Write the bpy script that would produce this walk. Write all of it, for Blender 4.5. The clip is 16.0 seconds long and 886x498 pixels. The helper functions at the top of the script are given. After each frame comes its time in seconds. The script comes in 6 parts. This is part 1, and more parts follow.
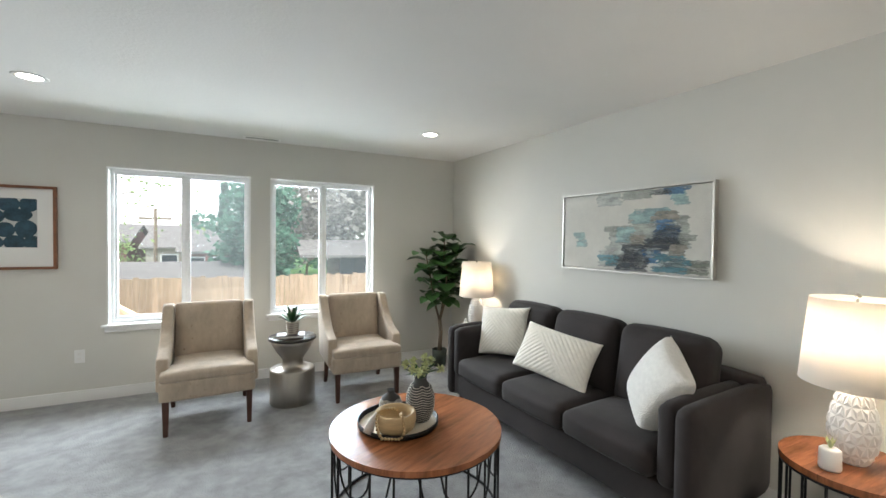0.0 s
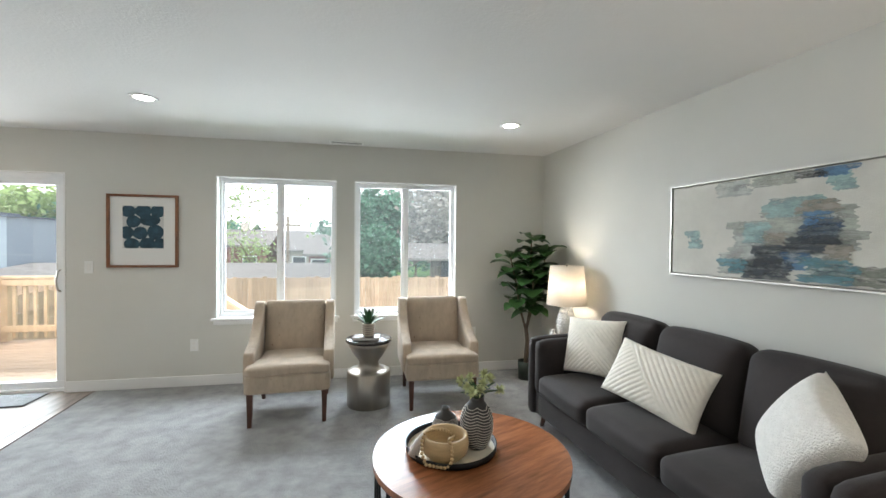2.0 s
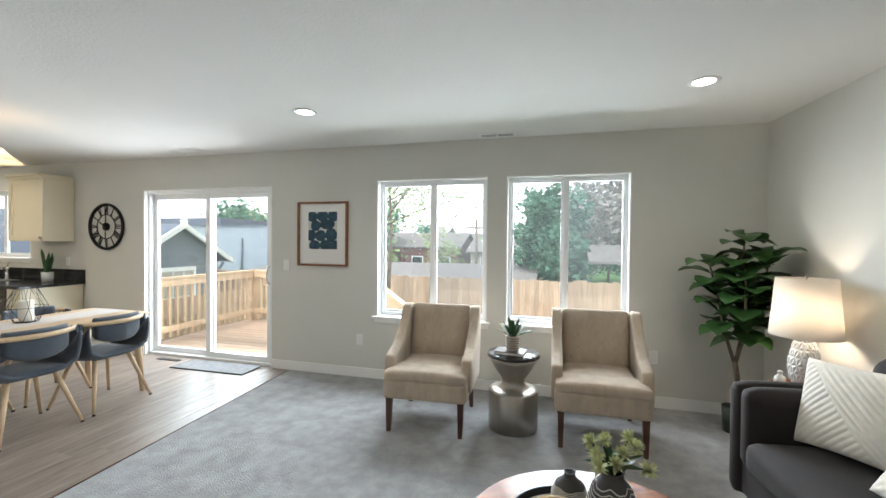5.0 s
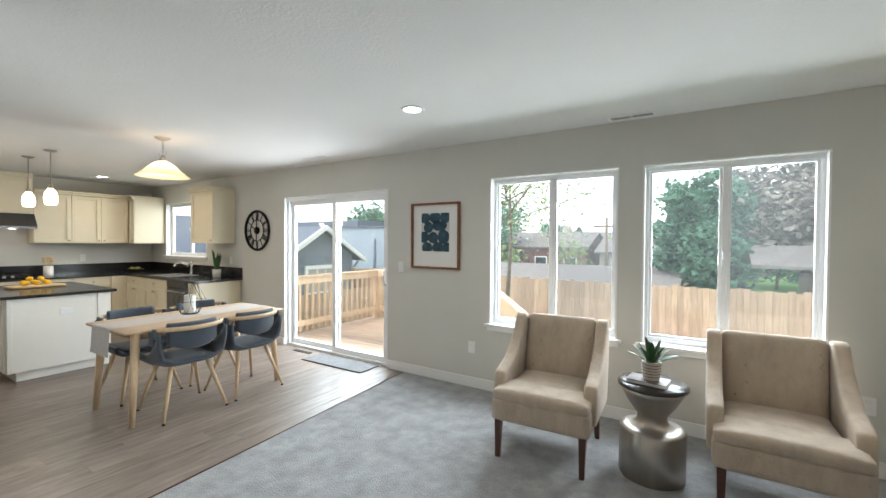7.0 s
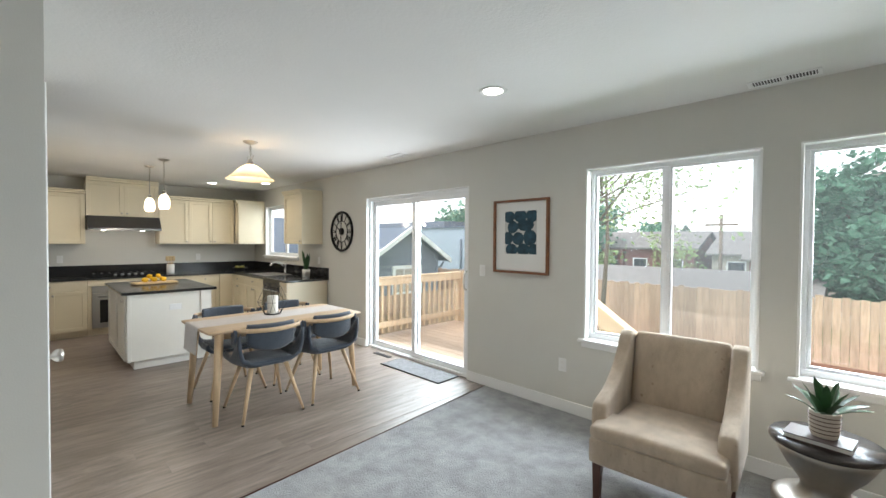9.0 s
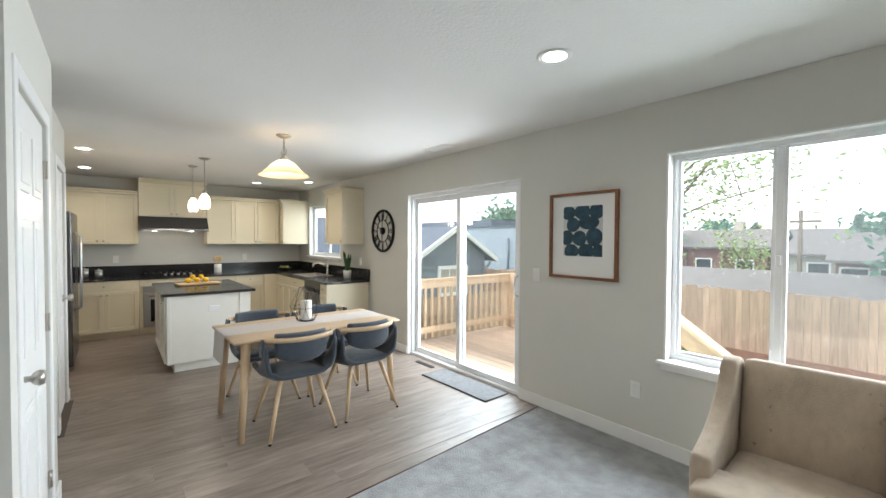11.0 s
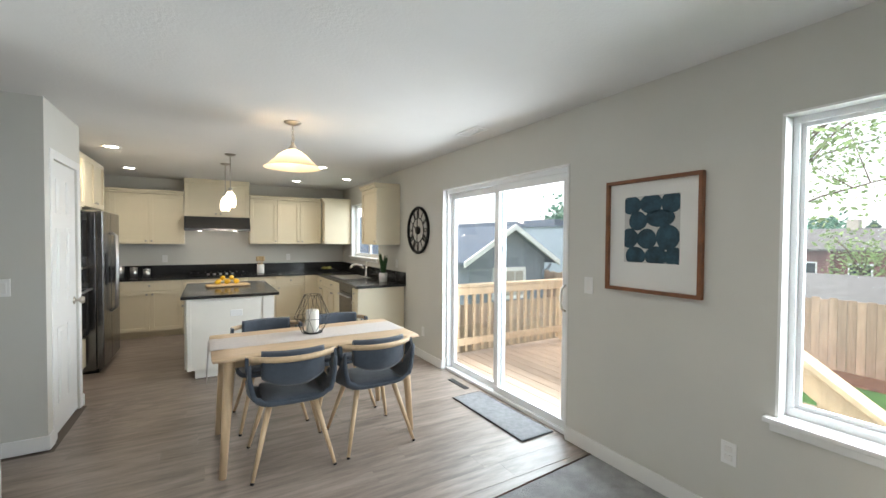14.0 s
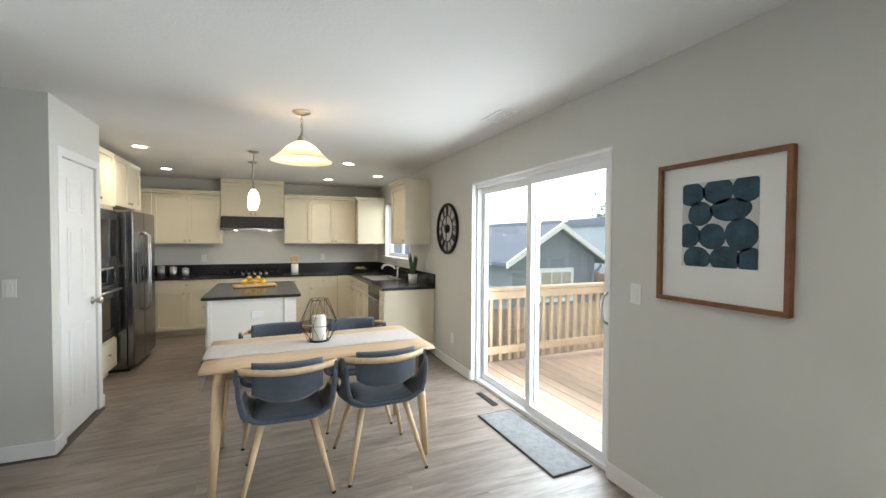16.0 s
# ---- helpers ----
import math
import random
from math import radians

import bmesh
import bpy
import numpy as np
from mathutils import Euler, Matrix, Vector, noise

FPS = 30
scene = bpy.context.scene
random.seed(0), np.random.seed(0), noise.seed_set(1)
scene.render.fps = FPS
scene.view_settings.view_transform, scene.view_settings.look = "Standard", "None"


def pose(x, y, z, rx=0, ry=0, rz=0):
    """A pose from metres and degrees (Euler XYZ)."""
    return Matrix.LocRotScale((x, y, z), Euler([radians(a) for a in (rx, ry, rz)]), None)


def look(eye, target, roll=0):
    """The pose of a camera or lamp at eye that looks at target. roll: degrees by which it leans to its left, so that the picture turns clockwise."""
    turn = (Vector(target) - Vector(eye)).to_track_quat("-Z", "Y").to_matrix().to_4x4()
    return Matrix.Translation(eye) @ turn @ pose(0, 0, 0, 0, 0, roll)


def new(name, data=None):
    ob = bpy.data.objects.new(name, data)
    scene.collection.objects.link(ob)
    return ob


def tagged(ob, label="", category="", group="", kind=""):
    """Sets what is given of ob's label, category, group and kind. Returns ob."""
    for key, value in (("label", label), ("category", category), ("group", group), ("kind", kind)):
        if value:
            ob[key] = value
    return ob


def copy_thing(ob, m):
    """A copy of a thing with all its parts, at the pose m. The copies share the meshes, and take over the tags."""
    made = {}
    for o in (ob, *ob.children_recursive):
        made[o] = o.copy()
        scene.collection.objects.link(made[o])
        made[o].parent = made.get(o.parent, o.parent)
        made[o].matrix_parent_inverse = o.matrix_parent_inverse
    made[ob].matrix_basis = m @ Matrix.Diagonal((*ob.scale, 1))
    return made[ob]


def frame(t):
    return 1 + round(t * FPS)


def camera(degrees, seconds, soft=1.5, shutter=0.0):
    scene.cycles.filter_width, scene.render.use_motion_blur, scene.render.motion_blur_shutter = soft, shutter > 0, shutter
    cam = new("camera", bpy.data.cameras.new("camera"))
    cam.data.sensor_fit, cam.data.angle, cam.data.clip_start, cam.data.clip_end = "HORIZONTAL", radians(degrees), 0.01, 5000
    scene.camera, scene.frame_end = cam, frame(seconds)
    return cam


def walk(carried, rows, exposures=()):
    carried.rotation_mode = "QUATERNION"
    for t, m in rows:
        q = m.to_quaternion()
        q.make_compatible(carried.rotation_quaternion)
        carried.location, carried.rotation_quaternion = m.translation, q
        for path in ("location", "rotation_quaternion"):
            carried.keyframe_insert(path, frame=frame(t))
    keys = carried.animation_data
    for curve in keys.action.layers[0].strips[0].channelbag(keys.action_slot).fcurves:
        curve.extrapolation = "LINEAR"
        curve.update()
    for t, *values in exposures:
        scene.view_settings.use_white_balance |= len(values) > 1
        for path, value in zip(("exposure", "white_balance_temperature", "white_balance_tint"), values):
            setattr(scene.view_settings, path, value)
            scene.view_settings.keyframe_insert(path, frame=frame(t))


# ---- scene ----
cam = camera(95.0, 16.0)
PATH = [
    (0, (0.828, 1.992, 1.454), (1.708, 3.787, 1.41), 0.7),
    (0.5, (0.903, 2.031, 1.443), (1.677, 3.874, 1.403), 0.6),
    (1, (1.026, 2.074, 1.447), (1.666, 3.969, 1.409), 0.6),
    (1.5, (1.101, 2.115, 1.436), (1.62, 4.046, 1.405), 0.6),
    (2, (1.161, 2.173, 1.434), (1.548, 4.135, 1.403), 0.6),
    (2.5, (1.234, 2.251, 1.429), (1.477, 4.236, 1.399), 0.6),
    (3, (1.303, 2.329, 1.433), (1.398, 4.326, 1.404), 0.6),
    (3.5, (1.36, 2.397, 1.432), (1.31, 4.396, 1.404), 0.7),
    (6, (1.542, 2.803, 1.431), (0.723, 4.628, 1.402), 0.5),
    (6.5, (1.502, 2.885, 1.431), (0.553, 4.645, 1.402), 0.6),
    (7, (1.46, 2.97, 1.456), (0.39, 4.659, 1.419), 0.4),
    (7.5, (1.412, 3.044, 1.46), (0.236, 4.661, 1.42), 0.3),
    (8, (1.365, 3.132, 1.464), (0.097, 4.679, 1.421), 0.3),
    (8.5, (1.312, 3.217, 1.47), (-0.03, 4.699, 1.425), 0.2),
    (9, (1.261, 3.315, 1.467), (-0.143, 4.738, 1.428), 0.4),
    (9.5, (1.197, 3.388, 1.48), (-0.255, 4.763, 1.436), 0.3),
    (12, (0.789, 3.822, 1.475), (-0.828, 4.999, 1.432), 0.4),
    (12.5, (0.745, 3.934, 1.486), (-0.902, 5.068, 1.441), 0.4),
    (13, (0.704, 4.051, 1.485), (-0.973, 5.141, 1.442), 0.5),
    (13.5, (0.649, 4.15, 1.483), (-1.055, 5.195, 1.438), 0.4),
    (14, (0.587, 4.25, 1.482), (-1.146, 5.247, 1.436), 0.4),
    (14.5, (0.519, 4.335, 1.49), (-1.24, 5.284, 1.439), 0.3),
    (15, (0.456, 4.418, 1.485), (-1.33, 5.318, 1.436), 0.3),
    (15.5, (0.398, 4.51, 1.477), (-1.413, 5.357, 1.429), 0.3),
    (16, (0.337, 4.62, 1.477), (-1.502, 5.406, 1.428), 0.3),
]
walk(cam, [(t, look(eye, target, roll)) for t, eye, target, roll in PATH], [(0, 2.15), (3.5, 2.12), (6, 2.04), (16, 1.97)])

# ---- light ----
world = bpy.data.worlds.new("overcast")
scene.world = world
world.use_nodes = True
wn = world.node_tree
sky = wn.nodes.new("ShaderNodeTexSky")
sky.sky_type = "NISHITA"
sky.sun_disc = False
sky.sun_elevation, sky.sun_rotation = radians(50), radians(200)
sky.air_density, sky.dust_density = 1.0, 1.0
hsv = wn.nodes.new("ShaderNodeHueSaturation")
hsv.inputs["Saturation"].default_value = 0.25
wn.links.new(sky.outputs[0], hsv.inputs["Color"])
wn.links.new(hsv.outputs[0], wn.nodes["Background"].inputs["Color"])
wn.nodes["Background"].inputs["Strength"].default_value = 0.125

SUN = bpy.data.lights.new("sun", "SUN")
SUN.energy, SUN.angle, SUN.color = 0.7, radians(25), (1.0, 0.97, 0.92)
sun_ob = new("sun", SUN)
sun_ob.matrix_world = look((0, 0, 20), (3.0, 9.0, 0))


def area(name, x, y, z, w, h, power, target, col=(1, 1, 1)):
    d = bpy.data.lights.new(name, "AREA")
    d.shape, d.size, d.size_y, d.energy, d.color = "RECTANGLE", w, h, power, col
    o = new(name, d)
    o.matrix_world = look((x, y, z), target)
    return o


DAY = (0.84, 0.93, 1.0)
area("window_daylight", 0.31, 7.45, 1.80, 1.2, 1.3, 35, (0.31, 0.8, -0.9), DAY)
area("window_daylight", 1.62, 7.45, 1.80, 1.15, 1.3, 34, (1.62, 0.8, -0.9), DAY)
area("door_daylight", -2.48, 7.02, 1.25, 1.8, 1.6, 27, (-2.48, 0.8, -1.0), DAY)
area("kitchen_window_daylight", -6.1, 7.25, 1.85, 1.3, 0.9, 9, (-6.1, 0.8, -0.8), DAY)

WARM = (1.0, 0.87, 0.72)


def bulb(name, x, y, z, power, radius=0.04, col=WARM):
    d = bpy.data.lights.new(name, "POINT")
    d.energy, d.shadow_soft_size, d.color = power * 0.5, radius, col
    o = new(name, d)
    o.location = (x, y, z)
    return o


def downlight(x, y, power):
    d = bpy.data.lights.new("downlight_or_fill_bulb", "SPOT")
    d.energy, d.shadow_soft_size, d.color = power * 0.42, 0.06, (1.0, 0.87, 0.71)
    d.spot_size, d.spot_blend = radians(150), 0.8
    o = new("downlight_or_fill_bulb", d)
    o.location = (x, y, 2.425)
    return o


# ---- materials ----
def mat(name, col, rough=0.6, metal=0.0, vary=0.06, scale=6.0, bump=0.0, bscale=120.0, stretch=(1, 1, 1), island=0.0,
        sheen=0.0, coat=0.0, obj_random=0.0, detail=4.0, dark=None, thin_leaf=0.0, fleck=None, worn=0.0):
    m = bpy.data.materials.new(name)
    m.use_nodes = True
    nt = m.node_tree
    p = nt.nodes["Principled BSDF"]
    p.inputs["Roughness"].default_value = rough
    p.inputs["Metallic"].default_value = metal
    if sheen:
        p.inputs["Sheen Weight"].default_value = sheen
    if coat:
        p.inputs["Coat Weight"].default_value = coat
        p.inputs["Coat Roughness"].default_value = 0.15
    tc = nt.nodes.new("ShaderNodeTexCoord")
    mp = nt.nodes.new("ShaderNodeMapping")
    mp.inputs["Scale"].default_value = stretch
    nt.links.new(tc.outputs["Object"], mp.inputs["Vector"])
    src = mp.outputs["Vector"]
    if obj_random:
        info = nt.nodes.new("ShaderNodeObjectInfo")
        mul = nt.nodes.new("ShaderNodeMath")
        mul.operation = "MULTIPLY"
        mul.inputs[1].default_value = 37.0
        nt.links.new(info.outputs["Random"], mul.inputs[0])
        add = nt.nodes.new("ShaderNodeVectorMath")
        nt.links.new(mp.outputs["Vector"], add.inputs[0])
        nt.links.new(mul.outputs[0], add.inputs[1])
        src = add.outputs[0]
    n1 = nt.nodes.new("ShaderNodeTexNoise")
    n1.inputs["Scale"].default_value = scale
    n1.inputs["Detail"].default_value = detail
    n1.inputs["Roughness"].default_value = 0.65
    nt.links.new(src, n1.inputs["Vector"])
    ramp = nt.nodes.new("ShaderNodeMix")
    ramp.data_type = "RGBA"
    lo = dark if dark else tuple(c * (1 - vary) for c in col)
    hi = tuple(min(1.0, c * (1 + vary)) for c in col)
    ramp.inputs[6].default_value = (*lo, 1)
    ramp.inputs[7].default_value = (*hi, 1)
    sharp = nt.nodes.new("ShaderNodeMapRange")
    sharp.inputs[1].default_value, sharp.inputs[2].default_value = 0.3, 0.7
    nt.links.new(n1.outputs["Fac"], sharp.inputs[0])
    nt.links.new(sharp.outputs[0], ramp.inputs[0])
    out = ramp.outputs[2]
    if island or obj_random:
        rnd = nt.nodes.new("ShaderNodeMapRange")
        k = island or obj_random
        rnd.inputs[3].default_value, rnd.inputs[4].default_value = 1 - k, 1 + k
        if island:
            g = nt.nodes.new("ShaderNodeNewGeometry")
            nt.links.new(g.outputs["Random Per Island"], rnd.inputs[0])
        else:
            nt.links.new(info.outputs["Random"], rnd.inputs[0])
        h = nt.nodes.new("ShaderNodeHueSaturation")
        nt.links.new(rnd.outputs[0], h.inputs["Value"])
        nt.links.new(out, h.inputs["Color"])
        out = h.outputs[0]
    if fleck:
        nf = nt.nodes.new("ShaderNodeTexNoise")
        nf.inputs["Scale"].default_value = 34.0
        nf.inputs["Detail"].default_value = 6.0
        nt.links.new(tc.outputs["Object"], nf.inputs["Vector"])
        pick = nt.nodes.new("ShaderNodeMapRange")
        pick.inputs[1].default_value, pick.inputs[2].default_value = 0.66, 0.76
        nt.links.new(nf.outputs["Fac"], pick.inputs[0])
        fm = nt.nodes.new("ShaderNodeMix")
        fm.data_type = "RGBA"
        fm.inputs[7].default_value = (*fleck, 1)
        nt.links.new(pick.outputs[0], fm.inputs[0])
        nt.links.new(out, fm.inputs[6])
        out = fm.outputs[2]
    if worn:
        nw = nt.nodes.new("ShaderNodeTexNoise")
        nw.inputs["Scale"].default_value = 7.0
        nw.inputs["Detail"].default_value = 9.0
        nw.inputs["Roughness"].default_value = 0.75
        mw_ = nt.nodes.new("ShaderNodeMapping")
        mw_.inputs["Scale"].default_value = (1.0, 1.0, 4.0)
        nt.links.new(tc.outputs["Object"], mw_.inputs["Vector"])
        nt.links.new(mw_.outputs["Vector"], nw.inputs["Vector"])
        cover = nt.nodes.new("ShaderNodeMapRange")
        cover.inputs[1].default_value, cover.inputs[2].default_value = 0.36, 0.58
        cover.inputs[3].default_value, cover.inputs[4].default_value = 1.0 - worn, 0.95
        nt.links.new(nw.outputs["Fac"], cover.inputs[0])
        nt.links.new(cover.outputs[0], p.inputs["Alpha"])
    nt.links.new(out, p.inputs["Base Color"])
    if thin_leaf:
        tl = nt.nodes.new("ShaderNodeBsdfTranslucent")
        nt.links.new(out, tl.inputs[0])
        mx = nt.nodes.new("ShaderNodeMixShader")
        mx.inputs[0].default_value = thin_leaf
        nt.links.new(p.outputs[0], mx.inputs[1])
        nt.links.new(tl.outputs[0], mx.inputs[2])
        nt.links.new(mx.outputs[0], nt.nodes["Material Output"].inputs[0])
    if bump:
        n2 = nt.nodes.new("ShaderNodeTexNoise")
        n2.inputs["Scale"].default_value = bscale
        n2.inputs["Detail"].default_value = 3
        nt.links.new(src, n2.inputs["Vector"])
        b = nt.nodes.new("ShaderNodeBump")
        b.inputs["Strength"].default_value = bump
        b.inputs["Distance"].default_value = 0.01
        nt.links.new(n2.outputs["Fac"], b.inputs["Height"])
        nt.links.new(b.outputs[0], p.inputs["Normal"])
    return m


def glow(name, col, strength):
    m = bpy.data.materials.new(name)
    m.use_nodes = True
    p = m.node_tree.nodes["Principled BSDF"]
    p.inputs["Base Color"].default_value = (*col, 1)
    p.inputs["Emission Color"].default_value = (*col, 1)
    p.inputs["Emission Strength"].default_value = strength
    return m


def glass(name, tint=(1, 1, 1), gloss=0.06, haze_share=0.0):
    m = bpy.data.materials.new(name)
    m.use_nodes = True
    nt = m.node_tree
    nt.nodes.remove(nt.nodes["Principled BSDF"])
    tr = nt.nodes.new("ShaderNodeBsdfTransparent")
    tr.inputs[0].default_value = (*tint, 1)
    gl = nt.nodes.new("ShaderNodeBsdfGlossy")
    gl.inputs["Roughness"].default_value = 0.02
    mx = nt.nodes.new("ShaderNodeMixShader")
    mx.inputs[0].default_value = gloss
    nt.links.new(tr.outputs[0], mx.inputs[1])
    nt.links.new(gl.outputs[0], mx.inputs[2])
    # pale translucent share laid over the pane, imitating bright outdoor haze
    veil = nt.nodes.new("ShaderNodeBsdfTranslucent")
    veil.inputs[0].default_value = (0.9, 0.93, 0.95, 1)
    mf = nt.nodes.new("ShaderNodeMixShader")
    mf.inputs[0].default_value = haze_share
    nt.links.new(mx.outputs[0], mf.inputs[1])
    nt.links.new(veil.outputs[0], mf.inputs[2])
    nt.links.new(mf.outputs[0], nt.nodes["Material Output"].inputs[0])
    return m


def shade_mat(name, col, share, emit=0.0):
    m = bpy.data.materials.new(name)
    m.use_nodes = True
    nt = m.node_tree
    p = nt.nodes["Principled BSDF"]
    p.inputs["Base Color"].default_value = (*col, 1)
    p.inputs["Roughness"].default_value = 0.8
    if emit:
        p.inputs["Emission Color"].default_value = (*col, 1)
        p.inputs["Emission Strength"].default_value = emit
    tl = nt.nodes.new("ShaderNodeBsdfTranslucent")
    tl.inputs[0].default_value = (*col, 1)
    mx = nt.nodes.new("ShaderNodeMixShader")
    mx.inputs[0].default_value = share
    nt.links.new(p.outputs[0], mx.inputs[1])
    nt.links.new(tl.outputs[0], mx.inputs[2])
    nt.links.new(mx.outputs[0], nt.nodes["Material Output"].inputs[0])
    return m


WALL = mat("wall_paint", (0.615, 0.608, 0.568), 0.75, vary=0.015, scale=2, bump=0.06, bscale=160)
CEIL = mat("ceiling_paint", (0.71, 0.705, 0.69), 0.85, vary=0.015, scale=2, bump=0.15, bscale=60)
TRIM = mat("white_trim", (0.80, 0.80, 0.79), 0.35, vary=0.01)
VINYL = mat("white_vinyl", (0.82, 0.83, 0.84), 0.3, vary=0.01)
CARPET = mat("grey_carpet", (0.285, 0.29, 0.295), 0.95, vary=0.30, scale=7.5, bump=1.0, bscale=95, sheen=0.2, detail=12)
PLANK = mat("vinyl_plank", (0.225, 0.181, 0.153), 0.36, vary=0.42, scale=3.0, bump=0.06, bscale=30, stretch=(7, 0.8, 1), obj_random=0.10, detail=8)
GAP = mat("floor_joint", (0.09, 0.07, 0.058), 0.7)
CABINET = mat("cream_cabinet_paint", (0.75, 0.675, 0.51), 0.4, vary=0.015)
COUNTER = mat("black_countertop", (0.018, 0.018, 0.019), 0.16, vary=0.5, scale=120)
ISLANDW = mat("white_island_paint", (0.78, 0.76, 0.70), 0.4, vary=0.015)
STEEL = mat("stainless_steel", (0.50, 0.50, 0.50), 0.28, 1.0, vary=0.06, scale=8, stretch=(1, 1, 40))
DARKSTEEL = mat("dark_stainless", (0.20, 0.20, 0.21), 0.25, 1.0, vary=0.08, scale=8, stretch=(1, 1, 30))
NICKEL = mat("brushed_nickel", (0.48, 0.45, 0.41), 0.3, 1.0, vary=0.05)
CHROME = mat("chrome", (0.8, 0.8, 0.8), 0.08, 1.0, vary=0.02)
BLACKM = mat("black_metal", (0.012, 0.012, 0.013), 0.45, 0.6, vary=0.2)
BLACKG = mat("black_glass", (0.008, 0.008, 0.009), 0.06, vary=0.1)
LINEN = mat("beige_linen", (0.50, 0.405, 0.31), 0.9, vary=0.16, scale=11, bump=0.5, bscale=300, sheen=0.3, stretch=(1, 1, 0.4), fleck=(0.30, 0.215, 0.15))
VELVET = mat("charcoal_velvet", (0.020, 0.0145, 0.0145), 0.85, vary=0.4, scale=3.5, bump=0.15, bscale=200, sheen=0.09)
IVORY = mat("ivory_pillow", (0.84, 0.80, 0.72), 0.95, vary=0.06, scale=30, bump=0.15, bscale=350, sheen=0.3)
FUZZY = mat("white_boucle", (0.87, 0.85, 0.81), 0.98, vary=0.06, scale=40, bump=1.0, bscale=140, sheen=0.4)
WALNUT = mat("walnut_legs", (0.075, 0.028, 0.016), 0.4, vary=0.3, scale=10, stretch=(1, 1, 0.1))
ACACIA = mat("acacia_top", (0.30, 0.108, 0.045), 0.26, vary=0.45, scale=3.5, stretch=(1.0, 7.0, 1), detail=7, bump=0.05, bscale=60, obj_random=0.16)
OAK = mat("pale_oak", (0.54, 0.39, 0.25), 0.5, vary=0.14, scale=5, stretch=(9, 1, 1), detail=6)
OAKLEG = mat("pale_oak_leg", (0.62, 0.45, 0.28), 0.5, vary=0.14, scale=5, stretch=(9, 9, 1), detail=6)
BLUEFELT = mat("blue_grey_felt", (0.052, 0.066, 0.088), 0.9, vary=0.12, scale=25, bump=0.3, bscale=350, sheen=0.3)
RUNNER = mat("linen_runner", (0.60, 0.555, 0.53), 0.95, vary=0.08, scale=40, bump=0.4, bscale=300)
CERAMIC = mat("white_ceramic", (0.78, 0.77, 0.75), 0.35, vary=0.02)
GREYVASE = mat("grey_vase_glaze", (0.05, 0.05, 0.052), 0.7, vary=0.15, scale=20)
CREAMLINE = mat("cream_incised_line", (0.62, 0.59, 0.54), 0.8)
PALEWOOD = mat("pale_mango_wood", (0.55, 0.40, 0.22), 0.6, vary=0.16, scale=6, stretch=(1, 1, 6))
LEAF = mat("fig_leaf", (0.036, 0.10, 0.022), 0.4, vary=0.35, scale=8, island=0.35)
SUCC = mat("succulent_leaf", (0.03, 0.095, 0.03), 0.45, vary=0.3, scale=12, island=0.2)
BARK = mat("bark", (0.16, 0.12, 0.085), 0.9, vary=0.35, scale=20, bump=0.6, bscale=60)
POT = mat("dark_green_pot", (0.02, 0.03, 0.02), 0.5, vary=0.3, scale=12)
CEDAR = mat("cedar_fence", (0.47, 0.32, 0.225), 0.85, vary=0.22, scale=3, stretch=(6, 6, 0.6), obj_random=0.14, detail=6)
DECKW = mat("new_fir_lumber", (0.44, 0.31, 0.22), 0.75, vary=0.15, scale=4, stretch=(0.6, 6, 6), obj_random=0.10, detail=6)
RAILW = mat("rail_lumber", (0.62, 0.44, 0.28), 0.75, vary=0.14, scale=4, stretch=(4, 4, 1), detail=6)
GRASS = mat("lawn", (0.085, 0.19, 0.04), 0.95, vary=0.35, scale=2.5, bump=0.8, bscale=40, detail=10)
BARKCHIP = mat("bark_mulch", (0.20, 0.09, 0.05), 0.95, vary=0.5, scale=14, bump=0.8, bscale=40)
SIDING = mat("grey_siding", (0.19, 0.215, 0.25), 0.8, vary=0.06, scale=3)
ROOFM = mat("slate_blue_shingles", (0.10, 0.12, 0.155), 0.9, vary=0.18, scale=5, bump=0.5, bscale=25)
REDHOUSE = mat("mauve_brick_siding", (0.22, 0.11, 0.10), 0.85, vary=0.15, scale=3)
TANHOUSE = mat("tan_siding", (0.42, 0.38, 0.33), 0.85, vary=0.08, scale=3)
SHEDROOF = mat("weathered_shake_roof", (0.19, 0.175, 0.165), 0.95, vary=0.3, scale=4, bump=0.6, bscale=20)
WINDARK = mat("dark_window", (0.05, 0.06, 0.07), 0.1, vary=0.2)
TREEA = mat("green_foliage", (0.12, 0.25, 0.17), 0.8, vary=0.3, scale=1.5, island=0.4, thin_leaf=0.45)
TREEB = mat("grey_green_foliage", (0.40, 0.37, 0.33), 0.85, vary=0.3, scale=1.5, island=0.35, thin_leaf=0.45)
TREEC = mat("light_green_leaves", (0.30, 0.40, 0.16), 0.7, vary=0.3, scale=1.5, island=0.35, thin_leaf=0.45)
# needle green paled and blued: distance haze is put into the colour
FIR = mat("hazed_fir_needles", (0.15, 0.22, 0.18), 0.9, vary=0.3, scale=1.5, island=0.3, thin_leaf=0.45)
# last number: how much painted haze whitens the view outside
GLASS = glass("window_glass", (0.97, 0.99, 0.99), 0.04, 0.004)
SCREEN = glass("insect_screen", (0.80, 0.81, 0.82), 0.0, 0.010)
MESH_GLOW = glow("downlight_lens", (1.0, 0.95, 0.86), 5)
SHADE = shade_mat("ivory_lampshade", (0.84, 0.79, 0.72), 0.42)
MILK = shade_mat("frosted_glass_shade", (0.80, 0.64, 0.42), 0.35)
GLOBE = shade_mat("opal_glass_globe", (0.95, 0.88, 0.76), 0.5, 0.7)


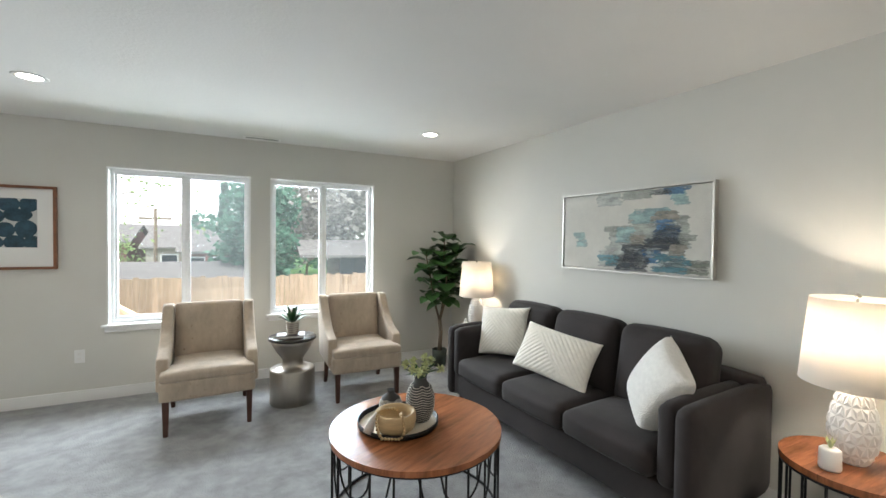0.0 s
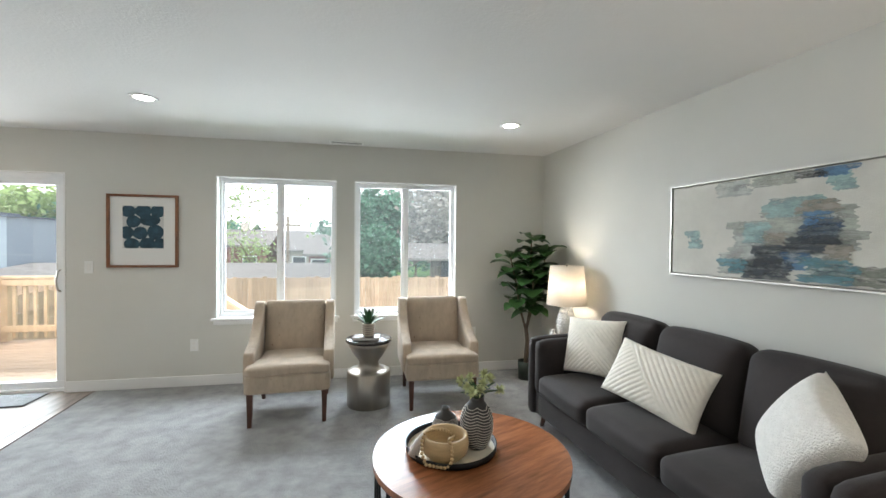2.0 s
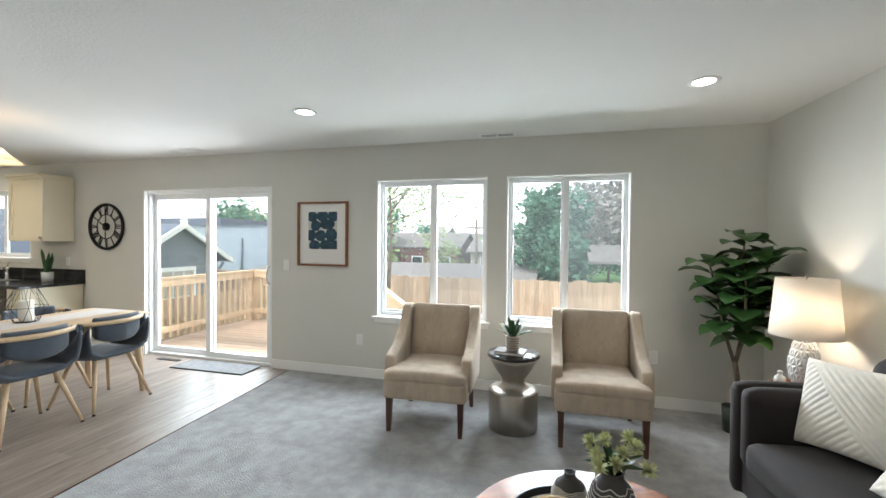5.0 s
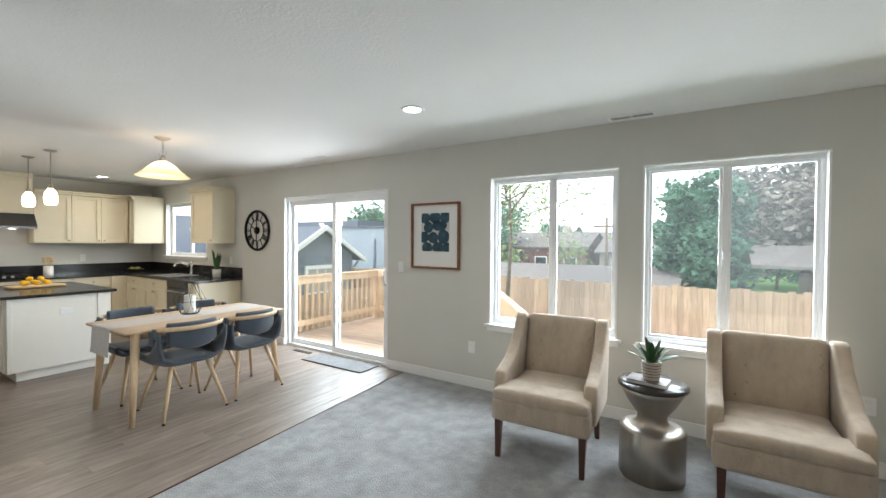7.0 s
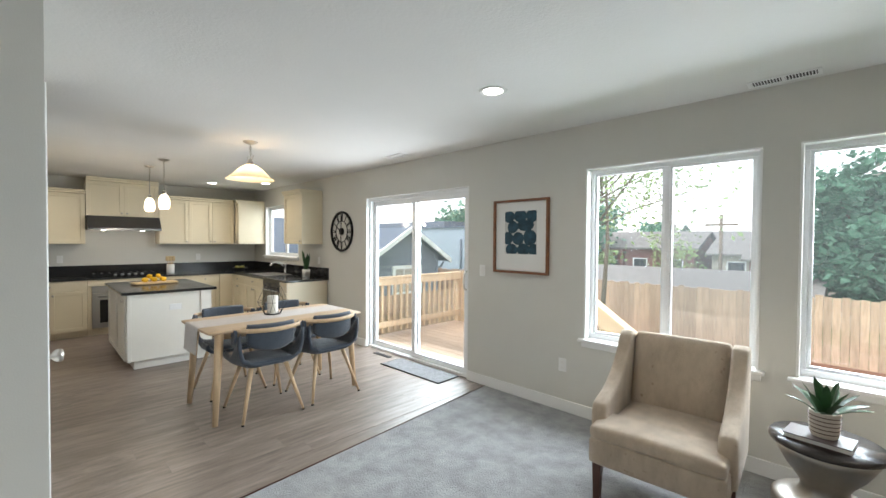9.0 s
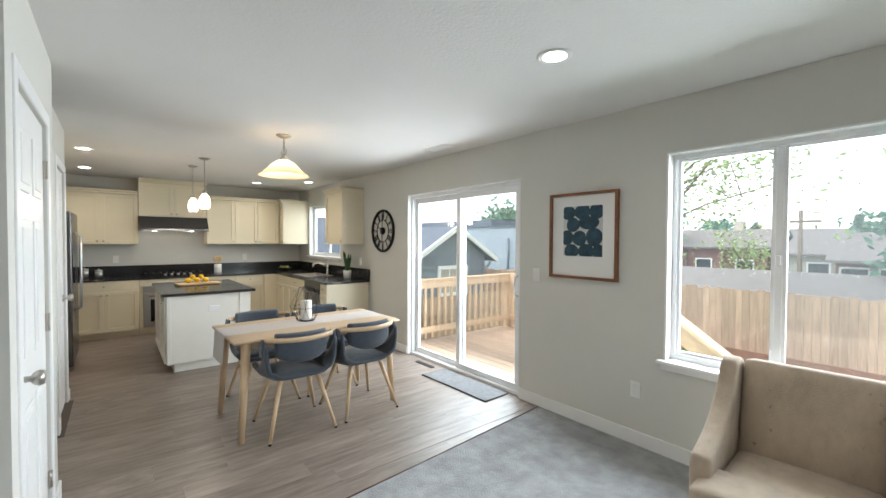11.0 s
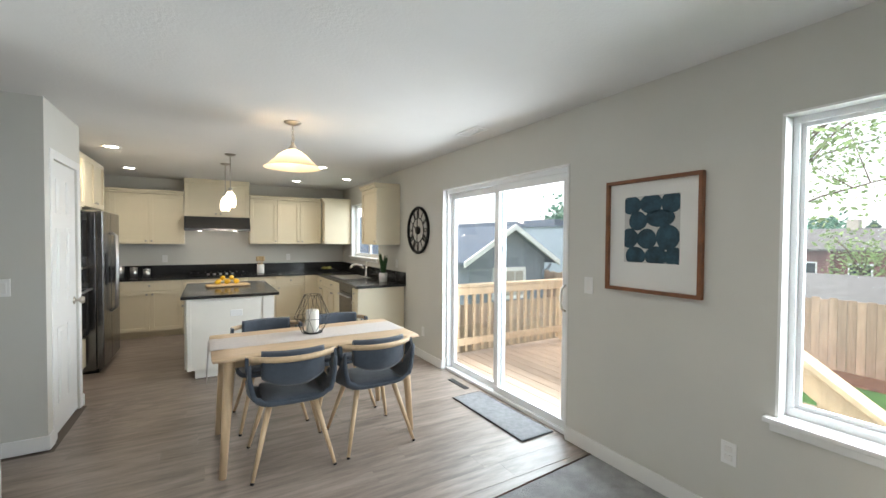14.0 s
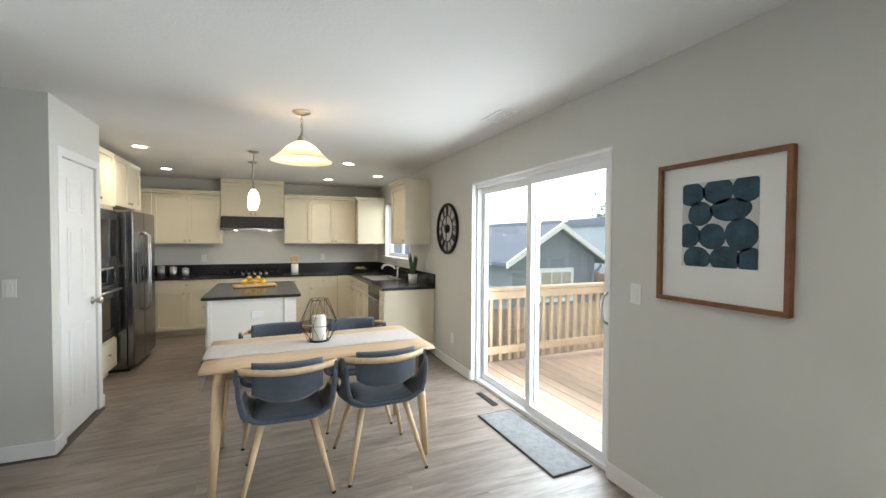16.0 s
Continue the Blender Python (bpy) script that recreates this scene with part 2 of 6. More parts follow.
# ---- mesh helpers ----
def box(bm, x0, x1, y0, y1, z0, z1, bev=0.0, seg=2, m=None):
    t = bmesh.new()
    bmesh.ops.create_cube(t, size=1.0)
    for v in t.verts:
        v.co = Vector(((x0 + x1) / 2 + v.co.x * (x1 - x0), (y0 + y1) / 2 + v.co.y * (y1 - y0), (z0 + z1) / 2 + v.co.z * (z1 - z0)))
    if bev:
        bmesh.ops.bevel(t, geom=t.edges[:], offset=bev, segments=seg, profile=0.5, affect="EDGES")
    merge(bm, t, m)


def merge(bm, t, m=None):
    made = {}
    for v in t.verts:
        made[v] = bm.verts.new(m @ v.co if m else v.co)
    for f in t.faces:
        try:
            g = bm.faces.new([made[v] for v in f.verts])
            g.smooth = f.smooth
        except ValueError:
            pass
    t.free()


def lathe(bm, profile, seg=32, cx=0.0, cy=0.0, sx=1.0, sy=1.0):
    """profile: (radius, z) from the bottom up."""
    rings = []
    for r, z in profile:
        if r < 1e-5:
            rings.append([bm.verts.new((cx, cy, z))])
        else:
            rings.append([bm.verts.new((cx + sx * r * math.cos(2 * math.pi * k / seg), cy + sy * r * math.sin(2 * math.pi * k / seg), z)) for k in range(seg)])
    for a, b in zip(rings, rings[1:]):
        for k in range(seg):
            j = (k + 1) % seg
            if len(a) == 1 and len(b) == 1:
                continue
            if len(a) == 1:
                f = bm.faces.new((a[0], b[j], b[k]))
            elif len(b) == 1:
                f = bm.faces.new((a[k], a[j], b[0]))
            else:
                f = bm.faces.new((a[k], a[j], b[j], b[k]))
            f.smooth = True


def tube(bm, pts, r0, r1=None, seg=8, closed=False):
    r1 = r0 if r1 is None else r1
    pts = [Vector(p) for p in pts]
    n = len(pts)
    rings = []
    ref = None
    for i, p in enumerate(pts):
        a = pts[(i - 1) % n] if closed else pts[max(i - 1, 0)]
        b = pts[(i + 1) % n] if closed else pts[min(i + 1, n - 1)]
        d = (b - a).normalized()
        if ref is None:
            ref = d.orthogonal().normalized()
        ref = (ref - d * ref.dot(d)).normalized()
        s = d.cross(ref)
        r = r0 + (r1 - r0) * i / max(n - 1, 1)
        rings.append([bm.verts.new(p + r * (math.cos(2 * math.pi * k / seg) * ref + math.sin(2 * math.pi * k / seg) * s)) for k in range(seg)])
    pairs = list(zip(rings, rings[1:])) + ([(rings[-1], rings[0])] if closed else [])
    for a, b in pairs:
        for k in range(seg):
            j = (k + 1) % seg
            f = bm.faces.new((a[k], a[j], b[j], b[k]))
            f.smooth = True
    if not closed:
        bm.faces.new(rings[0][::-1])
        bm.faces.new(rings[-1])


def soft(bm, x0, x1, y0, y1, z0, z1, r=0.05, bulge=(0, 0, 0), n=10, m=None):
    """A rounded upholstered block whose faces swell by bulge."""
    t = bmesh.new()
    bmesh.ops.create_cube(t, size=2.0)
    bmesh.ops.subdivide_edges(t, edges=t.edges[:], cuts=n, use_grid_fill=True)
    h = Vector(((x1 - x0) / 2, (y1 - y0) / 2, (z1 - z0) / 2))
    c = Vector(((x0 + x1) / 2, (y0 + y1) / 2, (z0 + z1) / 2))
    r = min(r, h.x * 0.98, h.y * 0.98, h.z * 0.98)
    for v in t.verts:
        u = v.co.copy()
        w = Vector([math.copysign(abs(a) ** 0.75, a) for a in u])
        p = Vector((w.x * h.x, w.y * h.y, w.z * h.z))
        q = Vector([max(-h[i] + r, min(h[i] - r, p[i])) for i in range(3)])
        d = p - q
        if d.length > 1e-6:
            p = q + d.normalized() * r
        for i in range(3):
            j, k = (i + 1) % 3, (i + 2) % 3
            p[i] += bulge[i] * u[i] * max(0, 1 - u[j] ** 2) * max(0, 1 - u[k] ** 2)
        v.co = c + p
    for f in t.faces:
        f.smooth = True
    merge(bm, t, m)


def mesh_of(name, bm, material):
    me = bpy.data.meshes.new(name)
    bmesh.ops.recalc_face_normals(bm, faces=bm.faces[:])
    bm.to_mesh(me)
    bm.free()
    me.materials.append(material)
    return me


def part(name, bm, material, parent=None, label="", m=None):
    ob = new(name, mesh_of(name, bm, material))
    if parent:
        ob.parent = parent
    if m:
        ob.matrix_basis = m
    if label:
        ob["label"] = label
    return ob


def piece(name, me, parent, m):
    ob = new(name, me)
    ob.parent = parent
    ob.matrix_basis = m
    return ob


def thing(name, label, category, m, group=""):
    return tagged(place(new(name), m), label, category, group)


def place(ob, m):
    ob.matrix_basis = m
    ob.empty_display_size = 0.1
    return ob


def struct(name, bm, material, label="", category=""):
    return tagged(part(name, bm, material), label, category, kind="structure")


def boxpart(name, dims, material, parent, label="", bev=0.004):
    bm = bmesh.new()
    box(bm, *dims, bev)
    return part(name, bm, material, parent, label)


# ---- shell of the house ----
NY, H = 6.55, 2.44
EX = lambda y: 3.20 + (NY - y) * 0.075
EAST_TURN = 4.29


def wall_x(name, x0, x1, y0, y1, holes, label):
    """A wall along x, with its openings (x0, x1, z0, z1)."""
    bm = bmesh.new()
    xs = sorted({x0, x1, *[h[0] for h in holes], *[h[1] for h in holes]})
    for a, b in zip(xs, xs[1:]):
        cuts = sorted([(h[2], h[3]) for h in holes if h[0] <= a and h[1] >= b])
        z = 0.0
        for lo, hi in cuts:
            if lo > z:
                box(bm, a, b, y0, y1, z, lo)
            z = hi
        if z < H:
            box(bm, a, b, y0, y1, z, H)
    bmesh.ops.remove_doubles(bm, verts=bm.verts[:], dist=0.0005)
    return struct(name, bm, WALL, label, "wall")


W1 = (-0.27, 0.89, 0.66, 2.075)
W2 = (1.07, 2.175, 0.66, 2.075)
SD = (-3.42, -1.55, 0.0, 2.05)
KW = (-6.83, -5.43, 1.17, 2.11)
wall_x("wall_north", -7.56, 3.36, NY, NY + 0.16, [W1, W2, SD, KW], "pale grey painted window wall")

bm = bmesh.new()
L = 7.2
box(bm, 0, 0.14, -L, 0.0, 0, H)
tagged(part("wall_east", bm, WALL, m=pose(3.20, NY, 0, 0, 0, EAST_TURN)), "pale grey painted wall behind the sofa", "wall", kind="structure")
bm = bmesh.new()
box(bm, -7.40, -7.56, 1.2, NY, 0, H)
struct("wall_west", bm, WALL, "pale grey painted kitchen back wall", "wall")
bm = bmesh.new()
box(bm, -0.95, 3.75, -0.64, -0.5, 0, H)
struct("wall_south", bm, WALL, "pale grey painted living room end wall", "wall")
CD = (-1.93, -1.13, 0.0, 2.04)
wall_x("wall_closet", -2.20, -0.95, 3.235, 3.355, [CD], "pale grey painted closet wall with a door")
bm = bmesh.new()
box(bm, -1.07, -0.95, -0.5, 3.235, 0, H)
struct("wall_closet_east", bm, WALL, "pale grey painted wall between living room and closet", "wall")
bm = bmesh.new()
box(bm, -2.20, -2.08, 0.4, 3.235, 0, H)
struct("wall_hall_east", bm, WALL, "pale grey painted hallway wall", "wall")
bm = bmesh.new()
box(bm, -3.32, -2.20, 0.28, 0.4, 0, H)
struct("wall_hall_end", bm, WALL, "pale grey painted hallway end wall", "wall")
bm = bmesh.new()
box(bm, -3.32, -3.20, 0.4, 3.16, 0, H)
struct("wall_pantry_east", bm, WALL, "pale grey painted pantry side wall", "wall")
PD = (-3.99, -3.37, 0.0, 2.05)
wall_x("wall_pantry", -4.08, -3.20, 3.16, 3.27, [PD], "pale grey painted pantry wall with a door")
bm = bmesh.new()
box(bm, -4.08, -3.99, 2.2, 3.16, 0, H)
struct("wall_pantry_west", bm, WALL, "pale grey painted pantry return wall", "wall")
bm = bmesh.new()
box(bm, -7.40, -3.99, 2.08, 2.2, 0, H)
struct("wall_kitchen_south", bm, WALL, "pale grey painted wall behind the fridge", "wall")

bm = bmesh.new()
box(bm, -7.56, 3.9, -0.64, NY + 0.16, H, H + 0.15)
struct("ceiling", bm, CEIL, "white lightly textured flat ceiling", "ceiling")

# carpet and plank floor meet on a slanting seam
SEAM = lambda y: -1.31 + (NY - y) * 0.07
bm = bmesh.new()
a = [bm.verts.new(p) for p in ((SEAM(NY), NY, 0), (SEAM(3.355), 3.355, 0), (-0.95, 3.355, 0), (-0.95, -0.5, 0), (3.74, -0.5, 0), (EX(NY), NY, 0))]
f = bm.faces.new(a)
r = bmesh.ops.extrude_face_region(bm, geom=[f])
for v in [g for g in r["geom"] if isinstance(g, bmesh.types.BMVert)]:
    v.co.z = -0.12
struct("carpet", bm, CARPET, "soft grey cut-pile carpet of the living room", "carpet")
bm = bmesh.new()
a = [bm.verts.new(p) for p in ((-7.45, 0.3, -0.006), (-1.0, 0.3, -0.006), (SEAM(3.2), 3.2, -0.006), (SEAM(NY) - 0.001, NY + 0.16, -0.006), (-7.45, NY + 0.16, -0.006))]
f = bm.faces.new(a)
r = bmesh.ops.extrude_face_region(bm, geom=[f])
for v in [g for g in r["geom"] if isinstance(g, bmesh.types.BMVert)]:
    v.co.z = -0.12
FLOOR = struct("floor", bm, GAP, "grey-brown wood-look vinyl plank floor", "floor")
boxpart_seam = bmesh.new()
tube(boxpart_seam, [(SEAM(NY) - 0.005, NY, 0.0), (SEAM(3.36) - 0.005, 3.36, 0.0)], 0.006)
struct("trim_carpet_edge", boxpart_seam, WALNUT, "dark thin edge strip between carpet and planks", "trim")

# baseboards
BASES = ((-4.40, SD[0], NY - 0.014, NY), (SD[1], 3.19, NY - 0.014, NY), (-0.95, -1.06 + 0.001, 3.356, 3.370), (-2.20, -2.00, 3.356, 3.370),
         (-3.20, -3.186, 0.4, 3.284), (-3.30, -3.2, 3.271, 3.285), (-4.08, -4.056, 3.271, 3.285))
for x0, x1, y0, y1 in BASES:
    bm = bmesh.new()
    box(bm, min(x0, x1), max(x0, x1), y0, y1, 0, 0.102, 0.004)
    struct("baseboard", bm, TRIM, "white painted baseboard", "baseboard")
bm = bmesh.new()
box(bm, -0.014, 0, -7.0, -0.02, 0, 0.102, 0.004)
tagged(part("baseboard", bm, TRIM, m=pose(3.20, NY, 0, 0, 0, EAST_TURN)), "white painted baseboard", "baseboard", kind="structure")
bm = bmesh.new()
box(bm, -0.95, -0.936, -0.5, 3.37, 0, 0.102, 0.004)
struct("baseboard", bm, TRIM, "white painted baseboard", "baseboard")


# ---- windows ----
def slider_window(name, x0, x1, z0, z1, split, sill=True):
    w = tagged(place(new(name), pose(0, 0, 0)), "white vinyl sliding window with a fixed and a screened pane", "window", kind="structure")
    y0, y1 = NY + 0.075, NY + 0.135
    f = 0.04
    bm = bmesh.new()
    box(bm, x0, x1, y0, y1, z1 - f, z1, 0.003)
    box(bm, x0, x1, y0, y1, z0, z0 + f, 0.003)
    box(bm, x0, x0 + f, y0, y1, z0 + f, z1 - f, 0.003)
    box(bm, x1 - f, x1, y0, y1, z0 + f, z1 - f, 0.003)
    part("window_frame", bm, VINYL, w)
    bm = bmesh.new()
    box(bm, split - 0.018, split + 0.018, y0 + 0.005, y1 - 0.005, z0 + f, z1 - f, 0.004)
    bar = part("meeting_stile", bm, VINYL, w)
    bm = bmesh.new()
    box(bm, split - 0.012, split + 0.012, y0 - 0.012, y0 + 0.003, (z0 + z1) / 2 - 0.03, (z0 + z1) / 2 + 0.03, 0.004)
    part("latch", bm, VINYL, bar)
    for a, b, yy in ((x0 + f, split - 0.018, y1 - 0.03), (split + 0.018, x1 - f, y0 + 0.02)):
        bm = bmesh.new()
        s = 0.02
        box(bm, a, b, yy - 0.012, yy + 0.012, z1 - f - s, z1 - f, 0.002)
        box(bm, a, b, yy - 0.012, yy + 0.012, z0 + f, z0 + f + s, 0.002)
        box(bm, a, a + s, yy - 0.012, yy + 0.012, z0 + f + s, z1 - f - s, 0.002)
        box(bm, b - s, b, yy - 0.012, yy + 0.012, z0 + f + s, z1 - f - s, 0.002)
        sash = part("sash", bm, VINYL, w)
        bm = bmesh.new()
        box(bm, a + s, b - s, yy - 0.002, yy + 0.002, z0 + f + s, z1 - f - s)
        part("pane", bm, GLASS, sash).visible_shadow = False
    bm = bmesh.new()
    q = [bm.verts.new(p) for p in ((split + 0.018, y1 - 0.008, z0 + f), (x1 - f, y1 - 0.008, z0 + f), (x1 - f, y1 - 0.008, z1 - f), (split + 0.018, y1 - 0.008, z1 - f))]
    bm.faces.new(q)
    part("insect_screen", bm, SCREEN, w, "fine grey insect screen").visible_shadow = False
    if sill:
        bm = bmesh.new()
        box(bm, x0 - 0.035, x1 + 0.035, NY - 0.05, NY - 0.001, z0 - 0.022, z0 + 0.002, 0.005)
        box(bm, x0 + 0.002, x1 - 0.002, NY - 0.001, y0, z0 + 0.0005, z0 + 0.002)
        box(bm, x0 - 0.015, x1 + 0.015, NY - 0.022, NY - 0.001, z0 - 0.065, z0 - 0.022, 0.006)
        part("window_sill", bm, TRIM, w, "white painted sill and apron")
    return w


def liner(parent, x0, x1, z0, z1, y1):
    """White boards that line an opening."""
    for nm, a, b, lo, hi in (("jamb", x0 + 0.0005, x0 + 0.014, z0, z1 - 0.014), ("jamb", x1 - 0.014, x1 - 0.0005, z0, z1 - 0.014), ("head", x0 + 0.0005, x1 - 0.0005, z1 - 0.0135, z1 - 0.0005)):
        bm = bmesh.new()
        box(bm, a, b, NY - 0.003, y1, lo + 0.003, hi)
        part(nm, bm, TRIM, parent)


liner(slider_window("window_1", *W1, 0.322), *W1, NY + 0.0745)
liner(slider_window("window_2", *W2, 1.612), *W2, NY + 0.0745)
liner(slider_window("window_3", *KW, -6.10), *KW, NY + 0.0745)

# sliding glass door
d = tagged(place(new("door_1"), pose(0, 0, 0)), "white vinyl sliding glass patio door, closed", "door", kind="structure")
x0, x1, z0, z1 = SD
y0, y1 = NY + 0.045, NY + 0.145
bm = bmesh.new()
box(bm, x0, x1, y0, y1, z1 - 0.05, z1, 0.003)
box(bm, x0, x0 + 0.045, y0, y1, 0.03, z1 - 0.05, 0.003)
box(bm, x1 - 0.045, x1, y0, y1, 0.03, z1 - 0.05, 0.003)
part("door_frame", bm, VINYL, d)
bm = bmesh.new()
box(bm, x0, x1, y0 - 0.01, y1 + 0.02, -0.005, 0.03, 0.003)
part("threshold", bm, VINYL, d)
mid = (x0 + x1) / 2
for a, b, yy, nm in ((x0 + 0.045, mid + 0.04, y1 - 0.03, "fixed_panel"), (mid - 0.04, x1 - 0.045, y0 + 0.03, "sliding_panel")):
    bm = bmesh.new()
    s = 0.065
    box(bm, a, b, yy - 0.018, yy + 0.018, z1 - 0.05 - s, z1 - 0.05, 0.003)
    box(bm, a, b, yy - 0.018, yy + 0.018, 0.03, 0.03 + s, 0.003)
    box(bm, a, a + s, yy - 0.018, yy + 0.018, 0.03 + s, z1 - 0.05 - s, 0.003)
    box(bm, b - s, b, yy - 0.018, yy + 0.018, 0.03 + s, z1 - 0.05 - s, 0.003)
    pan = part(nm, bm, VINYL, d)
    bm = bmesh.new()
    box(bm, a + s, b - s, yy - 0.003, yy + 0.003, 0.03 + s, z1 - 0.05 - s)
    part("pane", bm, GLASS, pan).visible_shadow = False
    if nm == "sliding_panel":
        bm = bmesh.new()
        cx = b - 0.033
        tube(bm, [(cx, yy - 0.018, 0.94), (cx, yy - 0.055, 0.96), (cx - 0.006, yy - 0.065, 1.04), (cx, yy - 0.055, 1.12), (cx, yy - 0.018, 1.14)], 0.009)
        part("handle", bm, NICKEL, pan, "grey D-shaped pull handle")


liner(d, *SD, NY + 0.0445)


# ---- panel doors ----
def panel_door(name, cx0, cx1, yface, z1, hinge_left, label):
    """A six-panel door in a wall along x, seen from +y, with casing, hinges and knob."""
    d = tagged(place(new(name), pose(0, 0, 0)), label, "door", kind="structure")
    w = cx1 - cx0
    bm = bmesh.new()
    box(bm, cx0 + 0.004, cx1 - 0.004, yface - 0.035, yface - 0.004, 0.012, z1 - 0.004)
    cols = ((cx0 + 0.11, cx0 + w / 2 - 0.05), (cx0 + w / 2 + 0.05, cx1 - 0.11))
    for a, b in cols:
        for lo, hi in ((0.22, 0.80), (0.98, 1.55), (1.66, z1 - 0.13)):
            box(bm, a, b, yface - 0.006, yface + 0.002, lo, hi, 0.006)
            box(bm, a + 0.03, b - 0.03, yface - 0.004, yface + 0.007, lo + 0.03, hi - 0.03, 0.006)
    part("leaf", bm, TRIM, d)
    bm = bmesh.new()
    c = 0.065
    box(bm, cx0 - c, cx0 - 0.001, yface + 0.001, yface + 0.018, 0, z1 + c, 0.004)
    box(bm, cx1 + 0.001, cx1 + c, yface + 0.001, yface + 0.018, 0, z1 + c, 0.004)
    box(bm, cx0 - 0.001, cx1 + 0.001, yface + 0.001, yface + 0.018, z1 + 0.001, z1 + c, 0.004)
    part("casing", bm, TRIM, d)
    hx, kx = (cx0 + 0.002, cx1 - 0.07) if hinge_left else (cx1 - 0.002, cx0 + 0.07)
    for z in (0.24, 1.05, 1.82):
        bm = bmesh.new()
        box(bm, hx - 0.018, hx + 0.018, yface - 0.003, yface + 0.006, z - 0.045, z + 0.045, 0.003)
        tube(bm, [(hx, yface + 0.009, z - 0.045), (hx, yface + 0.009, z + 0.045)], 0.006)
        part("hinge", bm, NICKEL, d)
    bm = bmesh.new()
    t = bmesh.new()
    lathe(t, [(0, 0), (0.033, 0), (0.033, 0.006), (0.012, 0.012), (0.011, 0.03), (0.024, 0.04), (0.030, 0.054), (0.026, 0.068), (0, 0.072)], 20)
    merge(bm, t, pose(kx, yface - 0.004, 0.95, -90))
    part("knob", bm, NICKEL, d, "brushed nickel round knob")
    return d


panel_door("door_2", CD[0], CD[1], 3.345, 2.04, True, "white six-panel closet door, closed")
panel_door("door_3", PD[0], PD[1], 3.26, 2.05, False, "white six-panel pantry door, closed")


# ---- garden and neighbours ----
GZ = -1.2


def gz(y):
    """The height of the ground, which falls away behind the fence."""
    return GZ - 3.3 * min(1.0, max(0.0, (y - 17.0) / 20.0))


bm = bmesh.new()
rows = [[bm.verts.new((x, y, gz(y))) for x in (-400, 400)] for y in (-300, 17, 37, 600)]
for a, b in zip(rows, rows[1:]):
    bm.faces.new((a[0], a[1], b[1], b[0]))
struct("ground", bm, GRASS, "green lawn and far ground", "ground")


def tree(name, x, y, z, h, r, n, material, label, leaf=0.28, low=0.3, seed=1, limbs=7, conical=False, flat=1.0, thin=1.0):
    rng = random.Random(seed)
    t = thing(name, label, "tree", pose(x, y, gz(y)))
    bm = bmesh.new()
    tube(bm, [(0, 0, 0), (0.05 * r, 0.02, h * 0.4), (0, 0.05 * r, h * (0.95 if conical else 0.75))], thin * (h * 0.022 + 0.03), 0.02, 7)
    tips = []
    if not conical:
        for k in range(limbs):
            a = 2 * math.pi * k / limbs + rng.uniform(-0.4, 0.4)
            z0 = h * rng.uniform(low, 0.6)
            rr = r * rng.uniform(0.6, 0.98)
            e = Vector((rr * math.cos(a), rr * math.sin(a) * flat, z0 + h * rng.uniform(0.05, 0.32)))
            mid = Vector((e.x * 0.45, e.y * 0.45, z0 + (e.z - z0) * 0.6))
            tube(bm, [(0, 0, z0), mid, e], thin * (h * 0.008 + 0.012), 0.008, 5)
            tips += [mid, e]
            for q in range(3):
                s = mid.lerp(e, rng.random())
                g = s + Vector((rng.uniform(-1, 1), rng.uniform(-1, 1), rng.uniform(0, 1))) * r * 0.35
                tube(bm, [s, g], 0.012, 0.005, 4)
                tips.append(g)
        tips.append(Vector((0, 0, h * 0.85)))
    part("trunk", bm, BARK, t)
    vs, fs = [], []
    for k in range(n):
        if conical:
            f = rng.random() ** 0.7
            zz = h * (0.08 + 0.92 * (1 - f))
            ring = r * f * (0.75 + 0.25 * math.sin(zz * 40 / h * 2.2)) * rng.uniform(0.25, 1.0)
            a = rng.uniform(0, 6.283)
            c = Vector((ring * math.cos(a), ring * math.sin(a), zz - ring * 0.25))
        else:
            b = tips[rng.randrange(len(tips))]
            c = b + Vector((rng.gauss(0, 1), rng.gauss(0, 1), rng.gauss(0, 0.8))) * r * 0.21
            if c.z < h * low * 0.6:
                continue
        u = Vector((rng.uniform(-1, 1), rng.uniform(-1, 1), rng.uniform(-0.6, 0.6))).normalized()
        w = u.orthogonal().normalized()
        w = Matrix.Rotation(rng.uniform(0, 6.28), 3, u) @ w
        s = leaf * rng.uniform(0.6, 1.3)
        i = len(vs)
        vs += [c - u * s, c + w * s * 0.5 - u * s * 0.1, c + u * s, c - w * s * 0.5 + u * s * 0.1]
        fs.append((i, i + 1, i + 2, i + 3))
    me = bpy.data.meshes.new("crown")
    me.from_pydata([tuple(v) for v in vs], [], fs)
    me.materials.append(material)
    o = new("crown", me)
    o.parent = t
    return t


